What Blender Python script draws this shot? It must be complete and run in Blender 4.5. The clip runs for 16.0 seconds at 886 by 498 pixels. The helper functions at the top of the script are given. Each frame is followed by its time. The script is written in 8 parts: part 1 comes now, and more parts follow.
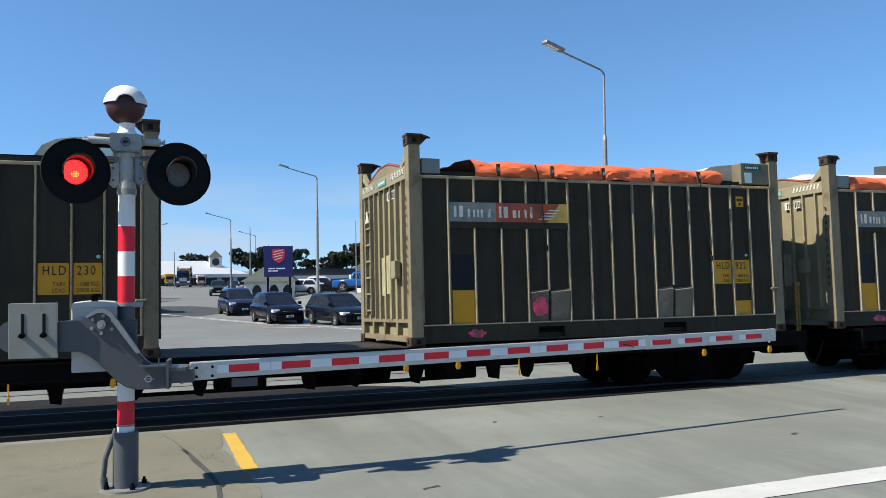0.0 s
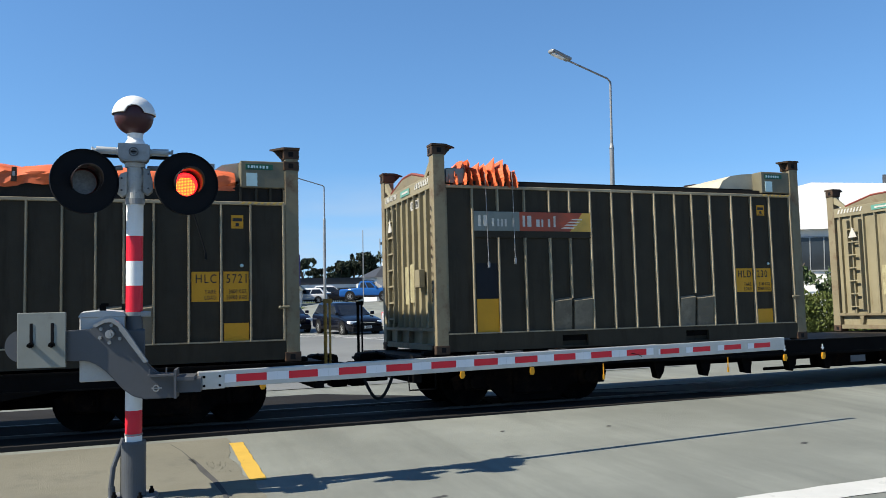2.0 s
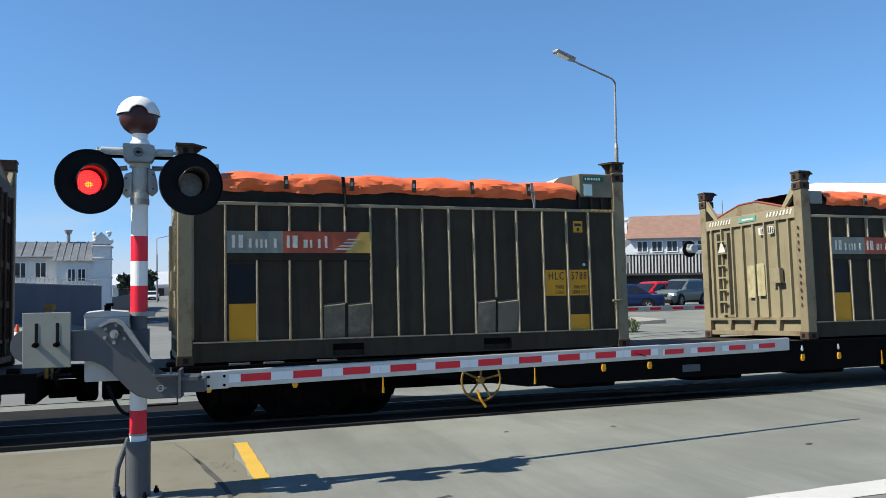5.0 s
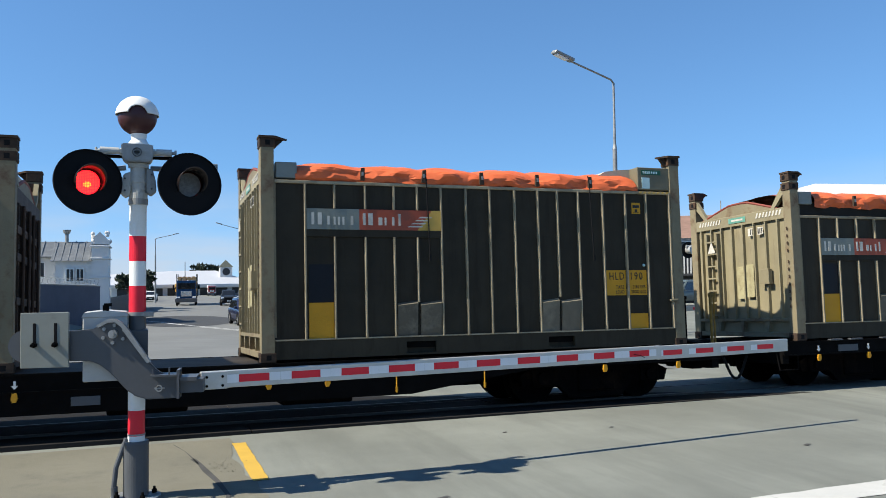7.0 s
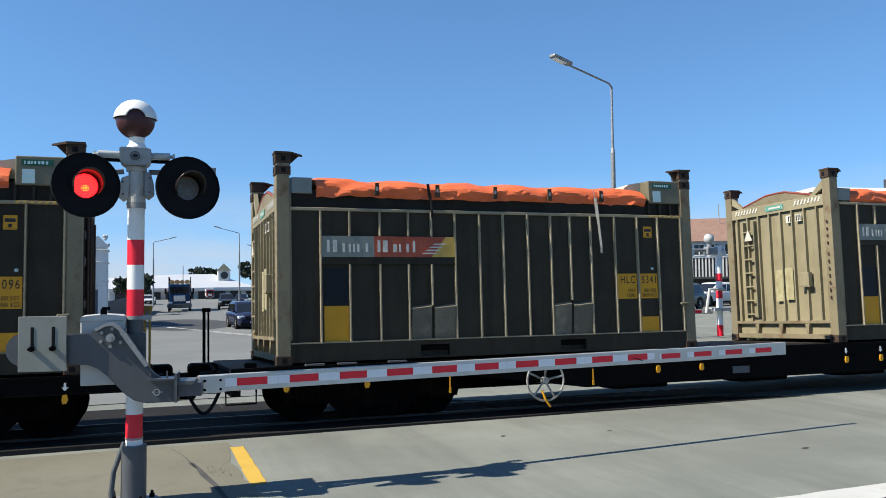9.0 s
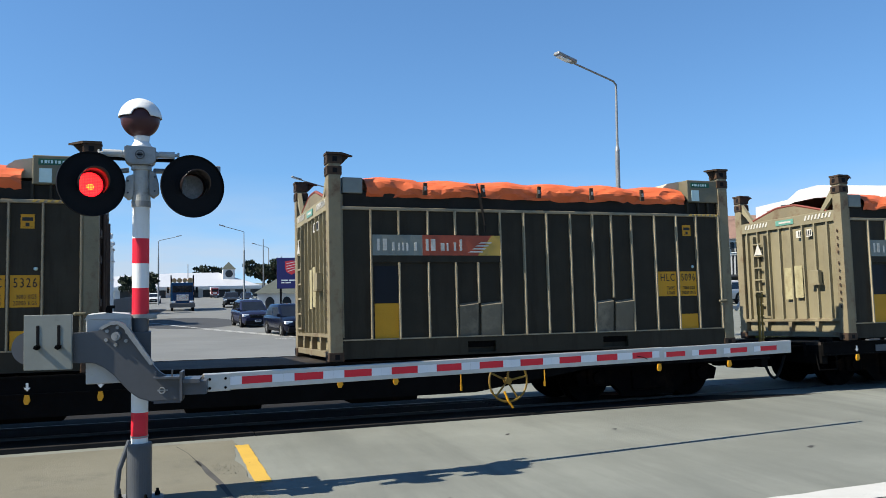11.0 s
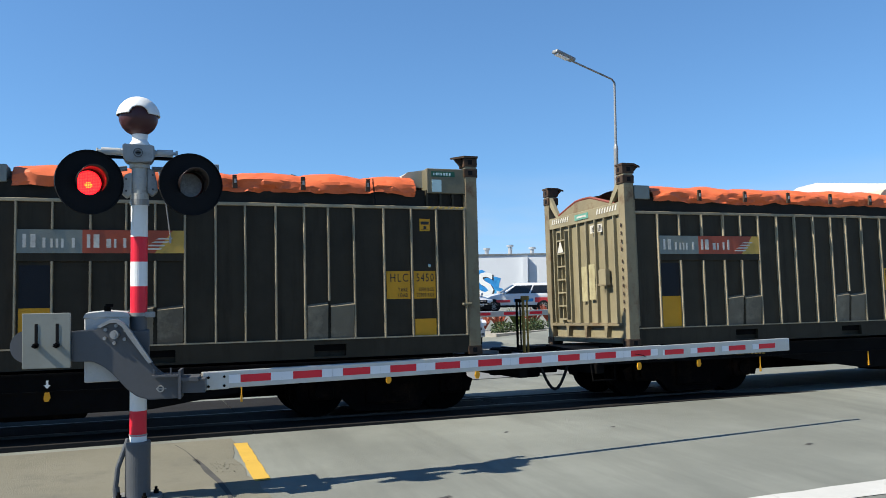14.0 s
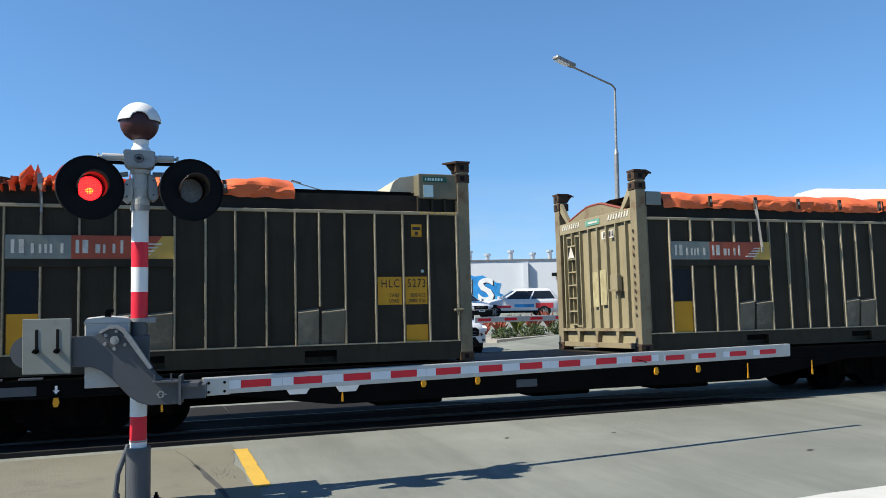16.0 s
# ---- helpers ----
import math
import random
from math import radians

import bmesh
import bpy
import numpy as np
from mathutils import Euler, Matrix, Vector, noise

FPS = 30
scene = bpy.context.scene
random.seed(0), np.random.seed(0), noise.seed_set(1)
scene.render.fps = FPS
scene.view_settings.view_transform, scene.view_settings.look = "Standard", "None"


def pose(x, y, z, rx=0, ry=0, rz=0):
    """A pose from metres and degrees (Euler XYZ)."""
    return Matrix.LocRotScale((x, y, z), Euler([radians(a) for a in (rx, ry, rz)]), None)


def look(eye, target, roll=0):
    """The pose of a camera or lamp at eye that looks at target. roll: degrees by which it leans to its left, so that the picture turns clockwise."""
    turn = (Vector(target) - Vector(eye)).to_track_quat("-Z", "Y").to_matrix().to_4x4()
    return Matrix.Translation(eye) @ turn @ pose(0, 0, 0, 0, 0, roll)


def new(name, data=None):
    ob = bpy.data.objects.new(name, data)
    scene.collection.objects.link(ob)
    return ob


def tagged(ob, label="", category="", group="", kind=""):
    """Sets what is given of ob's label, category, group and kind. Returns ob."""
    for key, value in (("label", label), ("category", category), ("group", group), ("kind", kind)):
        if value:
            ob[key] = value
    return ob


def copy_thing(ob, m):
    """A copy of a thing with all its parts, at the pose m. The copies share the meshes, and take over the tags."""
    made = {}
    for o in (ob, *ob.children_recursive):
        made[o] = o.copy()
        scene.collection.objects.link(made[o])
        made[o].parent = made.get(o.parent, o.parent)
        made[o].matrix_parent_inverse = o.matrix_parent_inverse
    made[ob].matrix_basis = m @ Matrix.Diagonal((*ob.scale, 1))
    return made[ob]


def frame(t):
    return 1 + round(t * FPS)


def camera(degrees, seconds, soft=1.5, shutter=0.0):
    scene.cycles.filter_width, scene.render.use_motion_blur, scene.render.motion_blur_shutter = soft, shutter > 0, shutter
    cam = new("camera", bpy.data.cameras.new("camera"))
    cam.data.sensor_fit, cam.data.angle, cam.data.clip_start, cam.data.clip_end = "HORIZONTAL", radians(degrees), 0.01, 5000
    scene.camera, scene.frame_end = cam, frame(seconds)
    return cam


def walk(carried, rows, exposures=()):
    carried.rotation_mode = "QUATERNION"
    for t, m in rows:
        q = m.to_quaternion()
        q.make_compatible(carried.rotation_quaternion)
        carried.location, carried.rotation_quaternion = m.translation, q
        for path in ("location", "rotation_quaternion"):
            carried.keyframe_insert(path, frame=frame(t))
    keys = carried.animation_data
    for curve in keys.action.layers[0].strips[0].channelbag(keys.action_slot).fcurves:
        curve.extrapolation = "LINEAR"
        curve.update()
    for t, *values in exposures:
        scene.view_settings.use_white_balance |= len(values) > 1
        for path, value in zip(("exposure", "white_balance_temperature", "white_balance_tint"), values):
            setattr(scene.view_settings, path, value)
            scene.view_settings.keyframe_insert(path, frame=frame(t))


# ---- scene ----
cam = camera(56.43, 16.0, soft=0.6, shutter=0.06)
EYE = 1.8
AIM = [  # seconds, turn, tilt, lean
    (0.0, -20.572, 1.318, -0.705),
    (0.5, -20.31, 1.578, -0.721),
    (1.0, -20.335, 1.635, -0.686),
    (1.5, -20.255, 1.778, -0.767),
    (2.0, -20.091, 1.946, -0.803),
    (2.5, -20.139, 1.858, -0.646),
    (3.0, -20.162, 1.712, -0.651),
    (5.5, -19.765, 1.994, -0.792),
    (6.0, -19.897, 1.971, -0.732),
    (6.5, -19.87, 1.882, -0.746),
    (7.0, -19.898, 2.0, -0.7),
    (7.5, -19.824, 2.036, -0.812),
    (8.0, -19.871, 2.217, -0.768),
    (8.5, -19.845, 2.098, -0.852),
    (9.0, -20.024, 2.244, -0.719),
    (9.5, -19.827, 2.146, -0.769),
    (10.0, -19.631, 2.262, -0.838),
    (12.5, -19.918, 1.874, -0.673),
    (13.0, -19.784, 1.982, -0.875),
    (13.5, -19.788, 2.158, -0.851),
    (14.0, -19.814, 1.994, -0.806),
    (14.5, -19.897, 2.302, -0.725),
    (15.0, -19.843, 2.263, -0.744),
    (15.5, -19.916, 2.256, -0.756),
    (16.0, -19.78, 2.382, -0.8),
]


def view(turn, tilt, lean):
    a, b = radians(turn), radians(tilt)
    way = Vector((-math.sin(a) * math.cos(b), math.cos(a) * math.cos(b), math.sin(b)))
    eye = Vector((0, 0, EYE))
    return look(eye, eye + way, lean)


walk(cam, [(t, view(a, b, c)) for t, a, b, c in AIM])

# ---- world and sun ----
SUN = Vector((-1.045, 0.0, 1.0)).normalized()
sky_world = bpy.data.worlds.new("sky")
scene.world = sky_world
sky_world.use_nodes = True
wn = sky_world.node_tree
sky = wn.nodes.new("ShaderNodeTexSky")
sky.sky_type, sky.sun_disc = "NISHITA", False
sky.sun_elevation = math.asin(SUN.z)
sky.sun_rotation = math.atan2(SUN.x, SUN.y)
sky.air_density, sky.dust_density, sky.ozone_density, sky.altitude = 1.0, 0.0, 3.0, 0
place, lift, unit = wn.nodes.new("ShaderNodeTexCoord"), wn.nodes.new("ShaderNodeMapping"), wn.nodes.new("ShaderNodeVectorMath")
lift.inputs["Location"].default_value, lift.inputs["Scale"].default_value = (0, 0, 0.11), (1, 1, 0.95)
unit.operation = "NORMALIZE"
wn.links.new(place.outputs["Generated"], lift.inputs["Vector"])
wn.links.new(lift.outputs[0], unit.inputs[0])
wn.links.new(unit.outputs[0], sky.inputs["Vector"])
tint = wn.nodes.new("ShaderNodeMix")
tint.data_type, tint.blend_type = "RGBA", "MULTIPLY"
tint.inputs[0].default_value, tint.inputs[7].default_value = 1.0, (0.725, 1.0, 1.17, 1)
wn.links.new(sky.outputs[0], tint.inputs[6])
# pale band of thin cloud low over the horizon
high, fade, wisp, gain, veil = [wn.nodes.new("ShaderNode" + k) for k in ("SeparateXYZ", "MapRange", "TexNoise", "Math", "Mix")]
wide = wn.nodes.new("ShaderNodeMapping")
wide.inputs["Scale"].default_value = (3, 3, 14)
wn.links.new(place.outputs["Generated"], wide.inputs["Vector"])
wn.links.new(wide.outputs[0], wisp.inputs["Vector"])
wisp.inputs["Scale"].default_value, wisp.inputs["Detail"].default_value = 1.6, 5
wn.links.new(place.outputs["Generated"], high.inputs[0])
fade.inputs["From Min"].default_value, fade.inputs["From Max"].default_value = 0.0, 0.13
fade.inputs["To Min"].default_value, fade.inputs["To Max"].default_value = 0.95, 0.0
wn.links.new(high.outputs["Z"], fade.inputs["Value"])
gain.operation = "MULTIPLY"
wn.links.new(fade.outputs[0], gain.inputs[0])
puff = wn.nodes.new("ShaderNodeMapRange")
puff.inputs["From Min"].default_value, puff.inputs["From Max"].default_value = 0.42, 0.66
puff.inputs["To Min"].default_value, puff.inputs["To Max"].default_value = 0.3, 1.0
wn.links.new(wisp.outputs[0], puff.inputs["Value"])
wn.links.new(puff.outputs[0], gain.inputs[1])
veil.data_type = "RGBA"
veil.inputs[7].default_value = (3.9, 4.5, 5.3, 1)
wn.links.new(gain.outputs[0], veil.inputs[0])
wn.links.new(tint.outputs[2], veil.inputs[6])
wn.links.new(veil.outputs[2], wn.nodes["Background"].inputs[0])
wn.nodes["Background"].inputs[1].default_value = 0.088
sun = new("sun", bpy.data.lights.new("sun", "SUN"))
sun.data.energy, sun.data.angle, sun.data.color = 5.0, radians(0.53), (1.0, 0.93, 0.8)
sun.matrix_world = look((0, 0, 60), Vector((0, 0, 60)) - SUN)
scene.view_settings.exposure = 0.785


# ---- materials ----
def paint(name, col, rough=0.55, metal=0.0, var=0.15, scale=2.0, bump=0.05, fine=60.0, dirt=None, cover=0.5, dscale=1.5,
          coat=0.0, random=0.0, streak=False, emit=0.0, spec=0.35):
    m = bpy.data.materials.new(name)
    m.use_nodes = True
    nt = m.node_tree
    add, link = nt.nodes.new, nt.links.new
    b = nt.nodes["Principled BSDF"]
    b.inputs["Roughness"].default_value, b.inputs["Metallic"].default_value = rough, metal
    b.inputs["Coat Weight"].default_value, b.inputs["Specular IOR Level"].default_value = coat, spec
    co = add("ShaderNodeTexCoord")
    n1 = add("ShaderNodeTexNoise")
    n1.inputs["Scale"].default_value, n1.inputs["Detail"].default_value, n1.inputs["Roughness"].default_value = scale, 6, 0.65
    link(co.outputs["Object"], n1.inputs["Vector"])
    ramp = add("ShaderNodeValToRGB")
    ramp.color_ramp.elements[0].position, ramp.color_ramp.elements[1].position = 0.32, 0.68
    ramp.color_ramp.elements[0].color = (*[c * (1 - var) for c in col], 1)
    ramp.color_ramp.elements[1].color = (*[min(1, c * (1 + var)) for c in col], 1)
    link(n1.outputs[0], ramp.inputs[0])
    out = ramp.outputs[0]
    if random:
        info, hsv, mr = add("ShaderNodeObjectInfo"), add("ShaderNodeHueSaturation"), add("ShaderNodeMapRange")
        mr.inputs["To Min"].default_value, mr.inputs["To Max"].default_value = 1 - random, 1 + random
        link(info.outputs["Random"], mr.inputs["Value"])
        link(mr.outputs[0], hsv.inputs["Value"])
        link(out, hsv.inputs["Color"])
        out = hsv.outputs[0]
    if dirt:
        n2 = add("ShaderNodeTexNoise")
        n2.inputs["Scale"].default_value, n2.inputs["Detail"].default_value, n2.inputs["Roughness"].default_value = dscale, 8, 0.7
        if streak:
            mp = add("ShaderNodeMapping")
            mp.inputs["Scale"].default_value = streak if isinstance(streak, tuple) else (6, 6, 0.7)
            link(co.outputs["Object"], mp.inputs["Vector"])
            link(mp.outputs[0], n2.inputs["Vector"])
        else:
            link(co.outputs["Object"], n2.inputs["Vector"])
        r2 = add("ShaderNodeValToRGB")
        r2.color_ramp.elements[0].position, r2.color_ramp.elements[1].position = 1 - cover - 0.08, min(1, 1 - cover + 0.14)
        link(n2.outputs[0], r2.inputs[0])
        mix = add("ShaderNodeMix")
        mix.data_type = "RGBA"
        link(r2.outputs[0], mix.inputs[0])
        link(out, mix.inputs[6])
        mix.inputs[7].default_value = (*dirt, 1)
        out = mix.outputs[2]
    link(out, b.inputs["Base Color"])
    if bump:
        n3, bp = add("ShaderNodeTexNoise"), add("ShaderNodeBump")
        n3.inputs["Scale"].default_value, n3.inputs["Detail"].default_value = fine, 3
        bp.inputs["Strength"].default_value, bp.inputs["Distance"].default_value = min(1, bump * 4), 0.01
        link(co.outputs["Object"], n3.inputs["Vector"])
        link(n3.outputs[0], bp.inputs["Height"])
        link(bp.outputs[0], b.inputs["Normal"])
    if emit:
        b.inputs["Emission Color"].default_value = (*col, 1)
        b.inputs["Emission Strength"].default_value = emit
    return m


# Container sides hold a shade tone, ends a sunlit one, of one paint.
OLIVE = paint("shaded_olive_paint", (0.0335, 0.028, 0.018), 0.6, var=0.22, scale=1.2, bump=0.04, dirt=(0.021, 0.0155, 0.0095), cover=0.42, dscale=1.1, random=0.12, streak=True, spec=0.15)
# Rib and edge tone set light to stand in for grazing sun, over wear.
RIB = paint("worn_sunlit_rib_paint", (0.275, 0.23, 0.15), 0.6, var=0.22, scale=3, dirt=(0.12, 0.088, 0.05), cover=0.38, dscale=4, random=0.15, spec=0.25)
TAN = paint("sunlit_tan_end_paint", (0.218, 0.19, 0.116), 0.6, var=0.15, scale=1.5, dirt=(0.12, 0.086, 0.042), cover=0.36, dscale=1.2, random=0.1, streak=True)
TAN_RUST = paint("rust_chipped_paint", (0.185, 0.156, 0.094), 0.65, var=0.2, scale=2, dirt=(0.09, 0.046, 0.023), cover=0.42, dscale=4, random=0.1)
DARKRUST = paint("dark_rust", (0.05, 0.034, 0.024), 0.75, var=0.3, scale=8, dirt=(0.09, 0.045, 0.022), cover=0.4, dscale=9, spec=0.15)
COVER = paint("dark_cover_frame", (0.021, 0.018, 0.0135), 0.65, var=0.25, scale=3, dirt=(0.036, 0.029, 0.02), cover=0.35, dscale=2.5, spec=0.12)
DIRTYYEL = paint("grimy_yellow", (0.2, 0.12, 0.015), 0.65, var=0.2, scale=6, dirt=(0.07, 0.045, 0.014), cover=0.45, dscale=7)
DIRTYWHITE = paint("grimy_white", (0.3, 0.29, 0.26), 0.65, var=0.2, scale=6, dirt=(0.1, 0.085, 0.065), cover=0.45, dscale=7)
WORNWHITE = paint("weathered_white_casting", (0.42, 0.43, 0.41), 0.6, var=0.12, scale=9, dirt=(0.16, 0.13, 0.1), cover=0.36, dscale=14)
# Door end tone: grimy brown with the shade of that side mixed in.
DOOREND = paint("shaded_door_end", (0.06, 0.042, 0.033), 0.65, var=0.25, scale=2, dirt=(0.035, 0.02, 0.014), cover=0.45, dscale=2.5, random=0.2, streak=True, spec=0.15)
GEARGREY = paint("gear_case_paint", (0.135, 0.122, 0.078), 0.55, var=0.15, scale=3, dirt=(0.1, 0.085, 0.055), cover=0.35, dscale=5)
# Near-black underframe tones carry the deep shade beneath the wagons.
DARKSTEEL = paint("shade_dark_steel", (0.004, 0.0038, 0.0036), 0.7, metal=0.0, var=0.3, scale=4, dirt=(0.013, 0.009, 0.006), cover=0.3, spec=0.04)
BOGIE = paint("shaded_bogie_grime", (0.0035, 0.003, 0.003), 0.75, var=0.35, scale=5, dirt=(0.022, 0.013, 0.008), cover=0.4, dscale=3, spec=0.02)
DECK = paint("deck_steel", (0.045, 0.0372, 0.03), 0.7, var=0.3, scale=2, dirt=(0.018, 0.015, 0.0132), cover=0.5, dscale=2.5, spec=0.15)
TYREWEAR = paint("bright_tread", (0.06, 0.055, 0.05), 0.45, metal=0.4, var=0.1, spec=0.2)
ORANGE = paint("orange_tarpaulin", (0.62, 0.125, 0.04), 0.6, var=0.12, scale=3, bump=0.02, fine=60, dirt=(0.5, 0.12, 0.05), cover=0.3, dscale=1.6)
LOGO_GREY = paint("logo_grey", (0.185, 0.2, 0.17), 0.5, dirt=(0.11, 0.11, 0.09), cover=0.4, dscale=3, var=0.12)
LOGO_RED = paint("logo_red", (0.32, 0.062, 0.028), 0.5, dirt=(0.17, 0.055, 0.03), cover=0.4, dscale=3, var=0.12)
LOGO_YEL = paint("logo_yellow", (0.50, 0.31, 0.06), 0.5, dirt=(0.25, 0.18, 0.06), cover=0.35, dscale=4)
LOGO_WHITE = paint("logo_white", (0.5, 0.48, 0.42), 0.5, dirt=(0.3, 0.27, 0.22), cover=0.4, dscale=5)
YELLOW = paint("yellow_plate", (0.56, 0.265, 0.008), 0.55, var=0.08, dirt=(0.3, 0.15, 0.015), cover=0.3, dscale=4)
NAVY = paint("dark_panel", (0.008, 0.009, 0.012), 0.45, dirt=(0.05, 0.045, 0.04), cover=0.3, spec=0.2)
INK = paint("black_ink", (0.02, 0.02, 0.02), 0.6, var=0.1, bump=0)
FLAP = paint("chute_plate", (0.12, 0.1, 0.068), 0.6, dirt=(0.25, 0.21, 0.145), cover=0.42, dscale=2.2, random=0.2)
PINK = paint("pink_spray", (0.75, 0.05, 0.14), 0.6, dirt=(0.14, 0.06, 0.06), cover=0.5, dscale=9)
GREENLABEL = paint("green_label", (0.012, 0.085, 0.05), 0.5)
BLUELABEL = paint("pale_label", (0.42, 0.58, 0.58), 0.5)
WHITE = paint("white_paint", (0.7, 0.71, 0.69), 0.45, var=0.07, dirt=(0.4, 0.39, 0.35), cover=0.3, dscale=5)
REDBAND = paint("red_band", (0.64, 0.015, 0.035), 0.4, var=0.08, dirt=(0.40, 0.03, 0.04), cover=0.3)
GALV = paint("galvanised_steel", (0.26, 0.265, 0.26), 0.45, metal=0.35, var=0.15, scale=6, dirt=(0.17, 0.17, 0.16), cover=0.4, dscale=8)
ALU = paint("aluminium", (0.5, 0.5, 0.48), 0.38, metal=0.5, var=0.08, scale=4)
CASEGREY = paint("case_grey", (0.4, 0.405, 0.39), 0.5, var=0.08, scale=3, dirt=(0.26, 0.25, 0.22), cover=0.3, dscale=3)
PAVING = paint("warm_paving", (0.162, 0.156, 0.122), 0.85, var=0.16, scale=0.8, bump=0.1, fine=120, dirt=(0.12, 0.116, 0.094), cover=0.42, dscale=1.6, spec=0.15)
PLATEGREY = paint("weathered_plate", (0.2, 0.21, 0.185), 0.5, metal=0.2, var=0.12, scale=3, dirt=(0.13, 0.13, 0.115), cover=0.35, dscale=4, bump=0.008)
GREYPAINT = paint("grey_paint", (0.07, 0.074, 0.08), 0.4, bump=0.008, var=0.1, scale=3, dirt=(0.11, 0.108, 0.1), cover=0.25, dscale=3)
SLEEVE = paint("sleeve_grey", (0.075, 0.082, 0.09), 0.45, var=0.1, scale=3, dirt=(0.2, 0.19, 0.17), cover=0.25, dscale=5)
BLACK = paint("matt_black", (0.0072, 0.0072, 0.0078), 0.6, var=0.1, spec=0.1)
RUBBER = paint("rubber", (0.018, 0.018, 0.018), 0.8, var=0.2, spec=0.1)
MAROON = paint("maroon_bell", (0.055, 0.02, 0.022), 0.4, var=0.15, spec=0.3)
TAPE_W = paint("white_tape", (0.74, 0.74, 0.74), 0.3, var=0.04, bump=0.02)
TAPE_R = paint("red_tape", (0.72, 0.018, 0.035), 0.3, var=0.05, bump=0.02)
LENS_OFF = paint("smoked_lens", (0.12, 0.118, 0.112), 0.18, var=0.25, scale=40, bump=0.1, fine=90)
REDLIGHT = paint("red_light", (1.0, 0.008, 0.02), 0.3, var=0.0, bump=0, emit=1.3)
DIODE = paint("red_orange_diode", (1.0, 0.05, 0.03), 0.3, var=0.0, bump=0, emit=1.1)
HOTLIGHT = paint("orange_diode", (1.0, 0.42, 0.03), 0.3, var=0.0, bump=0, emit=1.25)
HOOD_IN = paint("hood_inside", (0.022, 0.016, 0.016), 0.3, spec=0.4, var=0.1)
ASPHALT = paint("road_chipseal", (0.182, 0.192, 0.17), 0.85, var=0.2, scale=0.35, bump=0.10, fine=140, dirt=(0.14, 0.148, 0.132), cover=0.46, dscale=0.9, spec=0.15, streak=(1.3, 0.16, 1))
FARROAD = paint("far_road", (0.158, 0.163, 0.156), 0.8, var=0.1, scale=0.2, bump=0.05, dirt=(0.132, 0.137, 0.133), cover=0.4, dscale=0.25, spec=0.2)
PATCH = paint("dark_reseal", (0.057, 0.0588, 0.06), 0.8, var=0.12, scale=0.4, spec=0.15)
# Panel colour deepened past plain asphalt to carry the train's shadow.
PANEL = paint("shaded_crossing_panel", (0.022, 0.021, 0.02), 0.85, var=0.15, scale=1.2, bump=0.08, dirt=(0.013, 0.0125, 0.012), cover=0.4, spec=0.05)
LINE_W = paint("white_line", (0.462, 0.462, 0.434), 0.7, var=0.08, dirt=(0.252, 0.252, 0.231), cover=0.34, dscale=7)
LINE_Y = paint("yellow_line", (0.504, 0.322, 0.056), 0.7, var=0.08, dirt=(0.35, 0.238, 0.07), cover=0.3, dscale=9)
CRACK = paint("crack_filler", (0.06, 0.06, 0.058), 0.9, var=0.2)
CONCRETE = paint("concrete", (0.273, 0.26, 0.2275), 0.85, var=0.12, scale=1.5, dirt=(0.195, 0.182, 0.156), cover=0.35)
GRASS = paint("grass", (0.068, 0.088, 0.024), 0.9, var=0.35, scale=1.5, bump=0.2, fine=40, dirt=(0.128, 0.112, 0.048), cover=0.35)
PLASTERW = paint("white_plaster", (0.629, 0.6205, 0.595), 0.7, var=0.04, scale=0.6, dirt=(0.51, 0.493, 0.4505), cover=0.3, dscale=0.5)
PLASTERG = paint("pale_grey_wall", (0.52, 0.55, 0.58), 0.7, var=0.04, scale=0.6)
BLUEWALL = paint("grey_blue_fence", (0.062, 0.075, 0.105), 0.7, var=0.12, scale=0.8, dirt=(0.09, 0.10, 0.12), cover=0.3)
ROOFGREY = paint("grey_iron_roof", (0.125, 0.135, 0.14), 0.5, var=0.18, scale=1, dirt=(0.2, 0.2, 0.19), cover=0.4, dscale=2)
ROOFBROWN = paint("brown_roof", (0.22, 0.135, 0.10), 0.75, var=0.15, scale=2)
ROOFWHITE = paint("white_roof", (0.43, 0.45, 0.48), 0.5, var=0.03)
ROOFGREEN = paint("grey_green_roof", (0.075, 0.085, 0.07), 0.7, var=0.15)
DARKWALL = paint("dark_cladding", (0.035, 0.037, 0.04), 0.6, var=0.1)
BRICKRED = paint("terracotta_wall", (0.35, 0.12, 0.07), 0.8, var=0.12)
WINDOW = paint("window_glass", (0.025, 0.03, 0.035), 0.08, var=0.1, bump=0)
SIGNBLUE = paint("navy_sign", (0.022, 0.024, 0.115), 0.4, var=0.05)
SIGNRED = paint("sign_red", (0.55, 0.04, 0.05), 0.45, var=0.05)
MURALBLUE = paint("mural_blue", (0.02, 0.21, 0.50), 0.6, var=0.35, scale=1.2, dirt=(0.05, 0.40, 0.66), cover=0.4, dscale=0.8)
BARK = paint("bark", (0.10, 0.075, 0.055), 0.9, var=0.25, scale=6)
LEAF = paint("leaf_green", (0.045, 0.07, 0.022), 0.7, var=0.4, scale=3, random=0.2)
LEAF_DARK = paint("pine_green", (0.018, 0.028, 0.014), 0.8, var=0.4, scale=1.0, random=0.2)
LEAF_HEDGE = paint("hedge_green", (0.09, 0.115, 0.022), 0.7, var=0.4, scale=4, random=0.2)
FLAX = paint("copper_flax", (0.30, 0.075, 0.04), 0.7, var=0.3, scale=4)
CHROME = paint("chrome", (0.7, 0.7, 0.72), 0.15, metal=1.0, var=0.03, bump=0)
GLASSCAR = paint("tinted_glass", (0.012, 0.014, 0.017), 0.05, var=0.3, bump=0, spec=0.5)
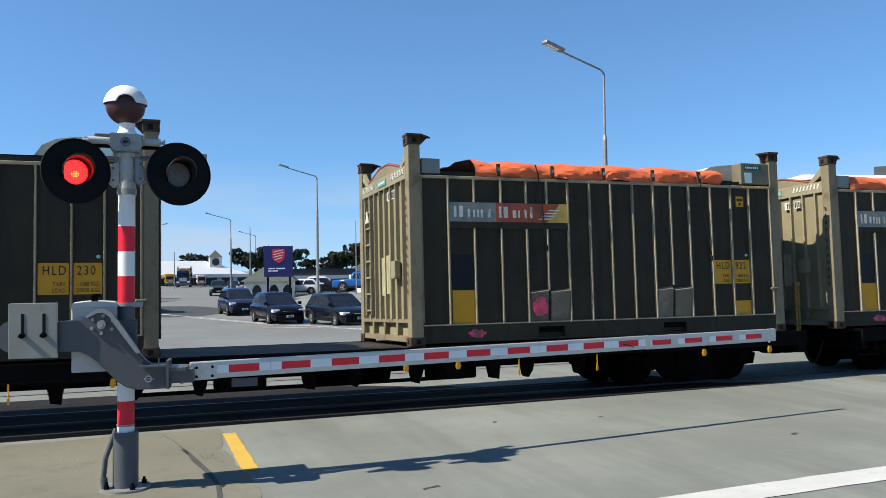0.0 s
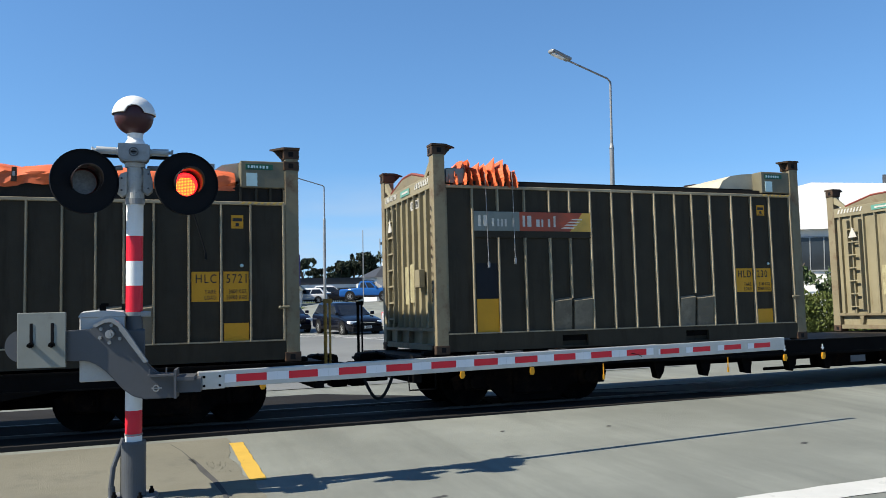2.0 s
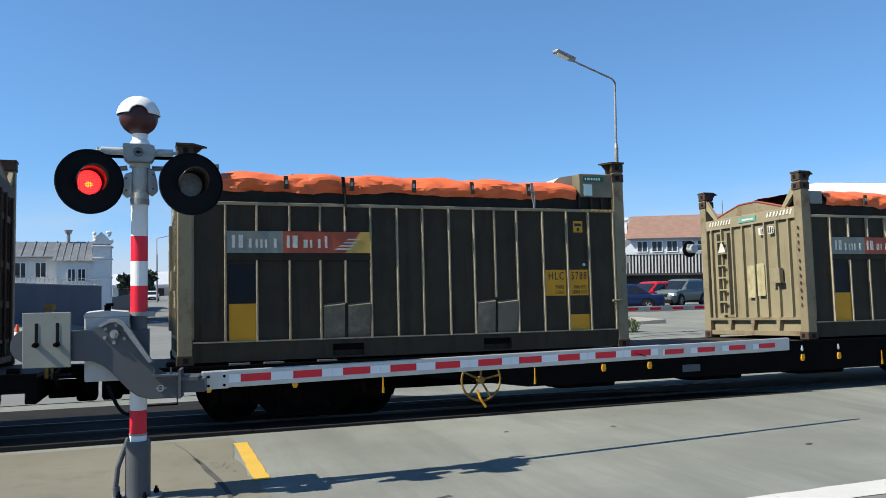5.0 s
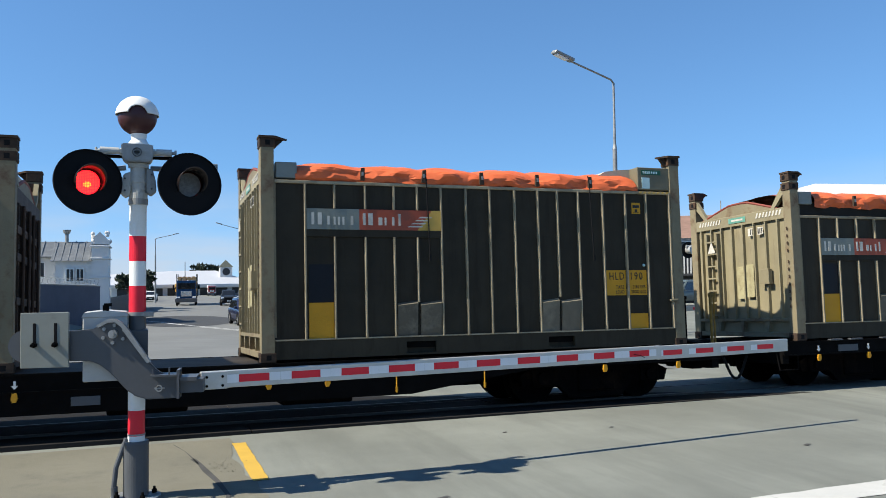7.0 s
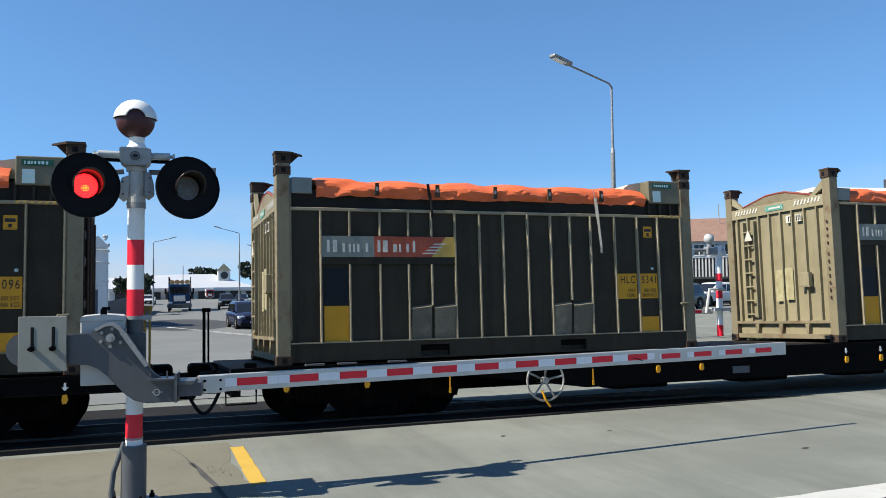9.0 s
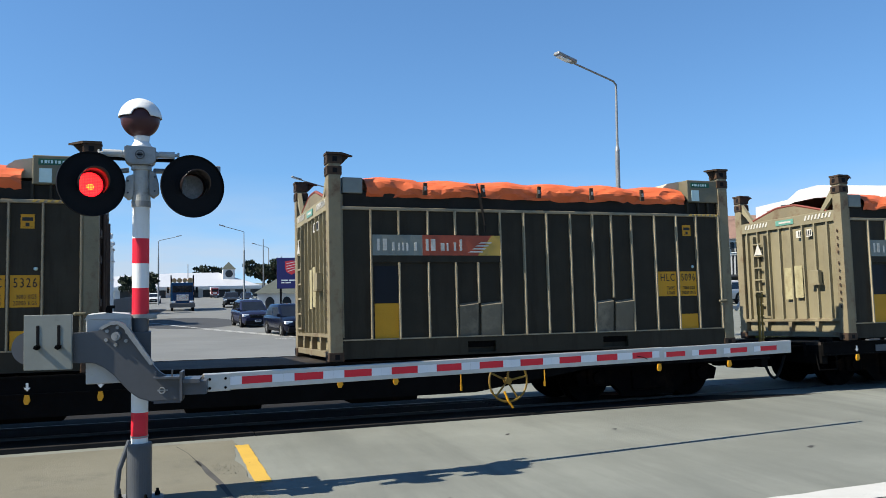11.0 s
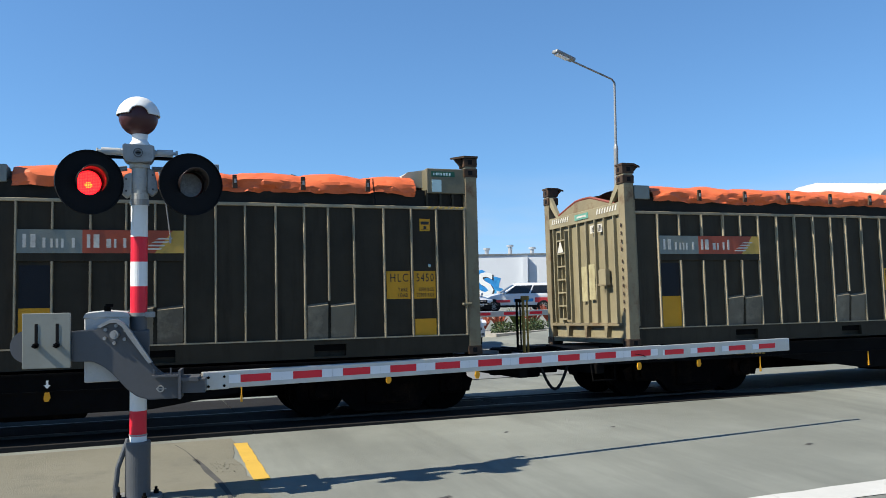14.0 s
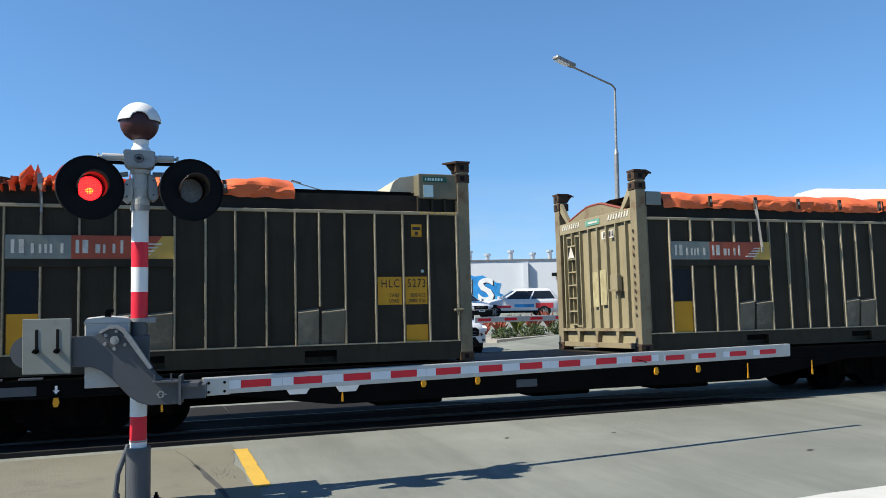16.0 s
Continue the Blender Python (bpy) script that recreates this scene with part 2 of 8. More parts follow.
HEADLIGHT = paint("headlight_glass", (0.75, 0.77, 0.8), 0.1, var=0.05, bump=0)
CONEORANGE = paint("cone_orange", (0.85, 0.10, 0.025), 0.5, var=0.08)
LOGWOOD = paint("log_end", (0.45, 0.27, 0.12), 0.8, var=0.2, scale=6)


def carpaint(name, col):
    return paint(name, [c * 0.8 for c in col], 0.14, metal=0.0, var=0.04, scale=1, bump=0, coat=0.1, spec=0.2)


# ---- mesh helpers ----
def box(bm, a, b, bevel=0.0, m=None):
    r = bmesh.ops.create_cube(bm, size=1)
    vs = r["verts"]
    for v in vs:
        v.co = Vector([a[i] + (v.co[i] + 0.5) * (b[i] - a[i]) for i in range(3)])
    if bevel:
        es = list({e for v in vs for e in v.link_edges})
        res = bmesh.ops.bevel(bm, geom=es, offset=bevel, segments=2, affect="EDGES", profile=0.5)
        vs = list({v for f in res["faces"] for v in f.verts} | {v for v in vs if v.is_valid})
    if m is not None:
        for v in vs:
            v.co = m @ v.co
    return vs


def rod(bm, p, q, r, r2=None, n=10):
    p, q = Vector(p), Vector(q)
    d = q - p
    m = Matrix.Translation((p + q) / 2) @ d.to_track_quat("Z", "Y").to_matrix().to_4x4()
    return bmesh.ops.create_cone(bm, cap_ends=True, segments=n, radius1=r, radius2=r if r2 is None else r2, depth=d.length, matrix=m)["verts"]


def tube(bm, pts, r, n=8):
    """One continuous pipe along points; a path that ends where it began is closed."""
    pts = [Vector(p) for p in pts]
    closed = (pts[0] - pts[-1]).length < 1e-5
    if closed:
        pts = pts[:-1]
    m, rings, up = len(pts), [], None
    for i, p in enumerate(pts):
        a, b = (pts[i - 1], pts[(i + 1) % m]) if closed else (pts[max(i - 1, 0)], pts[min(i + 1, m - 1)])
        d = (b - a).normalized()
        if up is None:
            up = Vector((0, 0, 1)) if abs(d.z) < 0.9 else Vector((0, 1, 0))
        u = d.cross(up).normalized()
        up = u.cross(d).normalized()
        rings.append([bm.verts.new(p + (u * math.cos(2 * math.pi * k / n) + up * math.sin(2 * math.pi * k / n)) * r) for k in range(n)])
    for a, b in zip(rings, rings[1:] + (rings[:1] if closed else [])):
        for k in range(n):
            bm.faces.new((a[k], a[(k + 1) % n], b[(k + 1) % n], b[k]))
    if not closed:
        bm.faces.new(rings[0][::-1])
        bm.faces.new(rings[-1])
    bmesh.ops.recalc_face_normals(bm, faces=bm.faces)


def slab(bm, pts, y0, y1):
    """A plate from an outline in x and z, between two depths."""
    a = [bm.verts.new((x, y0, z)) for x, z in pts]
    b = [bm.verts.new((x, y1, z)) for x, z in pts]
    bm.faces.new(a)
    bm.faces.new(b[::-1])
    for i in range(len(pts)):
        j = (i + 1) % len(pts)
        bm.faces.new((a[j], a[i], b[i], b[j]))
    bmesh.ops.recalc_face_normals(bm, faces=bm.faces)


def ring(bm, r0, r1, y0, y1, n=40, cx=0.0, cz=0.0):
    """A flat ring or short tube round the y axis."""
    rows = []
    for k in range(n):
        a = 2 * math.pi * k / n
        c, s = math.cos(a), math.sin(a)
        rows.append([bm.verts.new((cx + r * c, y, cz + r * s)) for r, y in ((r0, y0), (r1, y0), (r1, y1), (r0, y1))])
    for k in range(n):
        u, v = rows[k], rows[(k + 1) % n]
        for i in range(4):
            j = (i + 1) % 4
            bm.faces.new((u[i], u[j], v[j], v[i]))
    bmesh.ops.recalc_face_normals(bm, faces=bm.faces)


def mesh_of(name, bm, material, smooth=False):
    me = bpy.data.meshes.new(name)
    bm.to_mesh(me)
    bm.free()
    for one in material if isinstance(material, (list, tuple)) else [material]:
        me.materials.append(one)
    if smooth:
        for f in me.polygons:
            f.use_smooth = True
    return me


def part(name, bm, material, parent, label="", smooth=False):
    ob = new(name, mesh_of(name, bm, material, smooth))
    ob.parent = parent
    return tagged(ob, label)


def same(name, me, parent, at=(0, 0, 0), label=""):
    ob = new(name, me)
    ob.parent, ob.location = parent, at
    return tagged(ob, label)


def thing(name, label, category, group="", m=None, kind=""):
    ob = tagged(new(name), label, category, group, kind)
    ob.matrix_basis = m or Matrix()
    return ob


def boxpart(name, a, b, material, parent, bevel=0.0, label=""):
    bm = bmesh.new()
    box(bm, a, b, bevel)
    return part(name, bm, material, parent, label)


def structure(name, bm, material, label="", smooth=False):
    return tagged(new(name, mesh_of(name, bm, material, smooth)), label, name.split("_")[0], kind="structure")


def words(name, text, size, at, material, parent, turn=(90, 0, 0), width=0.0, bold=0.0):
    cu = bpy.data.curves.new(name, "FONT")
    cu.space_character = 1.25
    cu.body, cu.size, cu.resolution_u, cu.extrude, cu.offset = text, size, 3, 0.0015, bold
    tmp = bpy.data.objects.new(name, cu)
    me = bpy.data.meshes.new_from_object(tmp)
    bpy.data.objects.remove(tmp)
    me.materials.append(material)
    if width:
        xs = [v.co.x for v in me.vertices]
        k = width / (max(xs) - min(xs))
        x0 = min(xs)
        for v in me.vertices:
            v.co.x = (v.co.x - x0) * k
    ob = new(name, me)
    ob.parent = parent
    ob.matrix_basis = pose(*at, *turn)
    return ob


# ---- ground, road and track ----
def fall(y):
    """Height of the ground: level at the crossing, falling away beyond it."""
    for (a, za), (b, zb) in zip(((9.9, 0), (12.6, -0.1), (14.5, -0.18), (26, -0.5), (42, -1.0), (90, -1.1)), ((12.6, -0.1), (14.5, -0.18), (26, -0.5), (42, -1.0), (90, -1.1), (3000, -1.1))):
        if y < a:
            return za
        if y < b:
            return za + (zb - za) * (y - a) / (b - a)
    return -1.1


def lie(x, y):
    """Height of the ground at a place: the street dips, the yards beside it less so."""
    k = 1.0
    if y < 100:
        if x > 11:
            k = 1 - 0.85 * min(1, (x - 11) / 5)
        elif x < -2.5:
            k = 1 - 0.8 * min(1, (-2.5 - x) / 2)
        k = k + (1 - k) * max(0, min(1, (y - 70) / 30), min(1, (18 - y) / 3.5))
    return fall(y) * k


def build_ground():
    bm = bmesh.new()
    xs = [-2500, -400, -120, -40, -12, -4.5, -3.5, -2.5, 0, 5, 8, 11, 12, 13, 14, 15, 24, 40, 120, 400, 2500]
    ys = [-2500, -300, -60, -10, 0, 5, 9.9, 12.6, 14.5, 18, 22, 26, 31, 36, 42, 50, 60, 70, 80, 90, 100, 150, 400, 2500]
    g = [[bm.verts.new((x, y, lie(x, y))) for x in xs] for y in ys]
    for r, s in zip(g, g[1:]):
        for i in range(len(xs) - 1):
            bm.faces.new((r[i], r[i + 1], s[i + 1], s[i]))
    structure("ground", bm, ASPHALT, "pale worn chipseal road and yard surface")
    # darker road surface beyond the crossing
    bm = bmesh.new()
    ys = [15, 18, 22, 26, 31, 36, 42, 60, 90, 150, 260]
    rows = []
    for y in ys:
        rows.append([bm.verts.new((x, y, fall(y) + 0.012)) for x in (-2.5, 5, 11)])
    for r, s in zip(rows, rows[1:]):
        for i in range(2):
            bm.faces.new((r[i], r[i + 1], s[i + 1], s[i]))
    structure("road_beyond", bm, FARROAD, "grey asphalt street leading away from the crossing")
    bm = bmesh.new()
    pts = [(-1.6 + 3.6 * math.cos(a) * 1.0 + 4.2, 62 + 9 * math.sin(a)) for a in [k * math.pi / 12 for k in range(24)]]
    bm.faces.new([bm.verts.new((x, y, fall(y) + 0.02)) for x, y in pts])
    structure("road_patch", bm, PATCH, "dark resealed oval patch in the road")


def strip(name, pts, w, material, lift, label, jag=0.0):
    """A painted line along points on the ground."""
    bm = bmesh.new()
    left, right = [], []
    for i, p in enumerate(pts):
        p = Vector(p)
        q, o = Vector(pts[min(i + 1, len(pts) - 1)]), Vector(pts[max(i - 1, 0)])
        n = Vector((-(q - o).y, (q - o).x)).normalized() * w / 2
        for side, s in ((left, 1), (right, -1)):
            e = p + n * (s * (1 + random.uniform(-jag, jag)))
            side.append(bm.verts.new((e.x, e.y, lie(e.x, e.y) + lift)))
    for i in range(len(pts) - 1):
        bm.faces.new((left[i], right[i], right[i + 1], left[i + 1]))
    bmesh.ops.recalc_face_normals(bm, faces=bm.faces)
    structure(name, bm, material, label)


def along(p, q, n):
    return [Vector(p).lerp(Vector(q), k / n) for k in range(n + 1)]


def build_markings():
    strip("marking_yellow", along((0.98, 9.42), (0.985, 7.6), 12), 0.145, LINE_Y, 0.006, "short worn yellow road line", 0.1)
    strip("marking_limit", along((3.2, 5.25), (14, 5.55), 40), 0.34, LINE_W, 0.006, "worn white limit line painted on the road", 0.06)
    strip("marking_edge_1", along((1.5, 58), (7.5, 41), 12) + along((7.9, 40), (9.5, 29), 8), 0.16, LINE_W, 0.022, "white lane line on the far road")
    strip("marking_edge_2", along((3.2, 52), (9.0, 36), 12), 0.14, LINE_W, 0.024, "white lane line on the far road")
    strip("marking_edge_3", along((5.8, 40), (10.5, 31.5), 6), 0.22, LINE_W, 0.026, "white chevron line on the far road")
    strip("marking_edge_4", along((-0.8, 66), (2.6, 55), 10), 0.14, LINE_W, 0.022, "white lane line on the far road")
    crack = [(0.47, 8.75), (0.51, 8.46), (0.55, 8.16), (0.62, 7.7), (0.66, 7.2), (0.62, 6.6)]
    strip("crack_wide", crack, 0.05, CRACK, 0.0065, "dark open crack in the pavement", 0.4)
    strip("crack_fine", [(0.3, 9.6), (0.4, 9.2), (0.46, 8.8), (0.5, 8.5)], 0.01, CRACK, 0.0065, "fine crack in the pavement", 0.5)
    for x0, x1, y in ((2.2, 2.36, 6.4), (3.9, 3.96, 8.8), (6.5, 6.6, 6.9), (5.2, 5.25, 8.6)):
        strip("stain", along((x0, y), (x1, y + 0.05), 3), 0.04, CRACK, 0.004, "small dark stain on the road", 0.5)


def build_paving():
    bm = bmesh.new()
    random.seed(17)
    edge = [(0.9 + random.uniform(-0.03, 0.03) + 0.05 * math.sin(y * 2), y) for y in [3 + 0.27 * k for k in range(26)]]
    pts = [(-16, 3), *edge, (-16, 9.75)]
    bm.faces.new([bm.verts.new((x, y, 0.0035)) for x, y in pts])
    structure("pavement", bm, PAVING, "warm grey worn pavement beside the road")
    bm = bmesh.new()
    for _ in range(90):
        x, y, r = random.gauss(0.72, 0.09), random.gauss(8.3, 0.13), random.uniform(0.002, 0.005)
        bmesh.ops.create_icosphere(bm, subdivisions=1, radius=r, matrix=Matrix.Translation((x, y, 0.004 + r * 0.5)))
    tagged(new("gravel", mesh_of("gravel", bm, PAVING)), "loose chips of broken pavement by the crack", "gravel", kind="stuff")


def build_track():
    base = TRACK @ pose(0, 0, 0)
    # Panels darkened, the far one widened, to hold the shade under the train.
    for name, y0, y1, label in (("panel_near", 10.0, 10.72, "worn asphalt panel beside the near rail, darkened as train shadow"),
                                ("panel_middle", 10.92, 11.78, "worn asphalt panel between the rails, darkened as train shadow"),
                                ("panel_far", 11.98, 14.1, "worn asphalt panel beside the far rail, darkened as train shadow")):
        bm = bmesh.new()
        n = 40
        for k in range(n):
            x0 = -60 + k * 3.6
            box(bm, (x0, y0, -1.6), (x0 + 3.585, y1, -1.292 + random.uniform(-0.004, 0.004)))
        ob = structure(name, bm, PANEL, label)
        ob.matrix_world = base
    for name, yc in (("rail_near", 10.83), ("rail_far", 11.9)):
        bm = bmesh.new()
        box(bm, (-120, yc - 0.035, -1.31), (140, yc + 0.035, -1.27), 0.006)
        box(bm, (-120, yc - 0.008, -1.41), (140, yc + 0.008, -1.31))
        box(bm, (-120, yc - 0.065, -1.43), (140, yc + 0.065, -1.41))
        ob = structure(name, bm, TYREWEAR, "steel running rail with a bright worn head")
        ob.matrix_world = base


TRACK = Matrix(((0.99999, -0.00021, 0.0044, 0), (0, 0.99891, 0.04672, 0), (-0.00441, -0.04672, 0.9989, EYE), (0, 0, 0, 1)))
build_ground()
build_markings()
build_paving()
build_track()


# ---- level crossing signal ----
def band(parent, z0, z1, r, material, name="band"):
    bm = bmesh.new()
    rod(bm, (0, 0, z0), (0, 0, z1), r, n=28)
    return part(name, bm, material, parent, smooth=False)


def flasher(parent, m, lenses, k=1.0):
    """One flashing lamp: backboard, hood, housing and the lens that swings round to show its lit face."""
    bm = bmesh.new()
    ring(bm, 0.106, 0.258, -0.012, 0.006, 48)
    ring(bm, 0.254, 0.262, -0.028, 0.008, 48)
    bmesh.ops.scale(bm, vec=(k, k, k), verts=bm.verts)
    board = part("backboard", bm, BLACK, parent, "round matt black backboard")
    board.matrix_basis = m
    bm = bmesh.new()
    n = 26
    rows = []
    for q in range(n + 1):
        a = radians(-38 + 256 * q / n)
        long = 0.17 * max(0.0, math.sin(radians(180) * q / n)) ** 0.6 + 0.02
        c, s = math.cos(a), math.sin(a)
        rows.append([bm.verts.new((r * c, y, r * s)) for r, y in ((0.108, 0.0), (0.114, -long), (0.118, -long), (0.112, 0.0))])
    for u, v in zip(rows, rows[1:]):
        for i in range(4):
            j = (i + 1) % 4
            bm.faces.new((u[i], u[j], v[j], v[i]))
    bmesh.ops.recalc_face_normals(bm, faces=bm.faces)
    bmesh.ops.scale(bm, vec=(k, k, k), verts=bm.verts)
    part("hood", bm, HOOD_IN, board, "short curved black sun hood", smooth=True)
    bm = bmesh.new()
    ring(bm, 0.107, 0.116, 0.0, 0.13, 36)
    rod(bm, (0, 0.12, 0), (0, 0.15, 0), 0.115, 0.09, 36)
    bmesh.ops.scale(bm, vec=(k, k, k), verts=bm.verts)
    part("housing", bm, BLACK, board)
    bm = bmesh.new()
    for y, r in ((0.155, 0.05), (0.2, 0.04)):
        rod(bm, (0, y - 0.05, 0), (0, y, 0), r, n=16)
    bmesh.ops.scale(bm, vec=(k, k, k), verts=bm.verts)
    part("rear_boss", bm, GALV, board)
    # lens: diode face one side, smoked face on the other
    bm = bmesh.new()
    rod(bm, (0, -0.008, 0), (0, 0.008, 0), 0.1, n=36)
    for f in bm.faces:
        c = f.calc_center_median()
        f.material_index = 1 if c.y < -0.004 else 0
    for i in range(-8, 9):
        for q in range(-8, 9):
            x, z = i * 0.0125, q * 0.0125
            if math.hypot(x, z) < 0.092:
                vs = box(bm, (x - 0.004, -0.0105, z - 0.004), (x + 0.004, -0.0075, z + 0.004))
                tone = 3 if math.hypot(x, z + 0.02) < (0.08 if lenses else 0.03) else 2
                for f in {f for v in vs for f in v.link_faces}:
                    f.material_index = tone
    bmesh.ops.scale(bm, vec=(k, k, k), verts=bm.verts)
    lens = part("lens", bm, [LENS_OFF, REDLIGHT, DIODE, HOTLIGHT], parent, "red diode lens")
    lenses.append((lens, m @ pose(0, 0.035, 0)))
    return board


def build_signal():
    lean = Matrix.Translation((-0.066, 7.4, 0)) @ pose(0, 0, 0, 0, 0.4, 0)
    sig = thing("crossing_signal", "red and white banded level crossing signal with twin lamps", "signal", m=lean)
    bm = bmesh.new()
    rod(bm, (0, 0, 0.02), (0, 0, 0.465), 0.101, n=32)
    rod(bm, (0, 0, 0.455), (0, 0, 0.475), 0.103, 0.098, n=32)
    sleeve = part("sleeve", bm, SLEEVE, sig, "grey painted steel sleeve", smooth=False)
    bm = bmesh.new()
    rod(bm, (0, 0, 0.0), (0, 0, 0.022), 0.2, n=32)
    part("base_plate", bm, GALV, sig)
    for k in range(4):
        a = radians(20 + 90 * k)
        bm = bmesh.new()
        x, y = 0.155 * math.cos(a), 0.155 * math.sin(a)
        rod(bm, (x, y, 0.02), (x, y, 0.075), 0.012, n=8)
        rod(bm, (x, y, 0.022), (x, y, 0.05), 0.024, n=6)
        part("anchor_bolt", bm, DARKSTEEL, sig)
    for z0, z1, material in ((0.475, 0.52, WHITE), (0.52, 0.73, REDBAND), (0.73, 1.02, WHITE), (1.02, 1.54, GREYPAINT), (1.54, 1.765, REDBAND),
                             (1.765, 1.97, WHITE), (1.97, 2.18, REDBAND), (2.18, 2.5, WHITE)):
        band(sig, z0, z1, 0.068, material)
    for z, r, h in ((1.53, 0.082, 0.03), (2.47, 0.078, 0.05), (0.53, 0.073, 0.012)):
        bm = bmesh.new()
        rod(bm, (0, 0, z - h / 2), (0, 0, z + h / 2), r, n=24)
        part("collar", bm, GALV, sig)
    bm = bmesh.new()
    box(bm, (0.05, -0.06, 1.505), (0.13, -0.02, 1.55), 0.005)
    rod(bm, (0.11, -0.08, 1.53), (0.11, 0.03, 1.53), 0.012, n=8)
    part("clamp", bm, GALV, sig)
    bm = bmesh.new()
    rod(bm, (0, 0, 2.49), (0, 0, 2.8), 0.064, n=28)
    for z, r, h in ((2.52, 0.074, 0.05), (2.66, 0.07, 0.06), (2.775, 0.082, 0.035)):
        rod(bm, (0, 0, z - h / 2), (0, 0, z + h / 2), r, n=28)
    part("head_casting", bm, WORNWHITE, sig, "weathered white cast post head", smooth=False)
    for sx, z0, z1 in ((-1, 2.53, 2.7), (1, 2.55, 2.74)):
        bm = bmesh.new()
        slab(bm, [(sx * 0.06, z0), (sx * 0.1, z0 - 0.03), (sx * 0.145, z0 + 0.01), (sx * 0.14, z0 + 0.09), (sx * 0.115, z1), (sx * 0.06, z1 + 0.02)], -0.045, 0.05)
        bmesh.ops.bevel(bm, geom=bm.edges[:], offset=0.008, segments=1, affect="EDGES")
        part("clamp_lug", bm, WORNWHITE if sx < 0 else GALV, sig)
        for z in (z0 + 0.03, z1 - 0.04):
            bm = bmesh.new()
            rod(bm, (sx * 0.105, -0.06, z), (sx * 0.105, 0.07, z), 0.009, n=6)
            part("clamp_bolt", bm, GREYPAINT, sig)
    bm = bmesh.new()
    slab(bm, [(-0.135, 2.935), (-0.128, 2.945), (0.108, 2.94), (0.116, 2.93), (0.116, 2.83), (0.085, 2.795), (-0.095, 2.795), (-0.13, 2.83)], -0.14, 0.09)
    bmesh.ops.bevel(bm, geom=bm.edges[:], offset=0.009, segments=2, affect="EDGES")
    part("junction_box", bm, GALV, sig, "grey cast junction box")
    bm = bmesh.new()
    ring(bm, 0.031, 0.038, -0.152, -0.138, 24, -0.012, 2.872)
    ring(bm, 0.0, 0.02, -0.15, -0.138, 14, -0.012, 2.872)
    box(bm, (-0.035, -0.15, 2.866), (0.012, -0.138, 2.878))
    part("cover_cap", bm, GREYPAINT, sig)
    for sx, x0, x1 in ((-1, 0.15, 0.3), (1, 0.135, 0.265)):
        bm = bmesh.new()
        rod(bm, (sx * x0, -0.06, 2.886), (sx * x1, -0.06, 2.886), 0.029, 0.031, n=18)
        rod(bm, (sx * 0.1, -0.06, 2.88), (sx * x0, -0.06, 2.88), 0.024, n=12)
        rod(bm, (sx * (x0 - 0.02), -0.06, 2.882), (sx * (x0 - 0.006), -0.06, 2.882), 0.032, n=6)
        rod(bm, (sx * x1, -0.06, 2.886), (sx * (x1 + 0.03), -0.06, 2.886), 0.014, n=8)
        rod(bm, (sx * (x1 + 0.03), -0.06, 2.87), (sx * (x1 + 0.03), -0.06, 2.91), 0.009, n=8)
        part("cross_arm", bm, WORNWHITE, sig)
        bm = bmesh.new()
        box(bm, (min(sx * 0.11, sx * 0.36), -0.045, 2.835), (max(sx * 0.11, sx * 0.36), 0.015, 2.858), 0.004)
        part("arm_channel", bm, DARKSTEEL, sig)
    bm = bmesh.new()
    rod(bm, (0.1, 0.03, 2.76), (0.62, 0.18, 2.79), 0.022, n=10)
    box(bm, (0.6, 0.15, 2.74), (0.66, 0.21, 2.84), 0.006)
    rod(bm, (-0.1, 0.03, 2.76), (-0.34, 0.02, 2.72), 0.022, n=10)
    part("rear_arm", bm, GALV, sig)
    bm = bmesh.new()
    rod(bm, (0, 0, 2.935), (0, 0, 2.96), 0.085, n=28)
    rod(bm, (0, 0, 2.96), (0, 0, 3.0), 0.084, 0.06, n=28)
    rod(bm, (0, 0, 3.0), (0, 0, 3.045), 0.06, 0.066, n=28)
    rod(bm, (0.012, -0.082, 2.965), (0.012, -0.05, 2.965), 0.008, n=8)
    part("bell_neck", bm, WHITE, sig)
    # ball-shaped bell: maroon body, white cowl over it with an arched notch
    bm = bmesh.new()
    bmesh.ops.create_uvsphere(bm, u_segments=36, v_segments=20, radius=0.158, matrix=Matrix.Translation((-0.012, 0, 3.19)))
    part("bell", bm, MAROON, sig, "dark maroon ball-shaped bell", smooth=True)
    bm = bmesh.new()
    bmesh.ops.create_uvsphere(bm, u_segments=144, v_segments=96, radius=0.168, matrix=Matrix.Translation((-0.012, 0, 3.19)))
    gone = []
    for f in bm.faces:
        c = f.calc_center_median() - Vector((-0.012, 0, 3.19))
        notch = math.hypot(c.x - 0.004, c.z + 0.005) < 0.075 and c.y < 0
        if c.z < 0.01 or notch:
            gone.append(f)
    bmesh.ops.delete(bm, geom=gone, context="FACES")
    bmesh.ops.solidify(bm, geom=bm.faces[:], thickness=-0.008)
    part("bell_cowl", bm, WHITE, sig, "white weather cowl", smooth=True)
    bm = bmesh.new()
    tube(bm, [Vector(p) for p in ((-0.16, -0.02, 0.0), (-0.17, -0.02, 0.12), (-0.155, -0.02, 0.27), (-0.11, -0.01, 0.4), (-0.075, 0, 0.5))], 0.021, 10)
    rod(bm, (-0.16, -0.02, 0.0), (-0.168, -0.02, 0.11), 0.028, n=12)
    part("cable_conduit", bm, SLEEVE, sig, "flexible grey cable conduit")
    lenses = []
    for x, z, turn in ((-0.38, 2.606, 16), (0.404, 2.611, 12)):
        flasher(sig, pose(x, -0.2, z, -3, 0, turn), lenses)
        bm = bmesh.new()
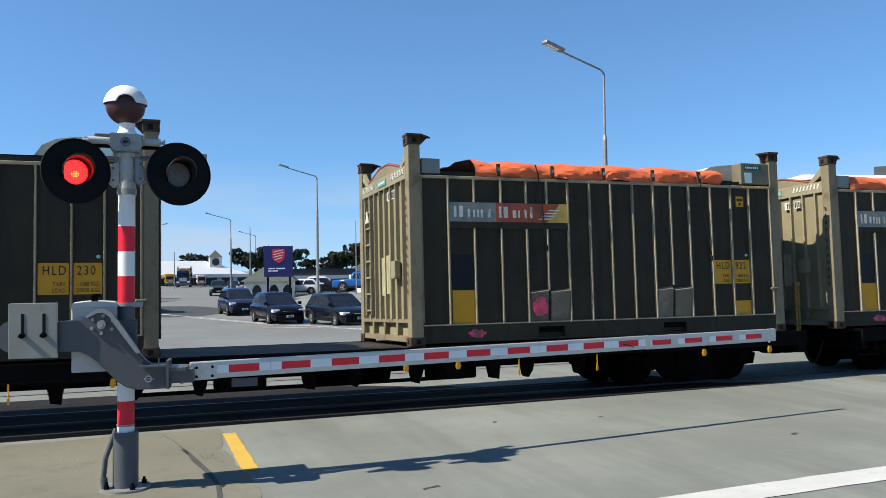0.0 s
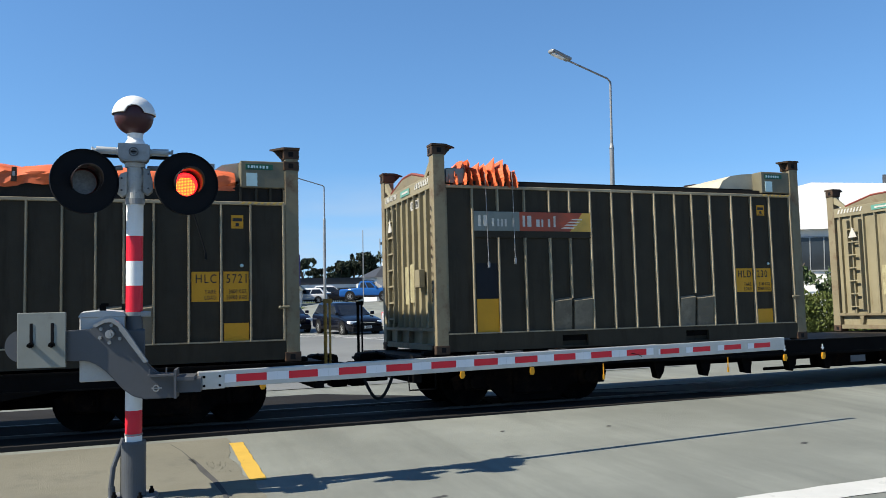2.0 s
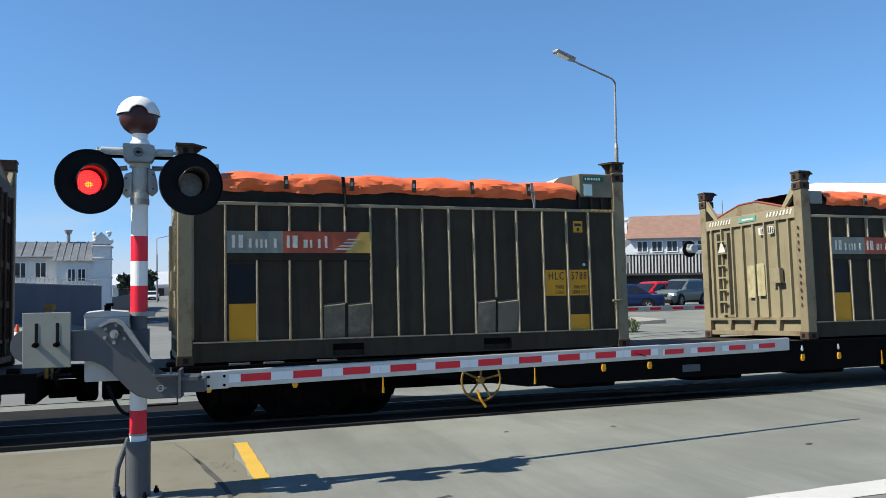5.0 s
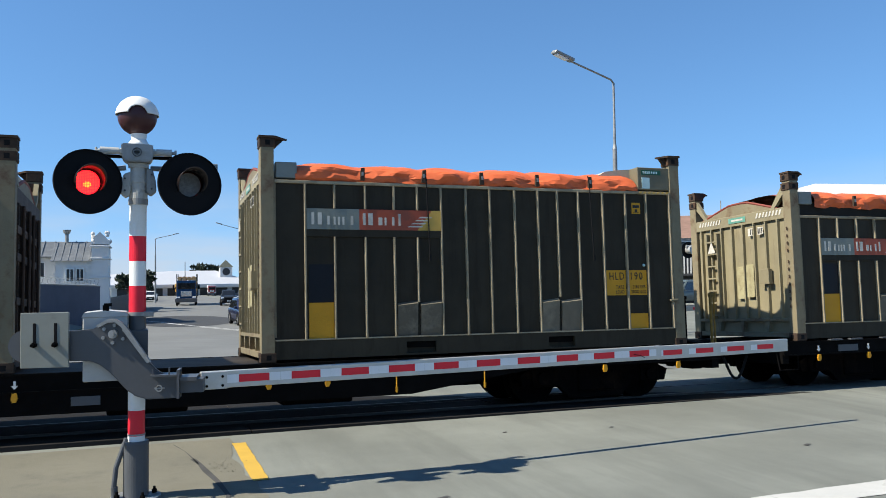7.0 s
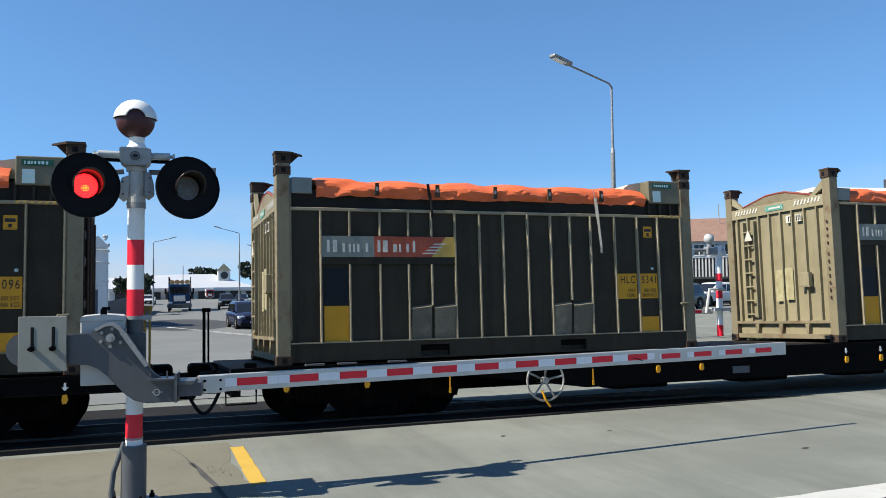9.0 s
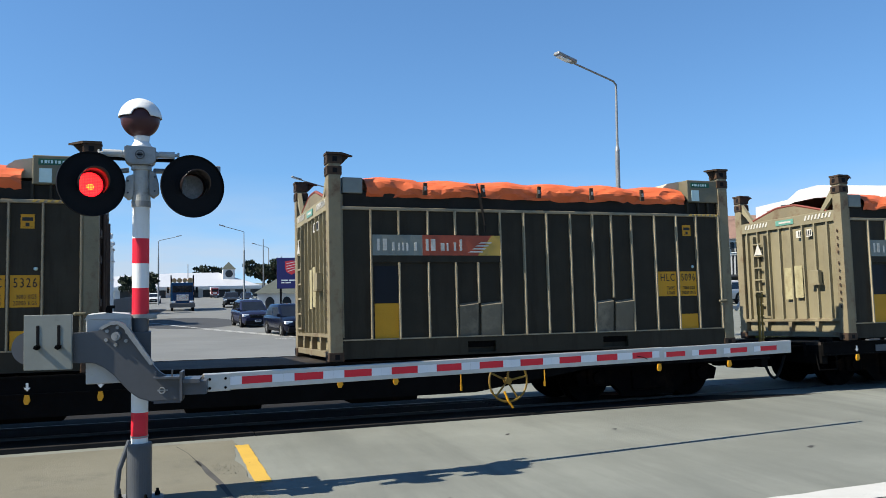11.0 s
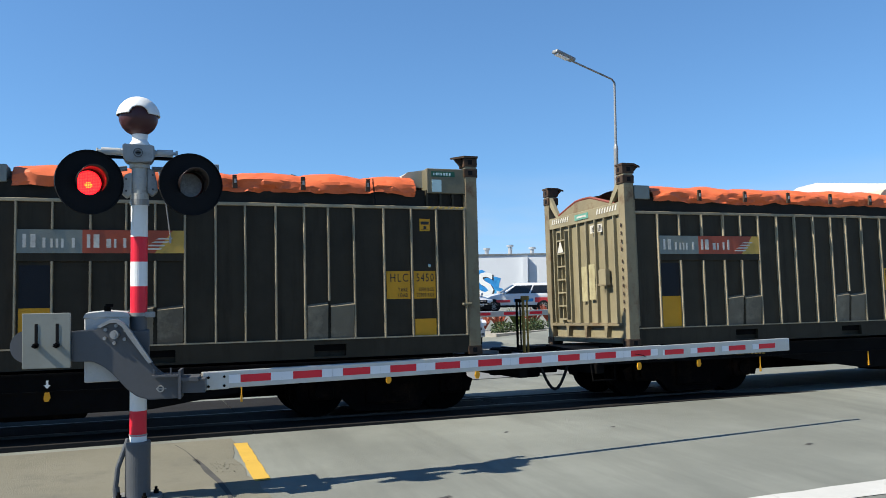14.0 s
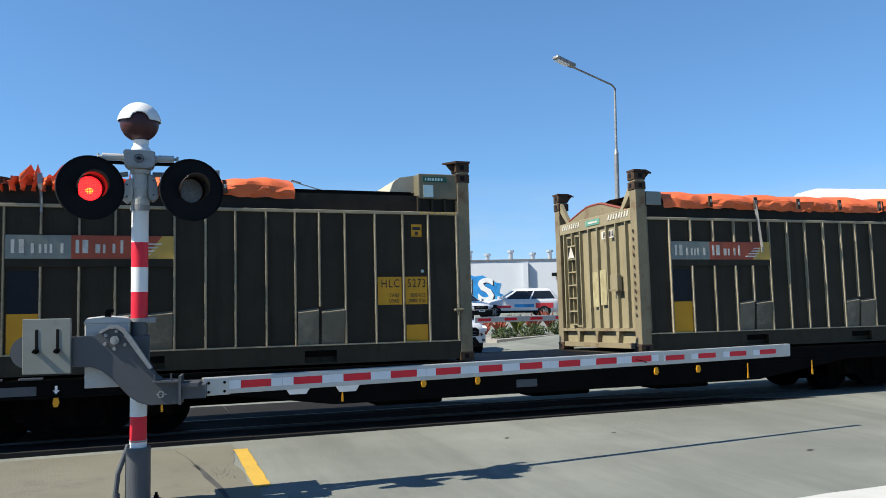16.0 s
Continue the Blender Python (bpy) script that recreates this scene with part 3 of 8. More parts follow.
        rod(bm, (x, -0.08, z), (x * 0.86, -0.04, z + 0.14), 0.022, n=10)
        rod(bm, (x * 0.86, -0.04, z + 0.12), (x * 0.86, -0.04, 2.87), 0.022, n=10)
        part("lamp_bracket", bm, GALV, sig)
    return sig, lenses


SIGNAL, LENSES = build_signal()


# ---- barrier gate ----
def build_gate():
    gate = thing("barrier_gate", "lowered half-barrier with aluminium boom and red reflective tape", "barrier")
    m = Matrix.Translation((0.3, 7.25, 0)) @ pose(0, 0, 0, 0, 0, math.degrees(math.atan2(0.6, 6.8)))
    me = bmesh.new()
    box(me, (0.145, -0.03, 0.89), (5.0, 0.03, 1.034), 0.006)
    box(me, (0.145, -0.042, 0.885), (0.36, 0.042, 1.03), 0.004)
    box(me, (4.95, -0.024, 0.885), (6.88, 0.024, 1.03), 0.006)
    boom = new("boom", mesh_of("boom", me, ALU))
    boom.parent, boom.matrix_basis = gate, m
    tagged(boom, "long extruded aluminium boom")
    for x in (0.19, 0.32):
        for z in (0.915, 0.99):
            bm = bmesh.new()
            rod(bm, (x, -0.052, z), (x, -0.04, z), 0.012, n=6)
            part("bolt", bm, DARKSTEEL, boom)
    pitch, first = 0.4565, 0.36
    for k in range(15):
        x = first + pitch * k
        if x > 6.75:
            break
        d = -0.0312 if x < 4.7 else -0.0252
        z0, z1 = (0.93, 1.0) if x < 4.7 else (0.925, 0.985)
        if x < 4.7 or k == 10:
            a, b = x, x + 0.1
            r0, r1 = x + 0.1, min(x + 0.36, 6.8)
        else:
            a, b = x, x + 0.1
            r0, r1 = x + 0.1, x + 0.35
        bm = bmesh.new()
        box(bm, (a + 0.002 if k else a, d - 0.0015, z0), (b - 0.001, d, z1))
        part("white_tape", bm, TAPE_W, boom)
        if x < 4.7:
            boxpart("white_tape", (r1 + 0.001, d - 0.0015, z0), (r1 + pitch - 0.36, d, z1), TAPE_W, boom)
        bm = bmesh.new()
        box(bm, (r0, d - 0.0022, z0 + 0.003), (r1, d, z1 - 0.003))
        part("red_tape", bm, TAPE_R, boom)
    bm = bmesh.new()
    tube(bm, [Vector(p) for p in ((4.62, -0.03, 0.96), (4.7, -0.045, 0.945), (4.76, -0.04, 0.92))], 0.004, 6)
    part("cable_tie", bm, DARKSTEEL, boom)
    # pivot casting
    bm = bmesh.new()
    slab(bm, [(-0.6, 1.41), (-0.385, 1.422), (-0.33, 1.455), (-0.27, 1.487), (-0.21, 1.49), (-0.15, 1.455), (-0.1, 1.39), (-0.05, 1.3), (0.042, 1.146),
              (0.1, 1.08), (0.151, 1.045), (0.271, 1.03), (0.271, 0.847), (0.03, 0.843), (-0.06, 0.87), (-0.131, 0.925), (-0.258, 1.069), (-0.33, 1.13), (-0.405, 1.166),
              (-0.6, 1.173)], 7.17, 7.23)
    bmesh.ops.bevel(bm, geom=bm.edges[:], offset=0.008, segments=2, affect="EDGES")
    casting = part("pivot_arm", bm, GREYPAINT, gate, "dark grey cast pivot arm")
    bm = bmesh.new()
    slab(bm, [(-0.36, 1.45), (-0.27, 1.50), (-0.21, 1.503), (-0.15, 1.465), (-0.1, 1.40), (0.06, 1.15), (0.03, 1.14), (-0.13, 1.37), (-0.17, 1.44), (-0.22, 1.475),
              (-0.27, 1.472), (-0.34, 1.435)], 7.135, 7.175)
    part("rim", bm, GALV, casting)
    bm = bmesh.new()
    box(bm, (0.06, 7.1, 1.03), (0.275, 7.3, 1.045))
    box(bm, (0.265, 7.1, 0.85), (0.285, 7.3, 1.08))
    box(bm, (0.2, 7.12, 1.04), (0.21, 7.14, 1.1))
    box(bm, (0.07, 7.12, 1.04), (0.08, 7.14, 1.09))
    box(bm, (0.27, 7.11, 0.99), (0.42, 7.36, 1.02))
    box(bm, (0.27, 7.15, 0.89), (0.47, 7.32, 1.0))
    part("boom_socket", bm, GREYPAINT, casting)
    bm = bmesh.new()
    rod(bm, (-0.228, 7.11, 1.381), (-0.228, 7.18, 1.381), 0.034, n=18)
    rod(bm, (-0.228, 7.095, 1.381), (-0.228, 7.12, 1.381), 0.018, n=6)
    part("pivot_nut", bm, GALV, casting)
    for k in range(6):
        a = radians(60 * k + 25)
        bm = bmesh.new()
        x, z = -0.228 + 0.088 * math.cos(a), 1.381 + 0.07 * math.sin(a)
        rod(bm, (x, 7.145, z), (x, 7.175, z), 0.015, n=6)
        part("bolt", bm, GALV, casting)
    bm = bmesh.new()
    ring(bm, 0.018, 0.028, 7.16, 7.172, 18, 0.12, 0.93)
    box(bm, (0.085, 7.163, 0.925), (0.165, 7.171, 0.936))
    part("maker_badge", bm, GALV, casting)
    # counterweight
    bm = bmesh.new()
    box(bm, (-0.914, 7.12, 1.128), (-0.558, 7.15, 1.563), 0.004)
    plate = part("counterweight", bm, PLATEGREY, gate, "grey steel counterweight plate with two slots")
    for x in (-0.81, -0.655):
        bm = bmesh.new()
        box(bm, (x - 0.012, 7.116, 1.31), (x + 0.012, 7.122, 1.48), 0.003)
        part("slot", bm, BLACK, plate)
        bm = bmesh.new()
        rod(bm, (x, 7.08, 1.31), (x, 7.13, 1.31), 0.022, n=6)
        rod(bm, (x, 7.03, 1.31), (x, 7.1, 1.31), 0.011, n=10)
        part("bolt", bm, DARKSTEEL, plate)
    bm = bmesh.new()
    rod(bm, (-0.885, 7.16, 1.30), (-0.885, 7.22, 1.30), 0.13, n=32)
    box(bm, (-0.9, 7.16, 1.24), (-0.55, 7.22, 1.36))
    part("counterweight_arm", bm, GREYPAINT, gate)
    # machine case behind the mast
    bm = bmesh.new()
    box(bm, (-0.47, 7.3, 0.99), (-0.13, 7.66, 1.52), 0.01)
    case = part("machine_case", bm, CASEGREY, gate, "pale grey gate machine case")
    bm = bmesh.new()
    slab(bm, [(-0.48, 1.515), (-0.46, 1.55), (-0.3, 1.565), (-0.14, 1.55), (-0.12, 1.515)], 7.292, 7.67)
    part("lid", bm, CASEGREY, case)
    bm = bmesh.new()
    box(bm, (-0.32, 7.3, 1.56), (-0.27, 7.34, 1.61))
    box(bm, (-0.31, 7.29, 1.6), (-0.25, 7.33, 1.625))
    part("hasp", bm, DARKSTEEL, case)
    bm = bmesh.new()
    rod(bm, (-0.24, 7.2, 1.381), (-0.24, 7.35, 1.381), 0.05, n=20)
    box(bm, (-0.14, 7.33, 1.1), (0.03, 7.47, 1.4), 0.01)
    part("shaft", bm, GREYPAINT, gate)
    for ob in gate.children:
        if ob.name.startswith(("pivot_arm", "counterweight")):
            ob.matrix_basis = Matrix.Translation((-0.1, 7.2, 0)) @ pose(0, 0, 0, 0, 0, -9) @ Matrix.Translation((0.1, -7.2, 0)) @ ob.matrix_basis
    return gate


build_gate()

# ---- train ----
FACE = 10.145  # near face of the containers, in track space
FLOOR = -0.52  # underside of the containers


def ride(t):
    """How far the train has run along the track, from where it stands at eight seconds."""
    return 4.471 * (t - 8) - 0.01553 * (t - 8) ** 2


RIBS = (0.545, 0.915, 1.31, 1.69, 2.005, 2.335, 2.685, 3.03, 3.395, 3.745, 4.045, 4.37, 4.76, 5.13, 5.475, 5.87)


def rib_mesh(z0, z1, tilt=0.0):
    bm = bmesh.new()
    vs = []
    for z, k in ((z0, 0), (z1, 1)):
        vs.append([bm.verts.new(p) for p in ((-0.014, 0.0, z), (-0.009, -0.042, z), (0.009, -0.042, z), (0.014, 0.0, z))])
    a, b = vs
    for i in range(3):
        bm.faces.new((a[i], a[i + 1], b[i + 1], b[i]))
    bm.faces.new(a[::-1])
    bm.faces.new(b)
    bmesh.ops.recalc_face_normals(bm, faces=bm.faces)
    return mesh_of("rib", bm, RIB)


def casting_mesh():
    bm = bmesh.new()
    box(bm, (-0.014, -0.014, 0), (0.182, 0.166, 0.12), 0.01)
    me = mesh_of("corner_casting", bm, DARKRUST)
    return me


def build_container(high):
    """A ribbed bulk container, corner at the origin, 6.06 m long; high: the taller-walled kind."""
    wall, low = (2.2, 0.26) if high else (1.91, 0.26)
    top = 2.745 if high else 2.6
    eave = wall + 0.03
    c = thing("freight_container", "", "container")
    w = 2.438
    bm = bmesh.new()
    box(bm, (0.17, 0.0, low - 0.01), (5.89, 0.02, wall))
    part("side_wall", bm, OLIVE, c, "olive ribbed steel side wall, darkened as in shade")
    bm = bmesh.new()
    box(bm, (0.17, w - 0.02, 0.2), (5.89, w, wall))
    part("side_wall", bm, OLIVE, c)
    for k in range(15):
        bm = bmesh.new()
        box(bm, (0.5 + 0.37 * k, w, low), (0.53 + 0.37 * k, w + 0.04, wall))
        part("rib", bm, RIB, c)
    bm = bmesh.new()
    box(bm, (0.1, 0.03, 0.12), (5.96, w - 0.03, 0.2))
    part("floor_pan", bm, DARKSTEEL, c)
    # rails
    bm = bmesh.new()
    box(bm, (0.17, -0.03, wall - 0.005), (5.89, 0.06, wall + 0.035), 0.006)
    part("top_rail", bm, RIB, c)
    bm = bmesh.new()
    box(bm, (0.17, w - 0.06, wall), (5.89, w + 0.03, wall + 0.06), 0.006)
    part("top_rail", bm, OLIVE, c)
    bm = bmesh.new()
    for x0, x1 in ((0.17, 1.83), (2.23, 3.85), (4.25, 5.89)):
        box(bm, (x0, -0.02, 0.03), (x1, 0.05, low))
    for x0, x1 in ((1.83, 2.23), (3.85, 4.25)):
        box(bm, (x0, -0.02, 0.2), (x1, 0.05, low))
        box(bm, (x0, -0.02, 0.03), (x1, 0.05, 0.055))
    box(bm, (0.17, 0.06, 0.03), (5.89, 0.08, low))
    part("bottom_rail", bm, OLIVE, c, "bottom side rail with two fork pockets")
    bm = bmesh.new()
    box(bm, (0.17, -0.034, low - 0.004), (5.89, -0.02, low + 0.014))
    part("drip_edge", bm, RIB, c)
    bm = bmesh.new()
    box(bm, (0.17, w - 0.05, 0.03), (5.89, w + 0.02, low))
    part("bottom_rail", bm, OLIVE, c)
    # ribs, painted pale as if the sun grazed them
    strip0 = 1.535 if high else 1.235
    logo1 = 1.885 if high else 1.59
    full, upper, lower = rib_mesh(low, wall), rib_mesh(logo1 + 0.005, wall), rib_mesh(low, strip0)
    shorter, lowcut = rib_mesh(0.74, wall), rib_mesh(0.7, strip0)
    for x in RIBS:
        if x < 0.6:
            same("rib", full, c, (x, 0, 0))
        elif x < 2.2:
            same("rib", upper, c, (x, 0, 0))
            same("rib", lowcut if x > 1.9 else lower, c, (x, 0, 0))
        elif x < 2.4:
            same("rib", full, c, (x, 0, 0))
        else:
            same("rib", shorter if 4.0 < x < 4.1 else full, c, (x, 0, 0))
    # corner posts and castings
    bm = bmesh.new()
    box(bm, (0, -0.012, 0.11), (0.165, 0.15, top - 0.1), 0.008)
    box(bm, (0.155, -0.004, 0.3), (0.185, 0.1, top - 0.5))
    post = mesh_of("corner_post", bm, TAN_RUST)
    cast = casting_mesh()
    for x, flip in ((0, 0), (6.058, 1)):
        for y, back in ((0, 0), (w, 1)):
            m = pose(x, y, 0, 0, 0, 180) if flip and back else Matrix.Translation((x, y, 0)) @ Matrix.Diagonal((-1 if flip else 1, -1 if back else 1, 1, 1))
            for name, me, z in (("corner_post", post, 0), ("corner_casting", cast, 0), ("corner_casting", cast, top - 0.118), ("corner_casting", cast, top - 0.26))[:3 + (not high)]:
                ob = new(name, me)
                ob.parent, ob.matrix_basis = c, Matrix.Translation((0, 0, z)) @ m
                if z or name == "corner_post":
                    ob.matrix_basis = Matrix.Translation((0, -0.02 if not back else 0.02, z)) @ m
                else:
                    ob.matrix_basis = Matrix.Translation((0, -0.02 if not back else 0.02, 0)) @ m
            for z in (0.03, top - 0.085, top - 0.23)[:2 + (not high)]:
                bm = bmesh.new()
                xc = 0.09 if not flip else 5.968
                yy = -0.037 if not back else w + 0.037
                box(bm, (xc - 0.03, min(yy, yy + 0.004), z), (xc + 0.03, max(yy, yy + 0.004), z + 0.062))
                part("casting_hole", bm, BLACK, c)
                bm = bmesh.new()
                xx = -0.0155 if not flip else 6.0735
                box(bm, (xx - 0.002, (0.04 if not back else w - 0.1), z), (xx + 0.002, (0.1 if not back else w - 0.04), z + 0.062))
                part("casting_hole", bm, BLACK, c)
            # stacking guide on the post
            bm = bmesh.new()
            s = 1 if not flip else -1
            x0 = 0 if not flip else 6.058
            a, b = x0 - s * 0.02, x0 + s * 0.34
            d0, d1 = (-0.05, 0.15) if not back else (w - 0.15, w + 0.05)
            v = [bm.verts.new(p) for p in ((a, d0, top + 0.002), (x0 + s * 0.18, d0, top + 0.002), (b, (d0 + d1) / 2, top - 0.01), (x0 + s * 0.18, d1, top + 0.002), (a, d1, top + 0.002),
                                           (a, d0, top + 0.03), (x0 + s * 0.18, d0, top + 0.03), (b, (d0 + d1) / 2, top + 0.012), (x0 + s * 0.18, d1, top + 0.03), (a, d1, top + 0.03))]
            bm.faces.new(v[:5])
            bm.faces.new(v[5:][::-1])
            for i in range(5):
                j = (i + 1) % 5
                bm.faces.new((v[i], v[j], v[5 + j], v[5 + i]))
            vs2 = [bm.verts.new(p) for p in ((x0 + s * 0.178, (d0 + d1) / 2 - 0.01, top), (x0 + s * 0.3, (d0 + d1) / 2 - 0.01, top), (x0 + s * 0.178, (d0 + d1) / 2 - 0.03, top - 0.12),
                                             (x0 + s * 0.178, (d0 + d1) / 2 + 0.01, top), (x0 + s * 0.3, (d0 + d1) / 2 + 0.01, top), (x0 + s * 0.178, (d0 + d1) / 2 + 0.03, top - 0.12))]
            bm.faces.new(vs2[:3])
            bm.faces.new(vs2[3:][::-1])
            for i in range(3):
                j = (i + 1) % 3
                bm.faces.new((vs2[i], vs2[j], vs2[3 + j], vs2[3 + i]))
            bmesh.ops.recalc_face_normals(bm, faces=bm.faces)
            part("stacking_guide", bm, DARKRUST, c)
    # end walls
    beam = wall + 0.02
    for x, s in ((0.05, -1), (6.008, 1)):
        # Sunward end takes the lit tan, the other end the shaded tone.
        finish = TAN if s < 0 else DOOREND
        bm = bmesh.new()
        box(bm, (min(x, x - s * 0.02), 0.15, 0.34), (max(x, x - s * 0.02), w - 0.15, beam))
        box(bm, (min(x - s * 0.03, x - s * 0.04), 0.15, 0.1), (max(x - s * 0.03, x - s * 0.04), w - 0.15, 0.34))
        part("end_wall", bm, finish, c, "ribbed steel end wall, lightened to tan as if sunlit" if s < 0 else "grimy door end, darkened as in shade")
        bm = bmesh.new()
        box(bm, (x - 0.045, 0.12, beam - 0.02), (x + 0.045, w - 0.12, beam + 0.16), 0.008)
        part("end_beam", bm, finish, c)
        bm = bmesh.new()
        box(bm, (x - 0.045, 0.12, 0.30), (x + 0.045, w - 0.12, 0.35), 0.006)
        box(bm, (x - 0.045, 0.15, 0.05), (x + 0.045, w - 0.15, 0.13), 0.006)
        for y in (0.62, 1.22, 1.8):
            v = slab_yz(bm, [(y - 0.05, 0.3), (y + 0.05, 0.3), (y + 0.015, 0.12), (y - 0.015, 0.12)], x - 0.042, x + 0.042)
        part("sill", bm, TAN_RUST if s < 0 else DOOREND, c)
        bm = bmesh.new()
        box(bm, (min(x, x + s * 0.055), 0.0, 0), (max(x, x + s * 0.055), 0.026, beam - 0.36))
        me = mesh_of("end_rib", bm, finish)
        for k in range(8):
            same("end_rib", me, c, (0, 0.27 + k * 0.27, 0.345))
        if s > 0:
            for z in (0.75, 1.25, wall - 0.35):
                boxpart("door_beam", (x + 0.012, 0.16, z), (x + 0.06, w - 0.16, z + 0.09), DOOREND, c, 0.006)
            for y in (0.5, 1.02, 1.42, 1.94):
                bm = bmesh.new()
                rod(bm, (x + 0.075, y, 0.2), (x + 0.075, y, wall), 0.018, n=8)
                part("lock_rod", bm, DOOREND, c)
        # arched gable over the beam
        bm = bmesh.new()
        pts = []
        n = 16
        g0, g1 = beam + 0.15, beam + (0.34 if not high else 0.31)
        for k in range(n + 1):
            u = k / n
            pts.append((0.3 + (w - 0.6) * u, g0 + (g1 - g0) * (min(1, 2.6 * min(u, 1 - u)) * 0.86 + 0.14 * math.sin(math.pi * u))))
        lo = [bm.verts.new((x - 0.012, y, g0 - 0.02)) for y, z in pts] + [bm.verts.new((x + 0.012, y, g0 - 0.02)) for y, z in pts]
        hi = [bm.verts.new((x - 0.012, y, z)) for y, z in pts] + [bm.verts.new((x + 0.012, y, z)) for y, z in pts]
        for o in (0, n + 1):
            for k in range(n):
                bm.faces.new((lo[o + k], lo[o + k + 1], hi[o + k + 1], hi[o + k]))
        for k in range(n):
            bm.faces.new((hi[k], hi[k + 1], hi[n + 2 + k], hi[n + 1 + k]))
        bmesh.ops.recalc_face_normals(bm, faces=bm.faces)
        part("gable_plate", bm, TAN_RUST, c, "arched rust-chipped gable plate")
        bm = bmesh.new()
        tube(bm, [Vector((x, y, z + 0.012)) for y, z in pts], 0.022, 6)
        part("gable_bow", bm, paint("roof_red", (0.19, 0.045, 0.03), 0.7) if x < 1 else bpy.data.materials["roof_red"], c)
        for y0, y1 in ((0.1, 0.36), (w - 0.1, w - 0.36)):
            bm = bmesh.new()
            q = 1 if y1 > y0 else -1
            slab_yz(bm, [(y1 + q * 0.02, beam + 0.13), (y1 + q * 0.1, beam + 0.13), (y0 + q * 0.04, top - 0.14), (y0 - q * 0.02, top - 0.14), (y0 - q * 0.02, top - 0.24)], x - 0.03, x + 0.03)
            part("gusset", bm, TAN, c)
    # end ladder and plates
    for k in range(7):
        z = (0.46 + k * 0.245) * wall / 2.2
        bm = bmesh.new()
        slab_yz(bm, [(w - 0.73, z), (w - 0.47, z), (w - 0.47, z + 0.024), (w - 0.73, z + 0.024)], -0.045, -0.015)
        part("rung", bm, TAN, c)
    for y in (w - 0.745, w - 0.475):
        bm = bmesh.new()
        box(bm, (-0.05, y, 0.4), (0.03, y + 0.018, wall - 0.08), 0.003)
        part("ladder_stile", bm, TAN, c)
    boxpart("data_plate", (-0.002, 0.86, 0.7), (0.004, 1.04, 1.24), paint("paper_plate", (0.33, 0.3, 0.17), 0.6, dirt=(0.22, 0.18, 0.095), cover=0.48, dscale=7) if high else bpy.data.materials["paper_plate"], c, label="faded data plate")
    boxpart("data_strip", (-0.002, 1.11, 0.68), (0.004, 1.27, 1.22), bpy.data.materials["paper_plate"], c)
    bm = bmesh.new()
    box(bm, (-0.06, 0.46, 0.92), (0.02, 0.66, 1.14), 0.006)
    part("lock_box", bm, TAN, c)
    boxpart("lock_box_lid", (-0.066, 0.44, 0.9), (0.02, 0.68, 0.925), TAN_RUST, c)
    bm = bmesh.new()
    slab_yz(bm, [(1.74, wall - 0.42), (1.94, wall - 0.42), (1.84, wall - 0.22)], -0.056, -0.051)
    part("warning_sign", bm, LOGO_WHITE, c, "white triangular warning sign")
    for k, y in enumerate((0.82, 0.6)):
        boxpart("code_plate", (-0.002, y, wall - 0.2), (0.004, y + 0.13, wall - 0.08), LOGO_WHITE, c)
        bm = bmesh.new()
        for i in range(2 + k):
            box(bm, (-0.006, y + 0.015 + i * 0.04, wall - 0.185), (-0.002, y + 0.035 + i * 0.04, wall - 0.095))
        part("code_mark", bm, INK, c)
    badge = boxpart("green_badge", (-0.005, 1.0, beam + 0.03), (0.0, 1.42, beam + 0.12), paint("faded_green_badge", (0.1, 0.26, 0.2), 0.5, dirt=(0.3, 0.36, 0.3), cover=0.35, dscale=9) if high else bpy.data.materials["faded_green_badge"], c)
    boxpart("badge_mark", (-0.008, 1.06, beam + 0.06), (-0.005, 1.34, beam + 0.09), LOGO_WHITE, badge)
    bm = bmesh.new()
    slab_yz(bm, [(0, 0.05), (0.035, 0.05), (0, 0.13), (-0.035, 0.13)], -0.002, 0.006)
    stripe = mesh_of("hazard_mark", bm, LOGO_WHITE)
    for i in range(8):
        for y in (0.2 + i * 0.075, w - 0.78 + i * 0.075):
            same("hazard_mark", stripe, c, (0, y, beam))
    bm = bmesh.new()
    box(bm, (-0.004, 0.0, 0.0), (0.0, 0.026, 0.05))
    mark = mesh_of("code_bar", bm, DARKRUST)
    for i in range(11):
        same("code_bar", mark, c, (-0.0145, 0.046, (1.9 if high else 1.72) - i * 0.115 - (0.06 if i > 3 else 0)))
    # brand strip: plain shapes in its colours, no lettering
    la, lb = (1.625, 1.885) if high else (1.325, 1.59)
    boxpart("logo_backing", (0.56, -0.032, strip0), (2.345, -0.01, la), OLIVE, c)
    boxpart("logo_grey", (0.56, -0.036, la), (1.228, -0.01, lb), LOGO_GREY, c)
    boxpart("logo_red", (1.228, -0.036, la), (2.0, -0.01, lb), LOGO_RED, c)
    bm = bmesh.new()
    slab(bm, [(2.0, la), (2.345, la), (2.345, lb), (2.2, lb)], -0.036, -0.01)
    part("logo_yellow", bm, LOGO_YEL, c)
    bm = bmesh.new()
    slab(bm, [(2.0, la), (2.2, lb), (2.0, lb)], -0.0355, -0.01)
    part("logo_red", bm, LOGO_RED, c)
    mid = (la + lb) / 2
    z0 = mid - 0.07
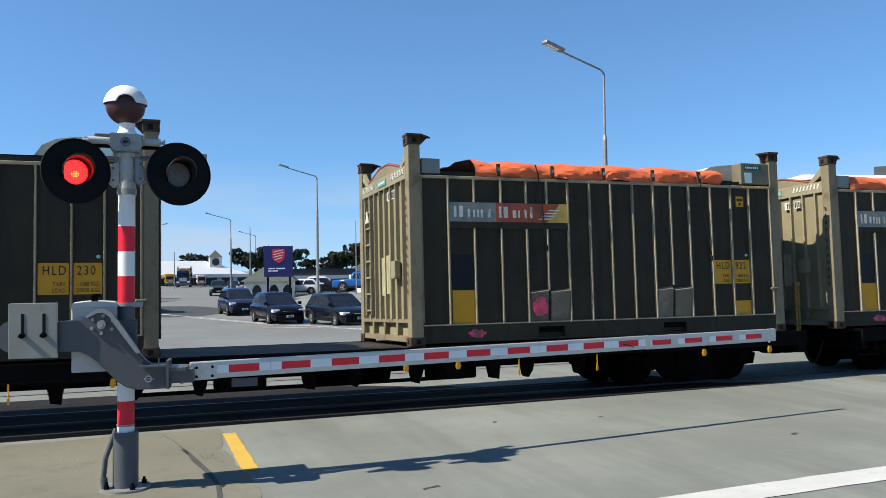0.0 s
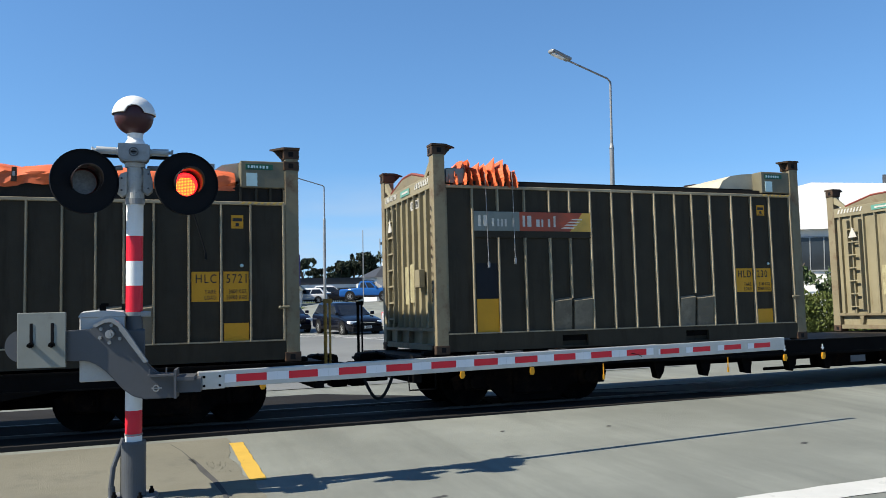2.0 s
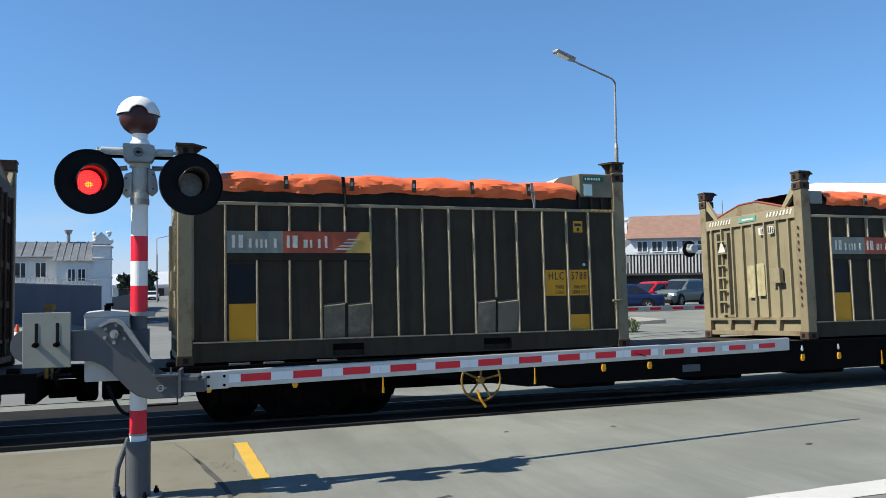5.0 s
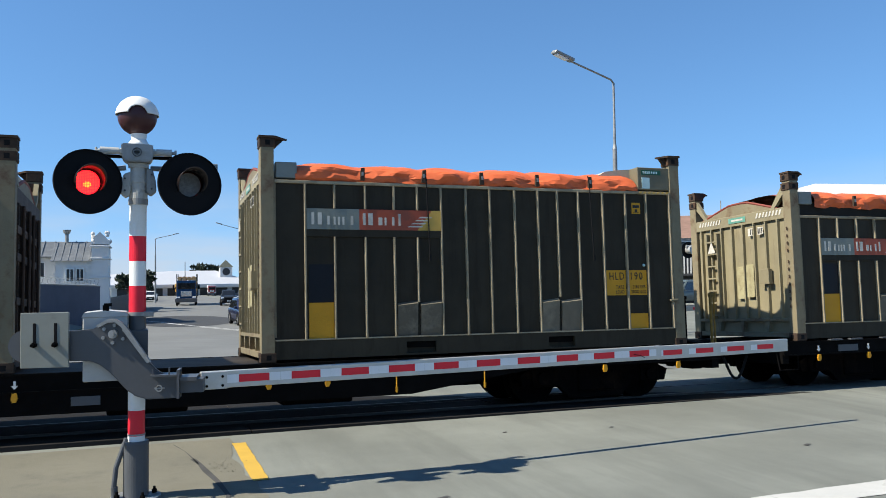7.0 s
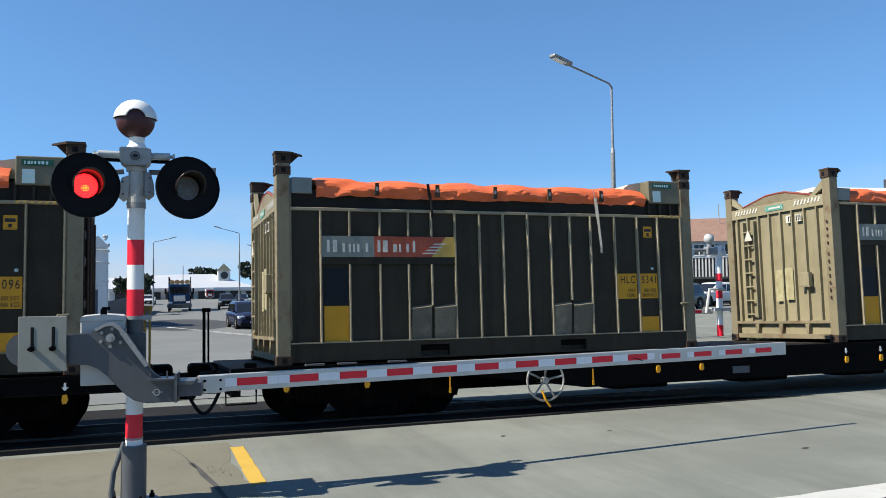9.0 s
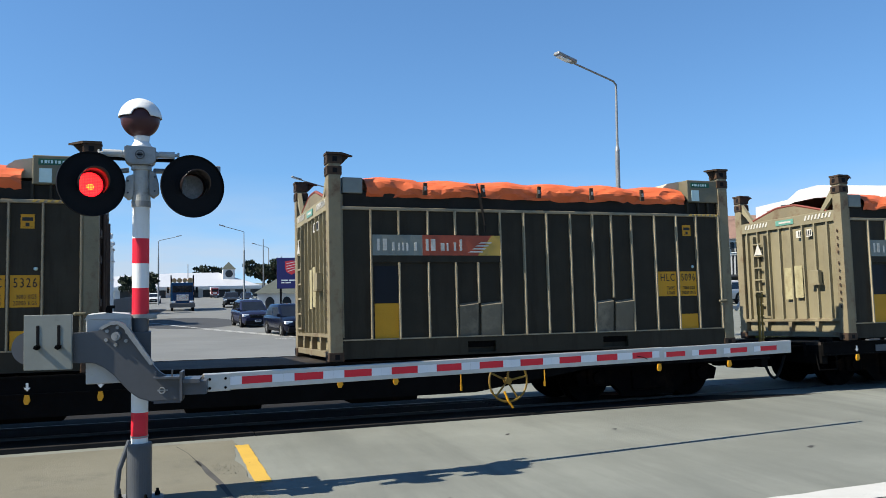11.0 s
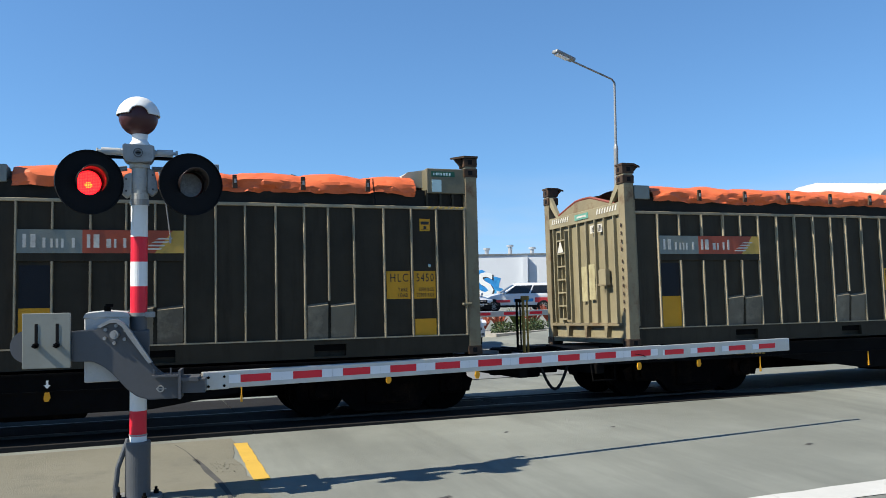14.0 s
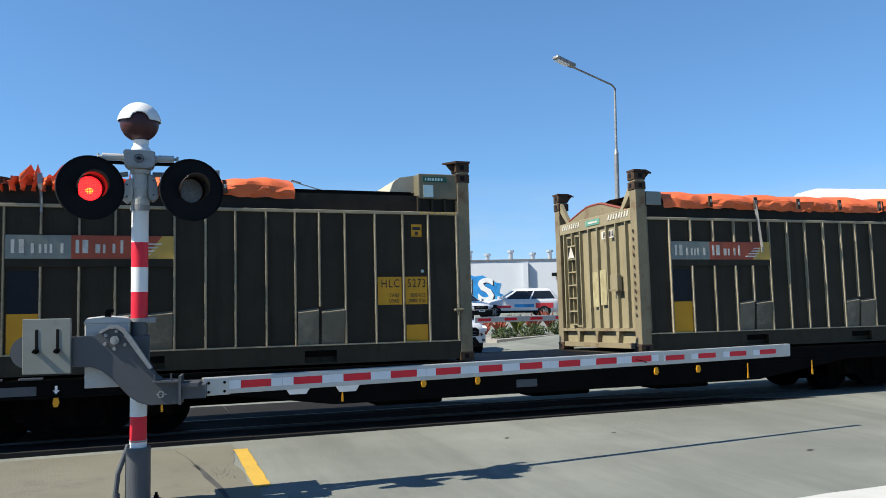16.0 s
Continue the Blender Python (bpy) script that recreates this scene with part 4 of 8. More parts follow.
    for x0, x1, h in ((0.62, 0.655, 0.15), (0.7, 0.75, 0.15), (0.82, 0.85, 0.11), (0.9, 0.925, 0.1), (0.955, 0.98, 0.1), (1.01, 1.035, 0.1), (1.12, 1.15, 0.11),
                      (1.275, 1.31, 0.15), (1.345, 1.405, 0.15), (1.48, 1.53, 0.1), (1.56, 1.585, 0.1), (1.66, 1.69, 0.11), (1.745, 1.775, 0.15)):
        boxpart("logo_mark", (x0, -0.039, z0), (x1, -0.035, z0 + h), LOGO_WHITE, c)
    for k in range(4):
        z = la + 0.04 + k * 0.04
        bm = bmesh.new()
        slab(bm, [(1.86 + 0.05 * k, z), (2.06 + 0.04 * k, z), (2.08 + 0.04 * k, z + 0.018), (1.9 + 0.05 * k, z + 0.018)], -0.0395, -0.034)
        part("logo_wing", bm, LOGO_WHITE, c)
    # coloured panels on the side
    boxpart("yellow_panel", (0.585, -0.006, 0.27), (0.9, 0.0, 0.715), YELLOW, c, label="faded yellow panel")
    boxpart("dark_panel", (0.585, -0.006, 0.72), (0.9, 0.0, 1.19), NAVY, c)
    boxpart("number_plate", (4.79, -0.006, 0.745), (5.105, 0.0, 1.1), YELLOW, c, label="yellow plate with fleet code")
    boxpart("number_plate", (5.155, -0.006, 0.745), (5.45, 0.0, 1.1), YELLOW, c)
    boxpart("yellow_panel", (5.16, -0.006, 0.27), (5.45, 0.0, 0.485), YELLOW, c)
    boxpart("height_plate", (5.25, -0.006, wall - 0.29), (5.39, 0.0, wall - 0.13), YELLOW, c)
    bm = bmesh.new()
    box(bm, (5.27, -0.008, wall - 0.27), (5.37, -0.006, wall - 0.275))
    box(bm, (5.265, -0.008, wall - 0.205), (5.375, -0.006, wall - 0.165))
    box(bm, (5.3, -0.008, wall - 0.265), (5.34, -0.006, wall - 0.225))
    part("height_mark", bm, INK, c)
    # tilted chute plates between the ribs
    for x0, x1 in ((1.72, 1.985), (2.03, 2.315), (3.77, 4.025), (4.065, 4.355)):
        bm = bmesh.new()
        v = [bm.verts.new(p) for p in ((x0, -0.004, 0.27), (x1, -0.004, 0.27), (x1, -0.045, 0.69), (x0, -0.045, 0.665), (x0, 0.0, 0.27), (x1, 0.0, 0.27), (x1, 0.0, 0.72), (x0, 0.0, 0.69))]
        for f in ((0, 1, 2, 3), (3, 2, 6, 7), (0, 3, 7, 4), (2, 1, 5, 6)):
            bm.faces.new([v[i] for i in f])
        bmesh.ops.recalc_face_normals(bm, faces=bm.faces)
        part("chute_plate", bm, FLAP, c)
        bm = bmesh.new()
        v = [bm.verts.new(p) for p in ((x0, -0.046, 0.667), (x1, -0.046, 0.692), (x1, -0.003, 0.702), (x0, -0.003, 0.675), (x0, -0.048, 0.66), (x1, -0.048, 0.685))]
        bm.faces.new(v[:4])
        bm.faces.new((v[4], v[5], v[1], v[0]))
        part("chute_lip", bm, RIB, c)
    # door handle near the end, dark cover frame and roof gear
    bm = bmesh.new()
    rod(bm, (5.83, -0.05, 0.66), (5.93, -0.05, 0.665), 0.018, n=8)
    bmesh.ops.create_icosphere(bm, subdivisions=2, radius=0.022, matrix=Matrix.Translation((5.82, -0.05, 0.66)))
    part("side_latch", bm, GEARGREY, c)
    z0, z1 = (wall + 0.03, wall + 0.1) if high else (wall + 0.035, wall + 0.25)
    boxpart("cover_frame", (0.2, 0.03, z0), (5.86, 0.09, z1), COVER, c, label="dark steel cover frame")
    boxpart("cover_frame", (0.2, w - 0.09, z0), (5.86, w - 0.03, z1), COVER, c)
    e = z1 - 0.04
    boxpart("winch_cover", (0.19, -0.01, e), (0.45, 0.3, e + 0.2), PLATEGREY, c, 0.01)
    head = boxpart("roof_gear_case", (5.36, -0.02, e), (5.9, 0.32, e + 0.33), GEARGREY, c, 0.012, "grey-green roof gear case")
    boxpart("green_label", (5.42, -0.024, e + 0.22), (5.75, -0.02, e + 0.29), GREENLABEL, head)
    for k, (u, v) in enumerate(((0.03, 0.045), (0.065, 0.09), (0.1, 0.115), (0.13, 0.15), (0.17, 0.19), (0.205, 0.23), (0.25, 0.27))):
        boxpart("label_mark", (5.42 + u, -0.026, e + 0.238), (5.42 + v, -0.024, e + 0.272), BLUELABEL, head)
    boxpart("pale_label", (5.43, -0.024, e + 0.02), (5.56, -0.02, e + 0.18), BLUELABEL, head)
    bm = bmesh.new()
    slab(bm, [(0, 0), (0.04, 0), (0.062, 0.028), (0.022, 0.028)], -0.036, -0.031)
    stripe = mesh_of("hazard_mark", bm, LOGO_YEL)
    for i in range(7):
        same("hazard_mark", stripe, c, (5.36 + i * 0.075, 0, wall + 0.004))
    if not high:
        for x in (5.36, 5.55, 5.72, 5.88):
            boxpart("gear_support", (x - 0.014, -0.01, wall + 0.03), (x + 0.014, 0.03, z1), OLIVE, c)
    # cream hood behind the gear case
    bm = bmesh.new()
    prof = [(4.72, e + 0.08), (4.8, e + 0.2), (4.95, e + 0.28), (5.15, e + 0.31), (5.4, e + 0.33), (5.86, e + 0.33), (5.86, e + 0.08)] if high else [(5.02, e + 0.1), (5.08, e + 0.24), (5.16, e + 0.3), (5.4, e + 0.34), (5.86, e + 0.34), (5.86, e + 0.1)]
    slab(bm, prof, 0.18, w - 0.3)
    part("roof_hood", bm, paint("cream_hood", (0.42, 0.38, 0.28), 0.6, dirt=(0.28, 0.22, 0.13), cover=0.3) if high else bpy.data.materials["cream_hood"], c, "weathered cream roof hood")
    return c, wall, z1


def slab_yz(bm, pts, x0, x1):
    a = [bm.verts.new((x0, y, z)) for y, z in pts]
    b = [bm.verts.new((x1, y, z)) for y, z in pts]
    bm.faces.new(a)
    bm.faces.new(b[::-1])
    for i in range(len(pts)):
        j = (i + 1) % len(pts)
        bm.faces.new((a[j], a[i], b[i], b[j]))
    bmesh.ops.recalc_face_normals(bm, faces=bm.faces)


def tarp(c, z, x0, x1, seed, amp=0.045):
    """Crumpled cover sheet arched over the top, its near edge gathered in hard creases."""
    w = 2.438
    rnd = random.Random(seed * 7 + 1)
    off = Vector((seed * 3.7, seed * 1.3, 0))
    nx, near, over = int((x1 - x0) / 0.062), 9, 8
    bm = bmesh.new()
    grid = []
    for i in range(nx + 1):
        x = x0 + (x1 - x0) * i / nx
        sag = math.sin(math.pi * (((x - 0.45) / 0.82) % 1.0))
        pull = 1 - 0.6 * (1 - sag) ** 5
        row = []
        for k in range(near + over + 1):
            jx = 0 if i in (0, nx) else rnd.uniform(-0.012, 0.012)
            if k <= near:
                s = k / near
                n1 = noise.noise(Vector((x * 1.6, s * 1.4, 0)) + off)
                n2 = noise.noise(Vector((x * 4.6 + s * 2.4, s * 2.0, 4)) + off)
                crease = 1 - abs(noise.noise(Vector((x * 2.6 - s * 1.5, s * 2.2, 9)) + off)) * 2.4
                bulge = (amp * n1 + 0.04 * n2 + 0.035 * crease + rnd.uniform(-0.011, 0.011)) * pull + 0.03 * sag * math.sin(math.pi * s)
                y = 0.015 - 0.05 * math.sin(math.pi * s) + 0.23 * s ** 2 - bulge * (1 - 0.35 * s)
                hem = (0.03 * n1 + 0.028 * noise.noise(Vector((x * 5.2, 2, 7)) + off)) * (1 - s)
                zz = z - 0.035 + hem + 0.225 * (1 - (1 - s) ** 1.35) + s * (0.05 * sag ** 0.6 + 0.016 * n2 + 0.01 * n1) + rnd.uniform(-0.004, 0.004)
            else:
                s = (k - near) / over
                y = 0.22 + (w - 0.42) * s
                zz = z + 0.205 + 0.07 * math.sin(math.pi * s) + 0.055 * sag ** 0.6 * (1 - s) + 0.045 * noise.noise(Vector((x * 2.4, s * 7, 2)) + off) + rnd.uniform(-0.004, 0.004)
            row.append(bm.verts.new((x + jx, y, zz)))
        grid.append(row)
    for a, b in zip(grid, grid[1:]):
        for k in range(near + over):
            if rnd.random() < 0.5:
                bm.faces.new((a[k], b[k], b[k + 1]))
                bm.faces.new((a[k], b[k + 1], a[k + 1]))
            else:
                bm.faces.new((a[k], b[k], a[k + 1]))
                bm.faces.new((b[k], b[k + 1], a[k + 1]))
    bmesh.ops.recalc_face_normals(bm, faces=bm.faces)
    bmesh.ops.smooth_vert(bm, verts=[v for v in bm.verts if not v.is_boundary], factor=0.22, use_axis_x=True, use_axis_y=True, use_axis_z=True)
    sheet = part("tarpaulin", bm, ORANGE, c, "crumpled orange tarpaulin cover")
    for face in sheet.data.polygons:
        face.use_smooth = True
    sheet.data.set_sharp_from_angle(angle=radians(16))
    x = 0.45 + 0.82
    while x < x1 - 0.15:
        if x > x0 + 0.1:
            lean = rnd.uniform(-0.012, 0.012)
            bm = bmesh.new()
            slab(bm, [(x - 0.03, z - 0.01), (x + 0.03, z - 0.01), (x + 0.024 + lean, z + 0.15), (x - 0.024 + lean, z + 0.15)], -0.075, -0.045)
            clip = part("strap_clip", bm, DARKRUST, sheet)
            boxpart("buckle", (x - 0.012, -0.083, z + 0.05), (x + 0.014, -0.075, z + 0.1), GALV, clip)
        x += 0.82
    return sheet


def bunched(c, z, x0, x1, seed, tall=1.0):
    """The cover gathered in ragged upright folds."""
    rnd = random.Random(seed)
    bm = bmesh.new()
    n = int((x1 - x0) / 0.036)
    grid = []
    w = 2.25
    for i in range(n + 1):
        x = x0 + (x1 - x0) * i / n
        hill = 0.2 + 0.24 * abs(noise.noise(Vector((x * 3.1, seed, 0)))) + 0.07 * math.sin(math.pi * i / n)
        peak = hill + (rnd.uniform(0.0, 0.2) if i % 3 == 1 else rnd.uniform(-0.08, 0.04))
        peak *= tall
        depth = (-0.07, 0.1, 0.19)[i % 3] + rnd.uniform(-0.03, 0.03)
        slip = rnd.uniform(-0.045, 0.055)
        row = []
        for k in range(15):
            s = k / 14
            if s <= 0.36:
                u = s / 0.36
                zz = z - 0.04 + peak * u ** 0.85 + rnd.uniform(-0.012, 0.012)
                y = -0.03 + depth * (1 - 0.3 * u) + 0.1 * u * u + rnd.uniform(-0.012, 0.012)
                xx = x + slip * u + rnd.uniform(-0.012, 0.012)
            else:
                u = (s - 0.36) / 0.64
                zz = z - 0.04 + peak * (1 - 0.55 * u) + 0.06 * noise.noise(Vector((x * 4, u * 5, seed)))
                y = 0.07 + u * w
                xx = x + slip
            row.append(bm.verts.new((xx, y, zz)))
        grid.append(row)
    for a, b in zip(grid, grid[1:]):
        for k in range(14):
            bm.faces.new((a[k], b[k], b[k + 1]))
            bm.faces.new((a[k], b[k + 1], a[k + 1]))
    bmesh.ops.recalc_face_normals(bm, faces=bm.faces)
    return part("tarpaulin", bm, ORANGE, c, "orange tarpaulin drawn back in upright folds")


def hanging_strap(c, x, z0, z1, slant=0.06, wide=False, pale=False):
    bm = bmesh.new()
    r = 0.02 if wide else 0.0045 if pale else 0.009
    pts = [Vector((x, -0.06, z0)), Vector((x + slant * 0.2, -0.075, z0 - 0.12)), Vector((x + slant * 0.6, -0.06, (z0 + z1) / 2)), Vector((x + slant, -0.055, z1))]
    if wide:
        for p, q in zip(pts, pts[1:]):
            box(bm, (-0.026, -0.003, 0), (0.026, 0.003, (q - p).length), m=Matrix.Translation(p) @ (q - p).to_track_quat("Z", "Y").to_matrix().to_4x4())
    else:
        tube(bm, pts, r, 6)
    box(bm, (x + slant - 0.012, -0.07, z1 - 0.08), (x + slant + 0.012, -0.05, z1))
    part("strap", bm, GALV if pale else BLACK, c, "hanging load strap")


def build_train():
    tall, wall_t, rim_t = build_container(True)
    short, wall_s, rim_s = build_container(False)
    # track place, code, tall?, cover, straps (place, drop, slant, wide, pale)
    stock = (
        (47.2, "HLD", "", True, ("full", 0.45, 4.95), ((3.4, 1.4, 0.1, 0, 0),)),
        (40.11, "HLD", "922", True, ("full", 0.95, 4.98), ((1.83, 1.05, 0.14, 0, 0), (4.5, 1.2, 0.22, 0, 0))),
        (30.98, "HLD", "230", True, ("bunch", 0.22, 1.24), ((0.72, 1.15, 0.03, 0, 1), (1.12, 1.1, 0.02, 0, 1))),
        (23.15, "HLC", "5721", False, ("full", 0.5, 5.3), ((2.2, 1.2, 0.4, 0, 0), (4.6, 0.9, 0.35, 0, 0))),
        (13.9, "HLC", "5788", False, ("full", 0.5, 5.3), ((1.98, 0.35, 0.03, 1, 0), (4.6, 0.2, 0.03, 1, 1))),
        (5.81, "HLD", "190", True, ("full", 0.43, 5.35), ((2.11, 1.05, 0.05, 0, 0), (4.52, 1.05, 0.06, 0, 0))),
        (-2.92, "HLC", "5341", False, ("full", 0.5, 5.3), ((1.96, 0.3, 0.05, 1, 0), (4.42, 0.75, 0.1, 1, 1))),
        (-11.15, "HLC", "5096", False, ("full", 0.5, 5.3), ((2.0, 0.5, 0.1, 1, 0),)),
        (-19.85, "HLC", "5326", False, ("full", 0.5, 5.25), ()),
        (-28.17, "HLC", "5450", False, ("full", 0.5, 5.2), ((2.05, 0.7, 0.12, 1, 1), (4.62, 0.2, 0.02, 0, 0))),
        (-36.8, "HLC", "5273", False, ("part", 0.5, 3.75), ((0.9, 0.3, 0.02, 1, 1),)),
    )
    kept = []
    for i, (x, letters, digits, high, cover, straps) in enumerate(stock):
        base = tall if high else short
        c = copy_thing(base, Matrix())
        state = {"full": "an orange tarpaulin over the top", "bunch": "its orange cover bunched at one end", "part": "its orange cover half drawn back"}[cover[0]]
        tagged(c, f"{'tall' if high else 'low'} olive ribbed freight container, {state}", "container", "freight containers")
        rim = rim_t if high else rim_s
        e = rim - 0.04
        if cover[0] == "full":
            tarp(c, e, cover[1], cover[2], i + 1)
        elif cover[0] == "bunch":
            bunched(c, e, cover[1], cover[2], i + 1)
            boxpart("roof_lining", (1.22, 0.12, e), (5.3, 2.3, e + 0.07), DARKSTEEL, c)
        else:
            bunched(c, e, 0.5, 2.2, i + 1, 0.7)
            tarp(c, e, 2.2, cover[2], i + 1, 0.015)
            boxpart("roof_lining", (3.75, 0.12, e), (5.3, 2.3, e + 0.1), DARKSTEEL, c)
        for sx, drop, slant, wide, pale in straps:
            hanging_strap(c, sx, e + 0.16, e + 0.1 - drop, slant, wide, pale)
        if digits:
            words("fleet_code", letters, 0.15, (4.84, -0.0085, 0.965), INK, c, width=0.235)
            words("fleet_code", digits, 0.15, (5.19, -0.0085, 0.965), INK, c, width=0.235 if len(digits) > 3 else 0.19)
            tare = "3180 KGS" if high else "3000 KGS"
            words("tare_mark", "TARE", 0.07, (4.94, -0.0085, 0.838), INK, c, width=0.13)
            words("tare_mark", "LOAD", 0.07, (4.94, -0.0085, 0.768), INK, c, width=0.13)
            words("tare_mark", tare, 0.07, (5.22, -0.0085, 0.838), INK, c, width=0.2)
            words("tare_mark", "20000 KGS", 0.07, (5.19, -0.0085, 0.768), INK, c, width=0.235)
        if i == 1 or i == 0:
            rnd = random.Random(40 + i)
            for px, pz, rx, rz, near in ((1.86, 0.47, 0.125, 0.15, -0.05), (0.92, 0.14, 0.14, 0.06, -0.024)):
                bm = bmesh.new()
                wob = [rnd.uniform(0.72, 1.08) for _ in range(18)]
                slab(bm, [(px + rx * q * math.cos(k * math.pi / 9), pz + rz * q * math.sin(k * math.pi / 9)) for k, q in enumerate(wob)], near, near + 0.003)
                part("pink_mark", bm, PINK, c, "pink spray mark")
        bm = bmesh.new()
        bmesh.ops.create_icosphere(bm, subdivisions=2, radius=0.022, matrix=Matrix.Translation((5.37 + 0.02 * (i % 3), -0.01, 1.17)))
        part("tag_disc", bm, BLUELABEL, c)
        kept.append((c, x))
    for base in (tall, short):
        for o in (*base.children_recursive, base):
            bpy.data.objects.remove(o)
    wheel_jobs, wagons = [], []
    first = build_wagon()
    light = build_wagon(False)
    made = [light, copy_thing(light, Matrix()), first] + [copy_thing(first, Matrix()) for _ in range(3)]
    for i, xc in enumerate((55.65, 38.6, 21.55, 4.48, -12.45, -29.4)):
        wgn = made[i]
        tagged(wgn, "long dark steel container flat wagon on two bogies", "wagon", "flat wagons")
        hx, wm = ((-3.86, "w"), (-3.86, "y"), (-3.9, "y"), (-3.86, "w"), (3.64, "y"), (3.64, "w"))[i]
        if i not in (1, 5):
            brake_wheel(wgn, hx, DIRTYWHITE if wm == "w" else DIRTYYEL)
        if i == 5:
            for x in (-3.65, -3.04):
                bm = bmesh.new()
                slab(bm, [(x - 0.17, -0.72), (x + 0.17, -0.72), (x + 0.1, -0.83), (x - 0.1, -0.83)], 10.04, 10.07)
                part("bracket", bm, WHITE, wgn)
        if i == 3:
            words("wagon_code", "IH 7361", 0.15, (-5.49, 10.085, -0.715), LOGO_YEL, wgn, width=0.46)
        if i == 4:
            words("wagon_code", "IH 15282", 0.12, (-5.6, 10.085, -0.69), LOGO_YEL, wgn, width=0.5)
        if i == 2:
            words("load_mark", "MAX LOAD 50000KG", 0.1, (0.03, 10.085, -0.68), LOGO_YEL, wgn, width=0.67)
        if i in (1, 5):
            words("load_mark", "MAX LOAD 50000KG", 0.1, (0.2 if i == 1 else -3.9, 10.085, -0.67), LOGO_YEL, wgn, width=1.1)
        wagons.append((wgn, xc))
        for o in wgn.children:
            if o.name.startswith("wheelset"):
                wheel_jobs.append((o, o.location.copy()))
    return kept, wagons, wheel_jobs


def brake_wheel(wgn, x, material):
    bm = bmesh.new()
    n = 28
    r = 0.27
    pts = [Vector((x + r * math.cos(2 * math.pi * k / n), 10.02, -0.85 + r * math.sin(2 * math.pi * k / n))) for k in range(n + 1)]
    tube(bm, pts, 0.015, 6)
    for k in range(5):
        a = math.pi * k / 2.5 + 0.2
        rod(bm, (x, 10.05, -0.85), (x + r * math.cos(a), 10.02, -0.85 + r * math.sin(a)), 0.014, n=6)
    rod(bm, (x, 10.0, -0.85), (x, 10.3, -0.85), 0.045, n=12)
    part("brake_wheel", bm, material, wgn, "spoked handbrake wheel")
    bm = bmesh.new()
    tube(bm, [Vector((x - 0.06, 10.02, -0.98)), Vector((x - 0.02, 10.0, -1.1)), Vector((x + 0.05, 10.0, -1.2))], 0.016, 6)
    part("release_strap", bm, YELLOW, wgn)


def build_wagon(deep=True):
    """A container flat wagon centred on x = 0, in track space; deep: the kind with fish-bellied sills."""
    g = thing("flat_wagon", "", "wagon")
    y0, y1 = 10.13, 12.58
    L = 7.95
    bm = bmesh.new()
    box(bm, (-L, y0, -0.575), (L, y1, -0.53))
    part("deck", bm, DECK, g, "worn steel deck plating")
    bm = bmesh.new()
    for k in range(30):
        x = -7.6 + k * 0.52
        box(bm, (x - 0.03, y0 + 0.03, -0.66), (x + 0.03, y1 - 0.03, -0.576))
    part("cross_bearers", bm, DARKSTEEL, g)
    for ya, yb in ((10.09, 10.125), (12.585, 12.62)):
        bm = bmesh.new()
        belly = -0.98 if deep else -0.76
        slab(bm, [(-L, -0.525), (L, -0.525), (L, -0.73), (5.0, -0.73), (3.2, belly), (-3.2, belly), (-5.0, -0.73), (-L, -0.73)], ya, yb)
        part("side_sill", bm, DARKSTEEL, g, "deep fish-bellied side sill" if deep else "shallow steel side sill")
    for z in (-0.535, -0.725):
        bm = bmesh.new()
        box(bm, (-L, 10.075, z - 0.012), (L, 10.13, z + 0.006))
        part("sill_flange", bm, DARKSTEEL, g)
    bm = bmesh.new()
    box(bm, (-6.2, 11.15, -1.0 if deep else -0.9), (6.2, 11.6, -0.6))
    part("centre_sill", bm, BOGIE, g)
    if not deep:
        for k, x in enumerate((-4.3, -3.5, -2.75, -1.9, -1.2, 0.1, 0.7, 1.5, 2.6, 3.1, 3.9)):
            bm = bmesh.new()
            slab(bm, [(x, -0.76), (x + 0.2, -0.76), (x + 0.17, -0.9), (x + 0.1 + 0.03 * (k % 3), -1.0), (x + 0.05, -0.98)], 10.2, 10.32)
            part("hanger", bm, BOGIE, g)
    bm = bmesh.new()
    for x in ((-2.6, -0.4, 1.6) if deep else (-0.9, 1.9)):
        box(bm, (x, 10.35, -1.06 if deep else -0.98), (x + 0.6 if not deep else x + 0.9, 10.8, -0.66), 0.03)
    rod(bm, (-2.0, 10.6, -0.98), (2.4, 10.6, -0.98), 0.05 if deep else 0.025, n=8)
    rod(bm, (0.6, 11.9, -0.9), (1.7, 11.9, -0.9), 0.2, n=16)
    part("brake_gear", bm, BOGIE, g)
    boxpart("placard", (-0.75, 10.083, -0.9), (-0.45, 10.09, -0.8), GREYPAINT, g)
    for x in (-L, L):
        s = 1 if x > 0 else -1
        bm = bmesh.new()
        box(bm, (min(x, x - s * 0.12), y0, -0.86), (max(x, x - s * 0.12), y1, -0.576), 0.008)
        part("headstock", bm, DARKSTEEL, g)
        bm = bmesh.new()
        box(bm, (min(x, x + s * 0.5), 11.28, -0.9), (max(x, x + s * 0.5), 11.46, -0.68), 0.02)
        box(bm, (min(x + s * 0.32, x + s * 0.56), 11.2, -0.95), (max(x + s * 0.32, x + s * 0.56), 11.54, -0.62), 0.04)
        part("coupler", bm, BOGIE, g)
        bm = bmesh.new()
        box(bm, (min(x, x + s * 0.3), 10.5, -0.62), (max(x, x + s * 0.3), 12.2, -0.585), 0.01)
        box(bm, (min(x + s * 0.05, x + s * 0.42), 11.15, -0.66), (max(x + s * 0.05, x + s * 0.42), 11.6, -0.5), 0.05)
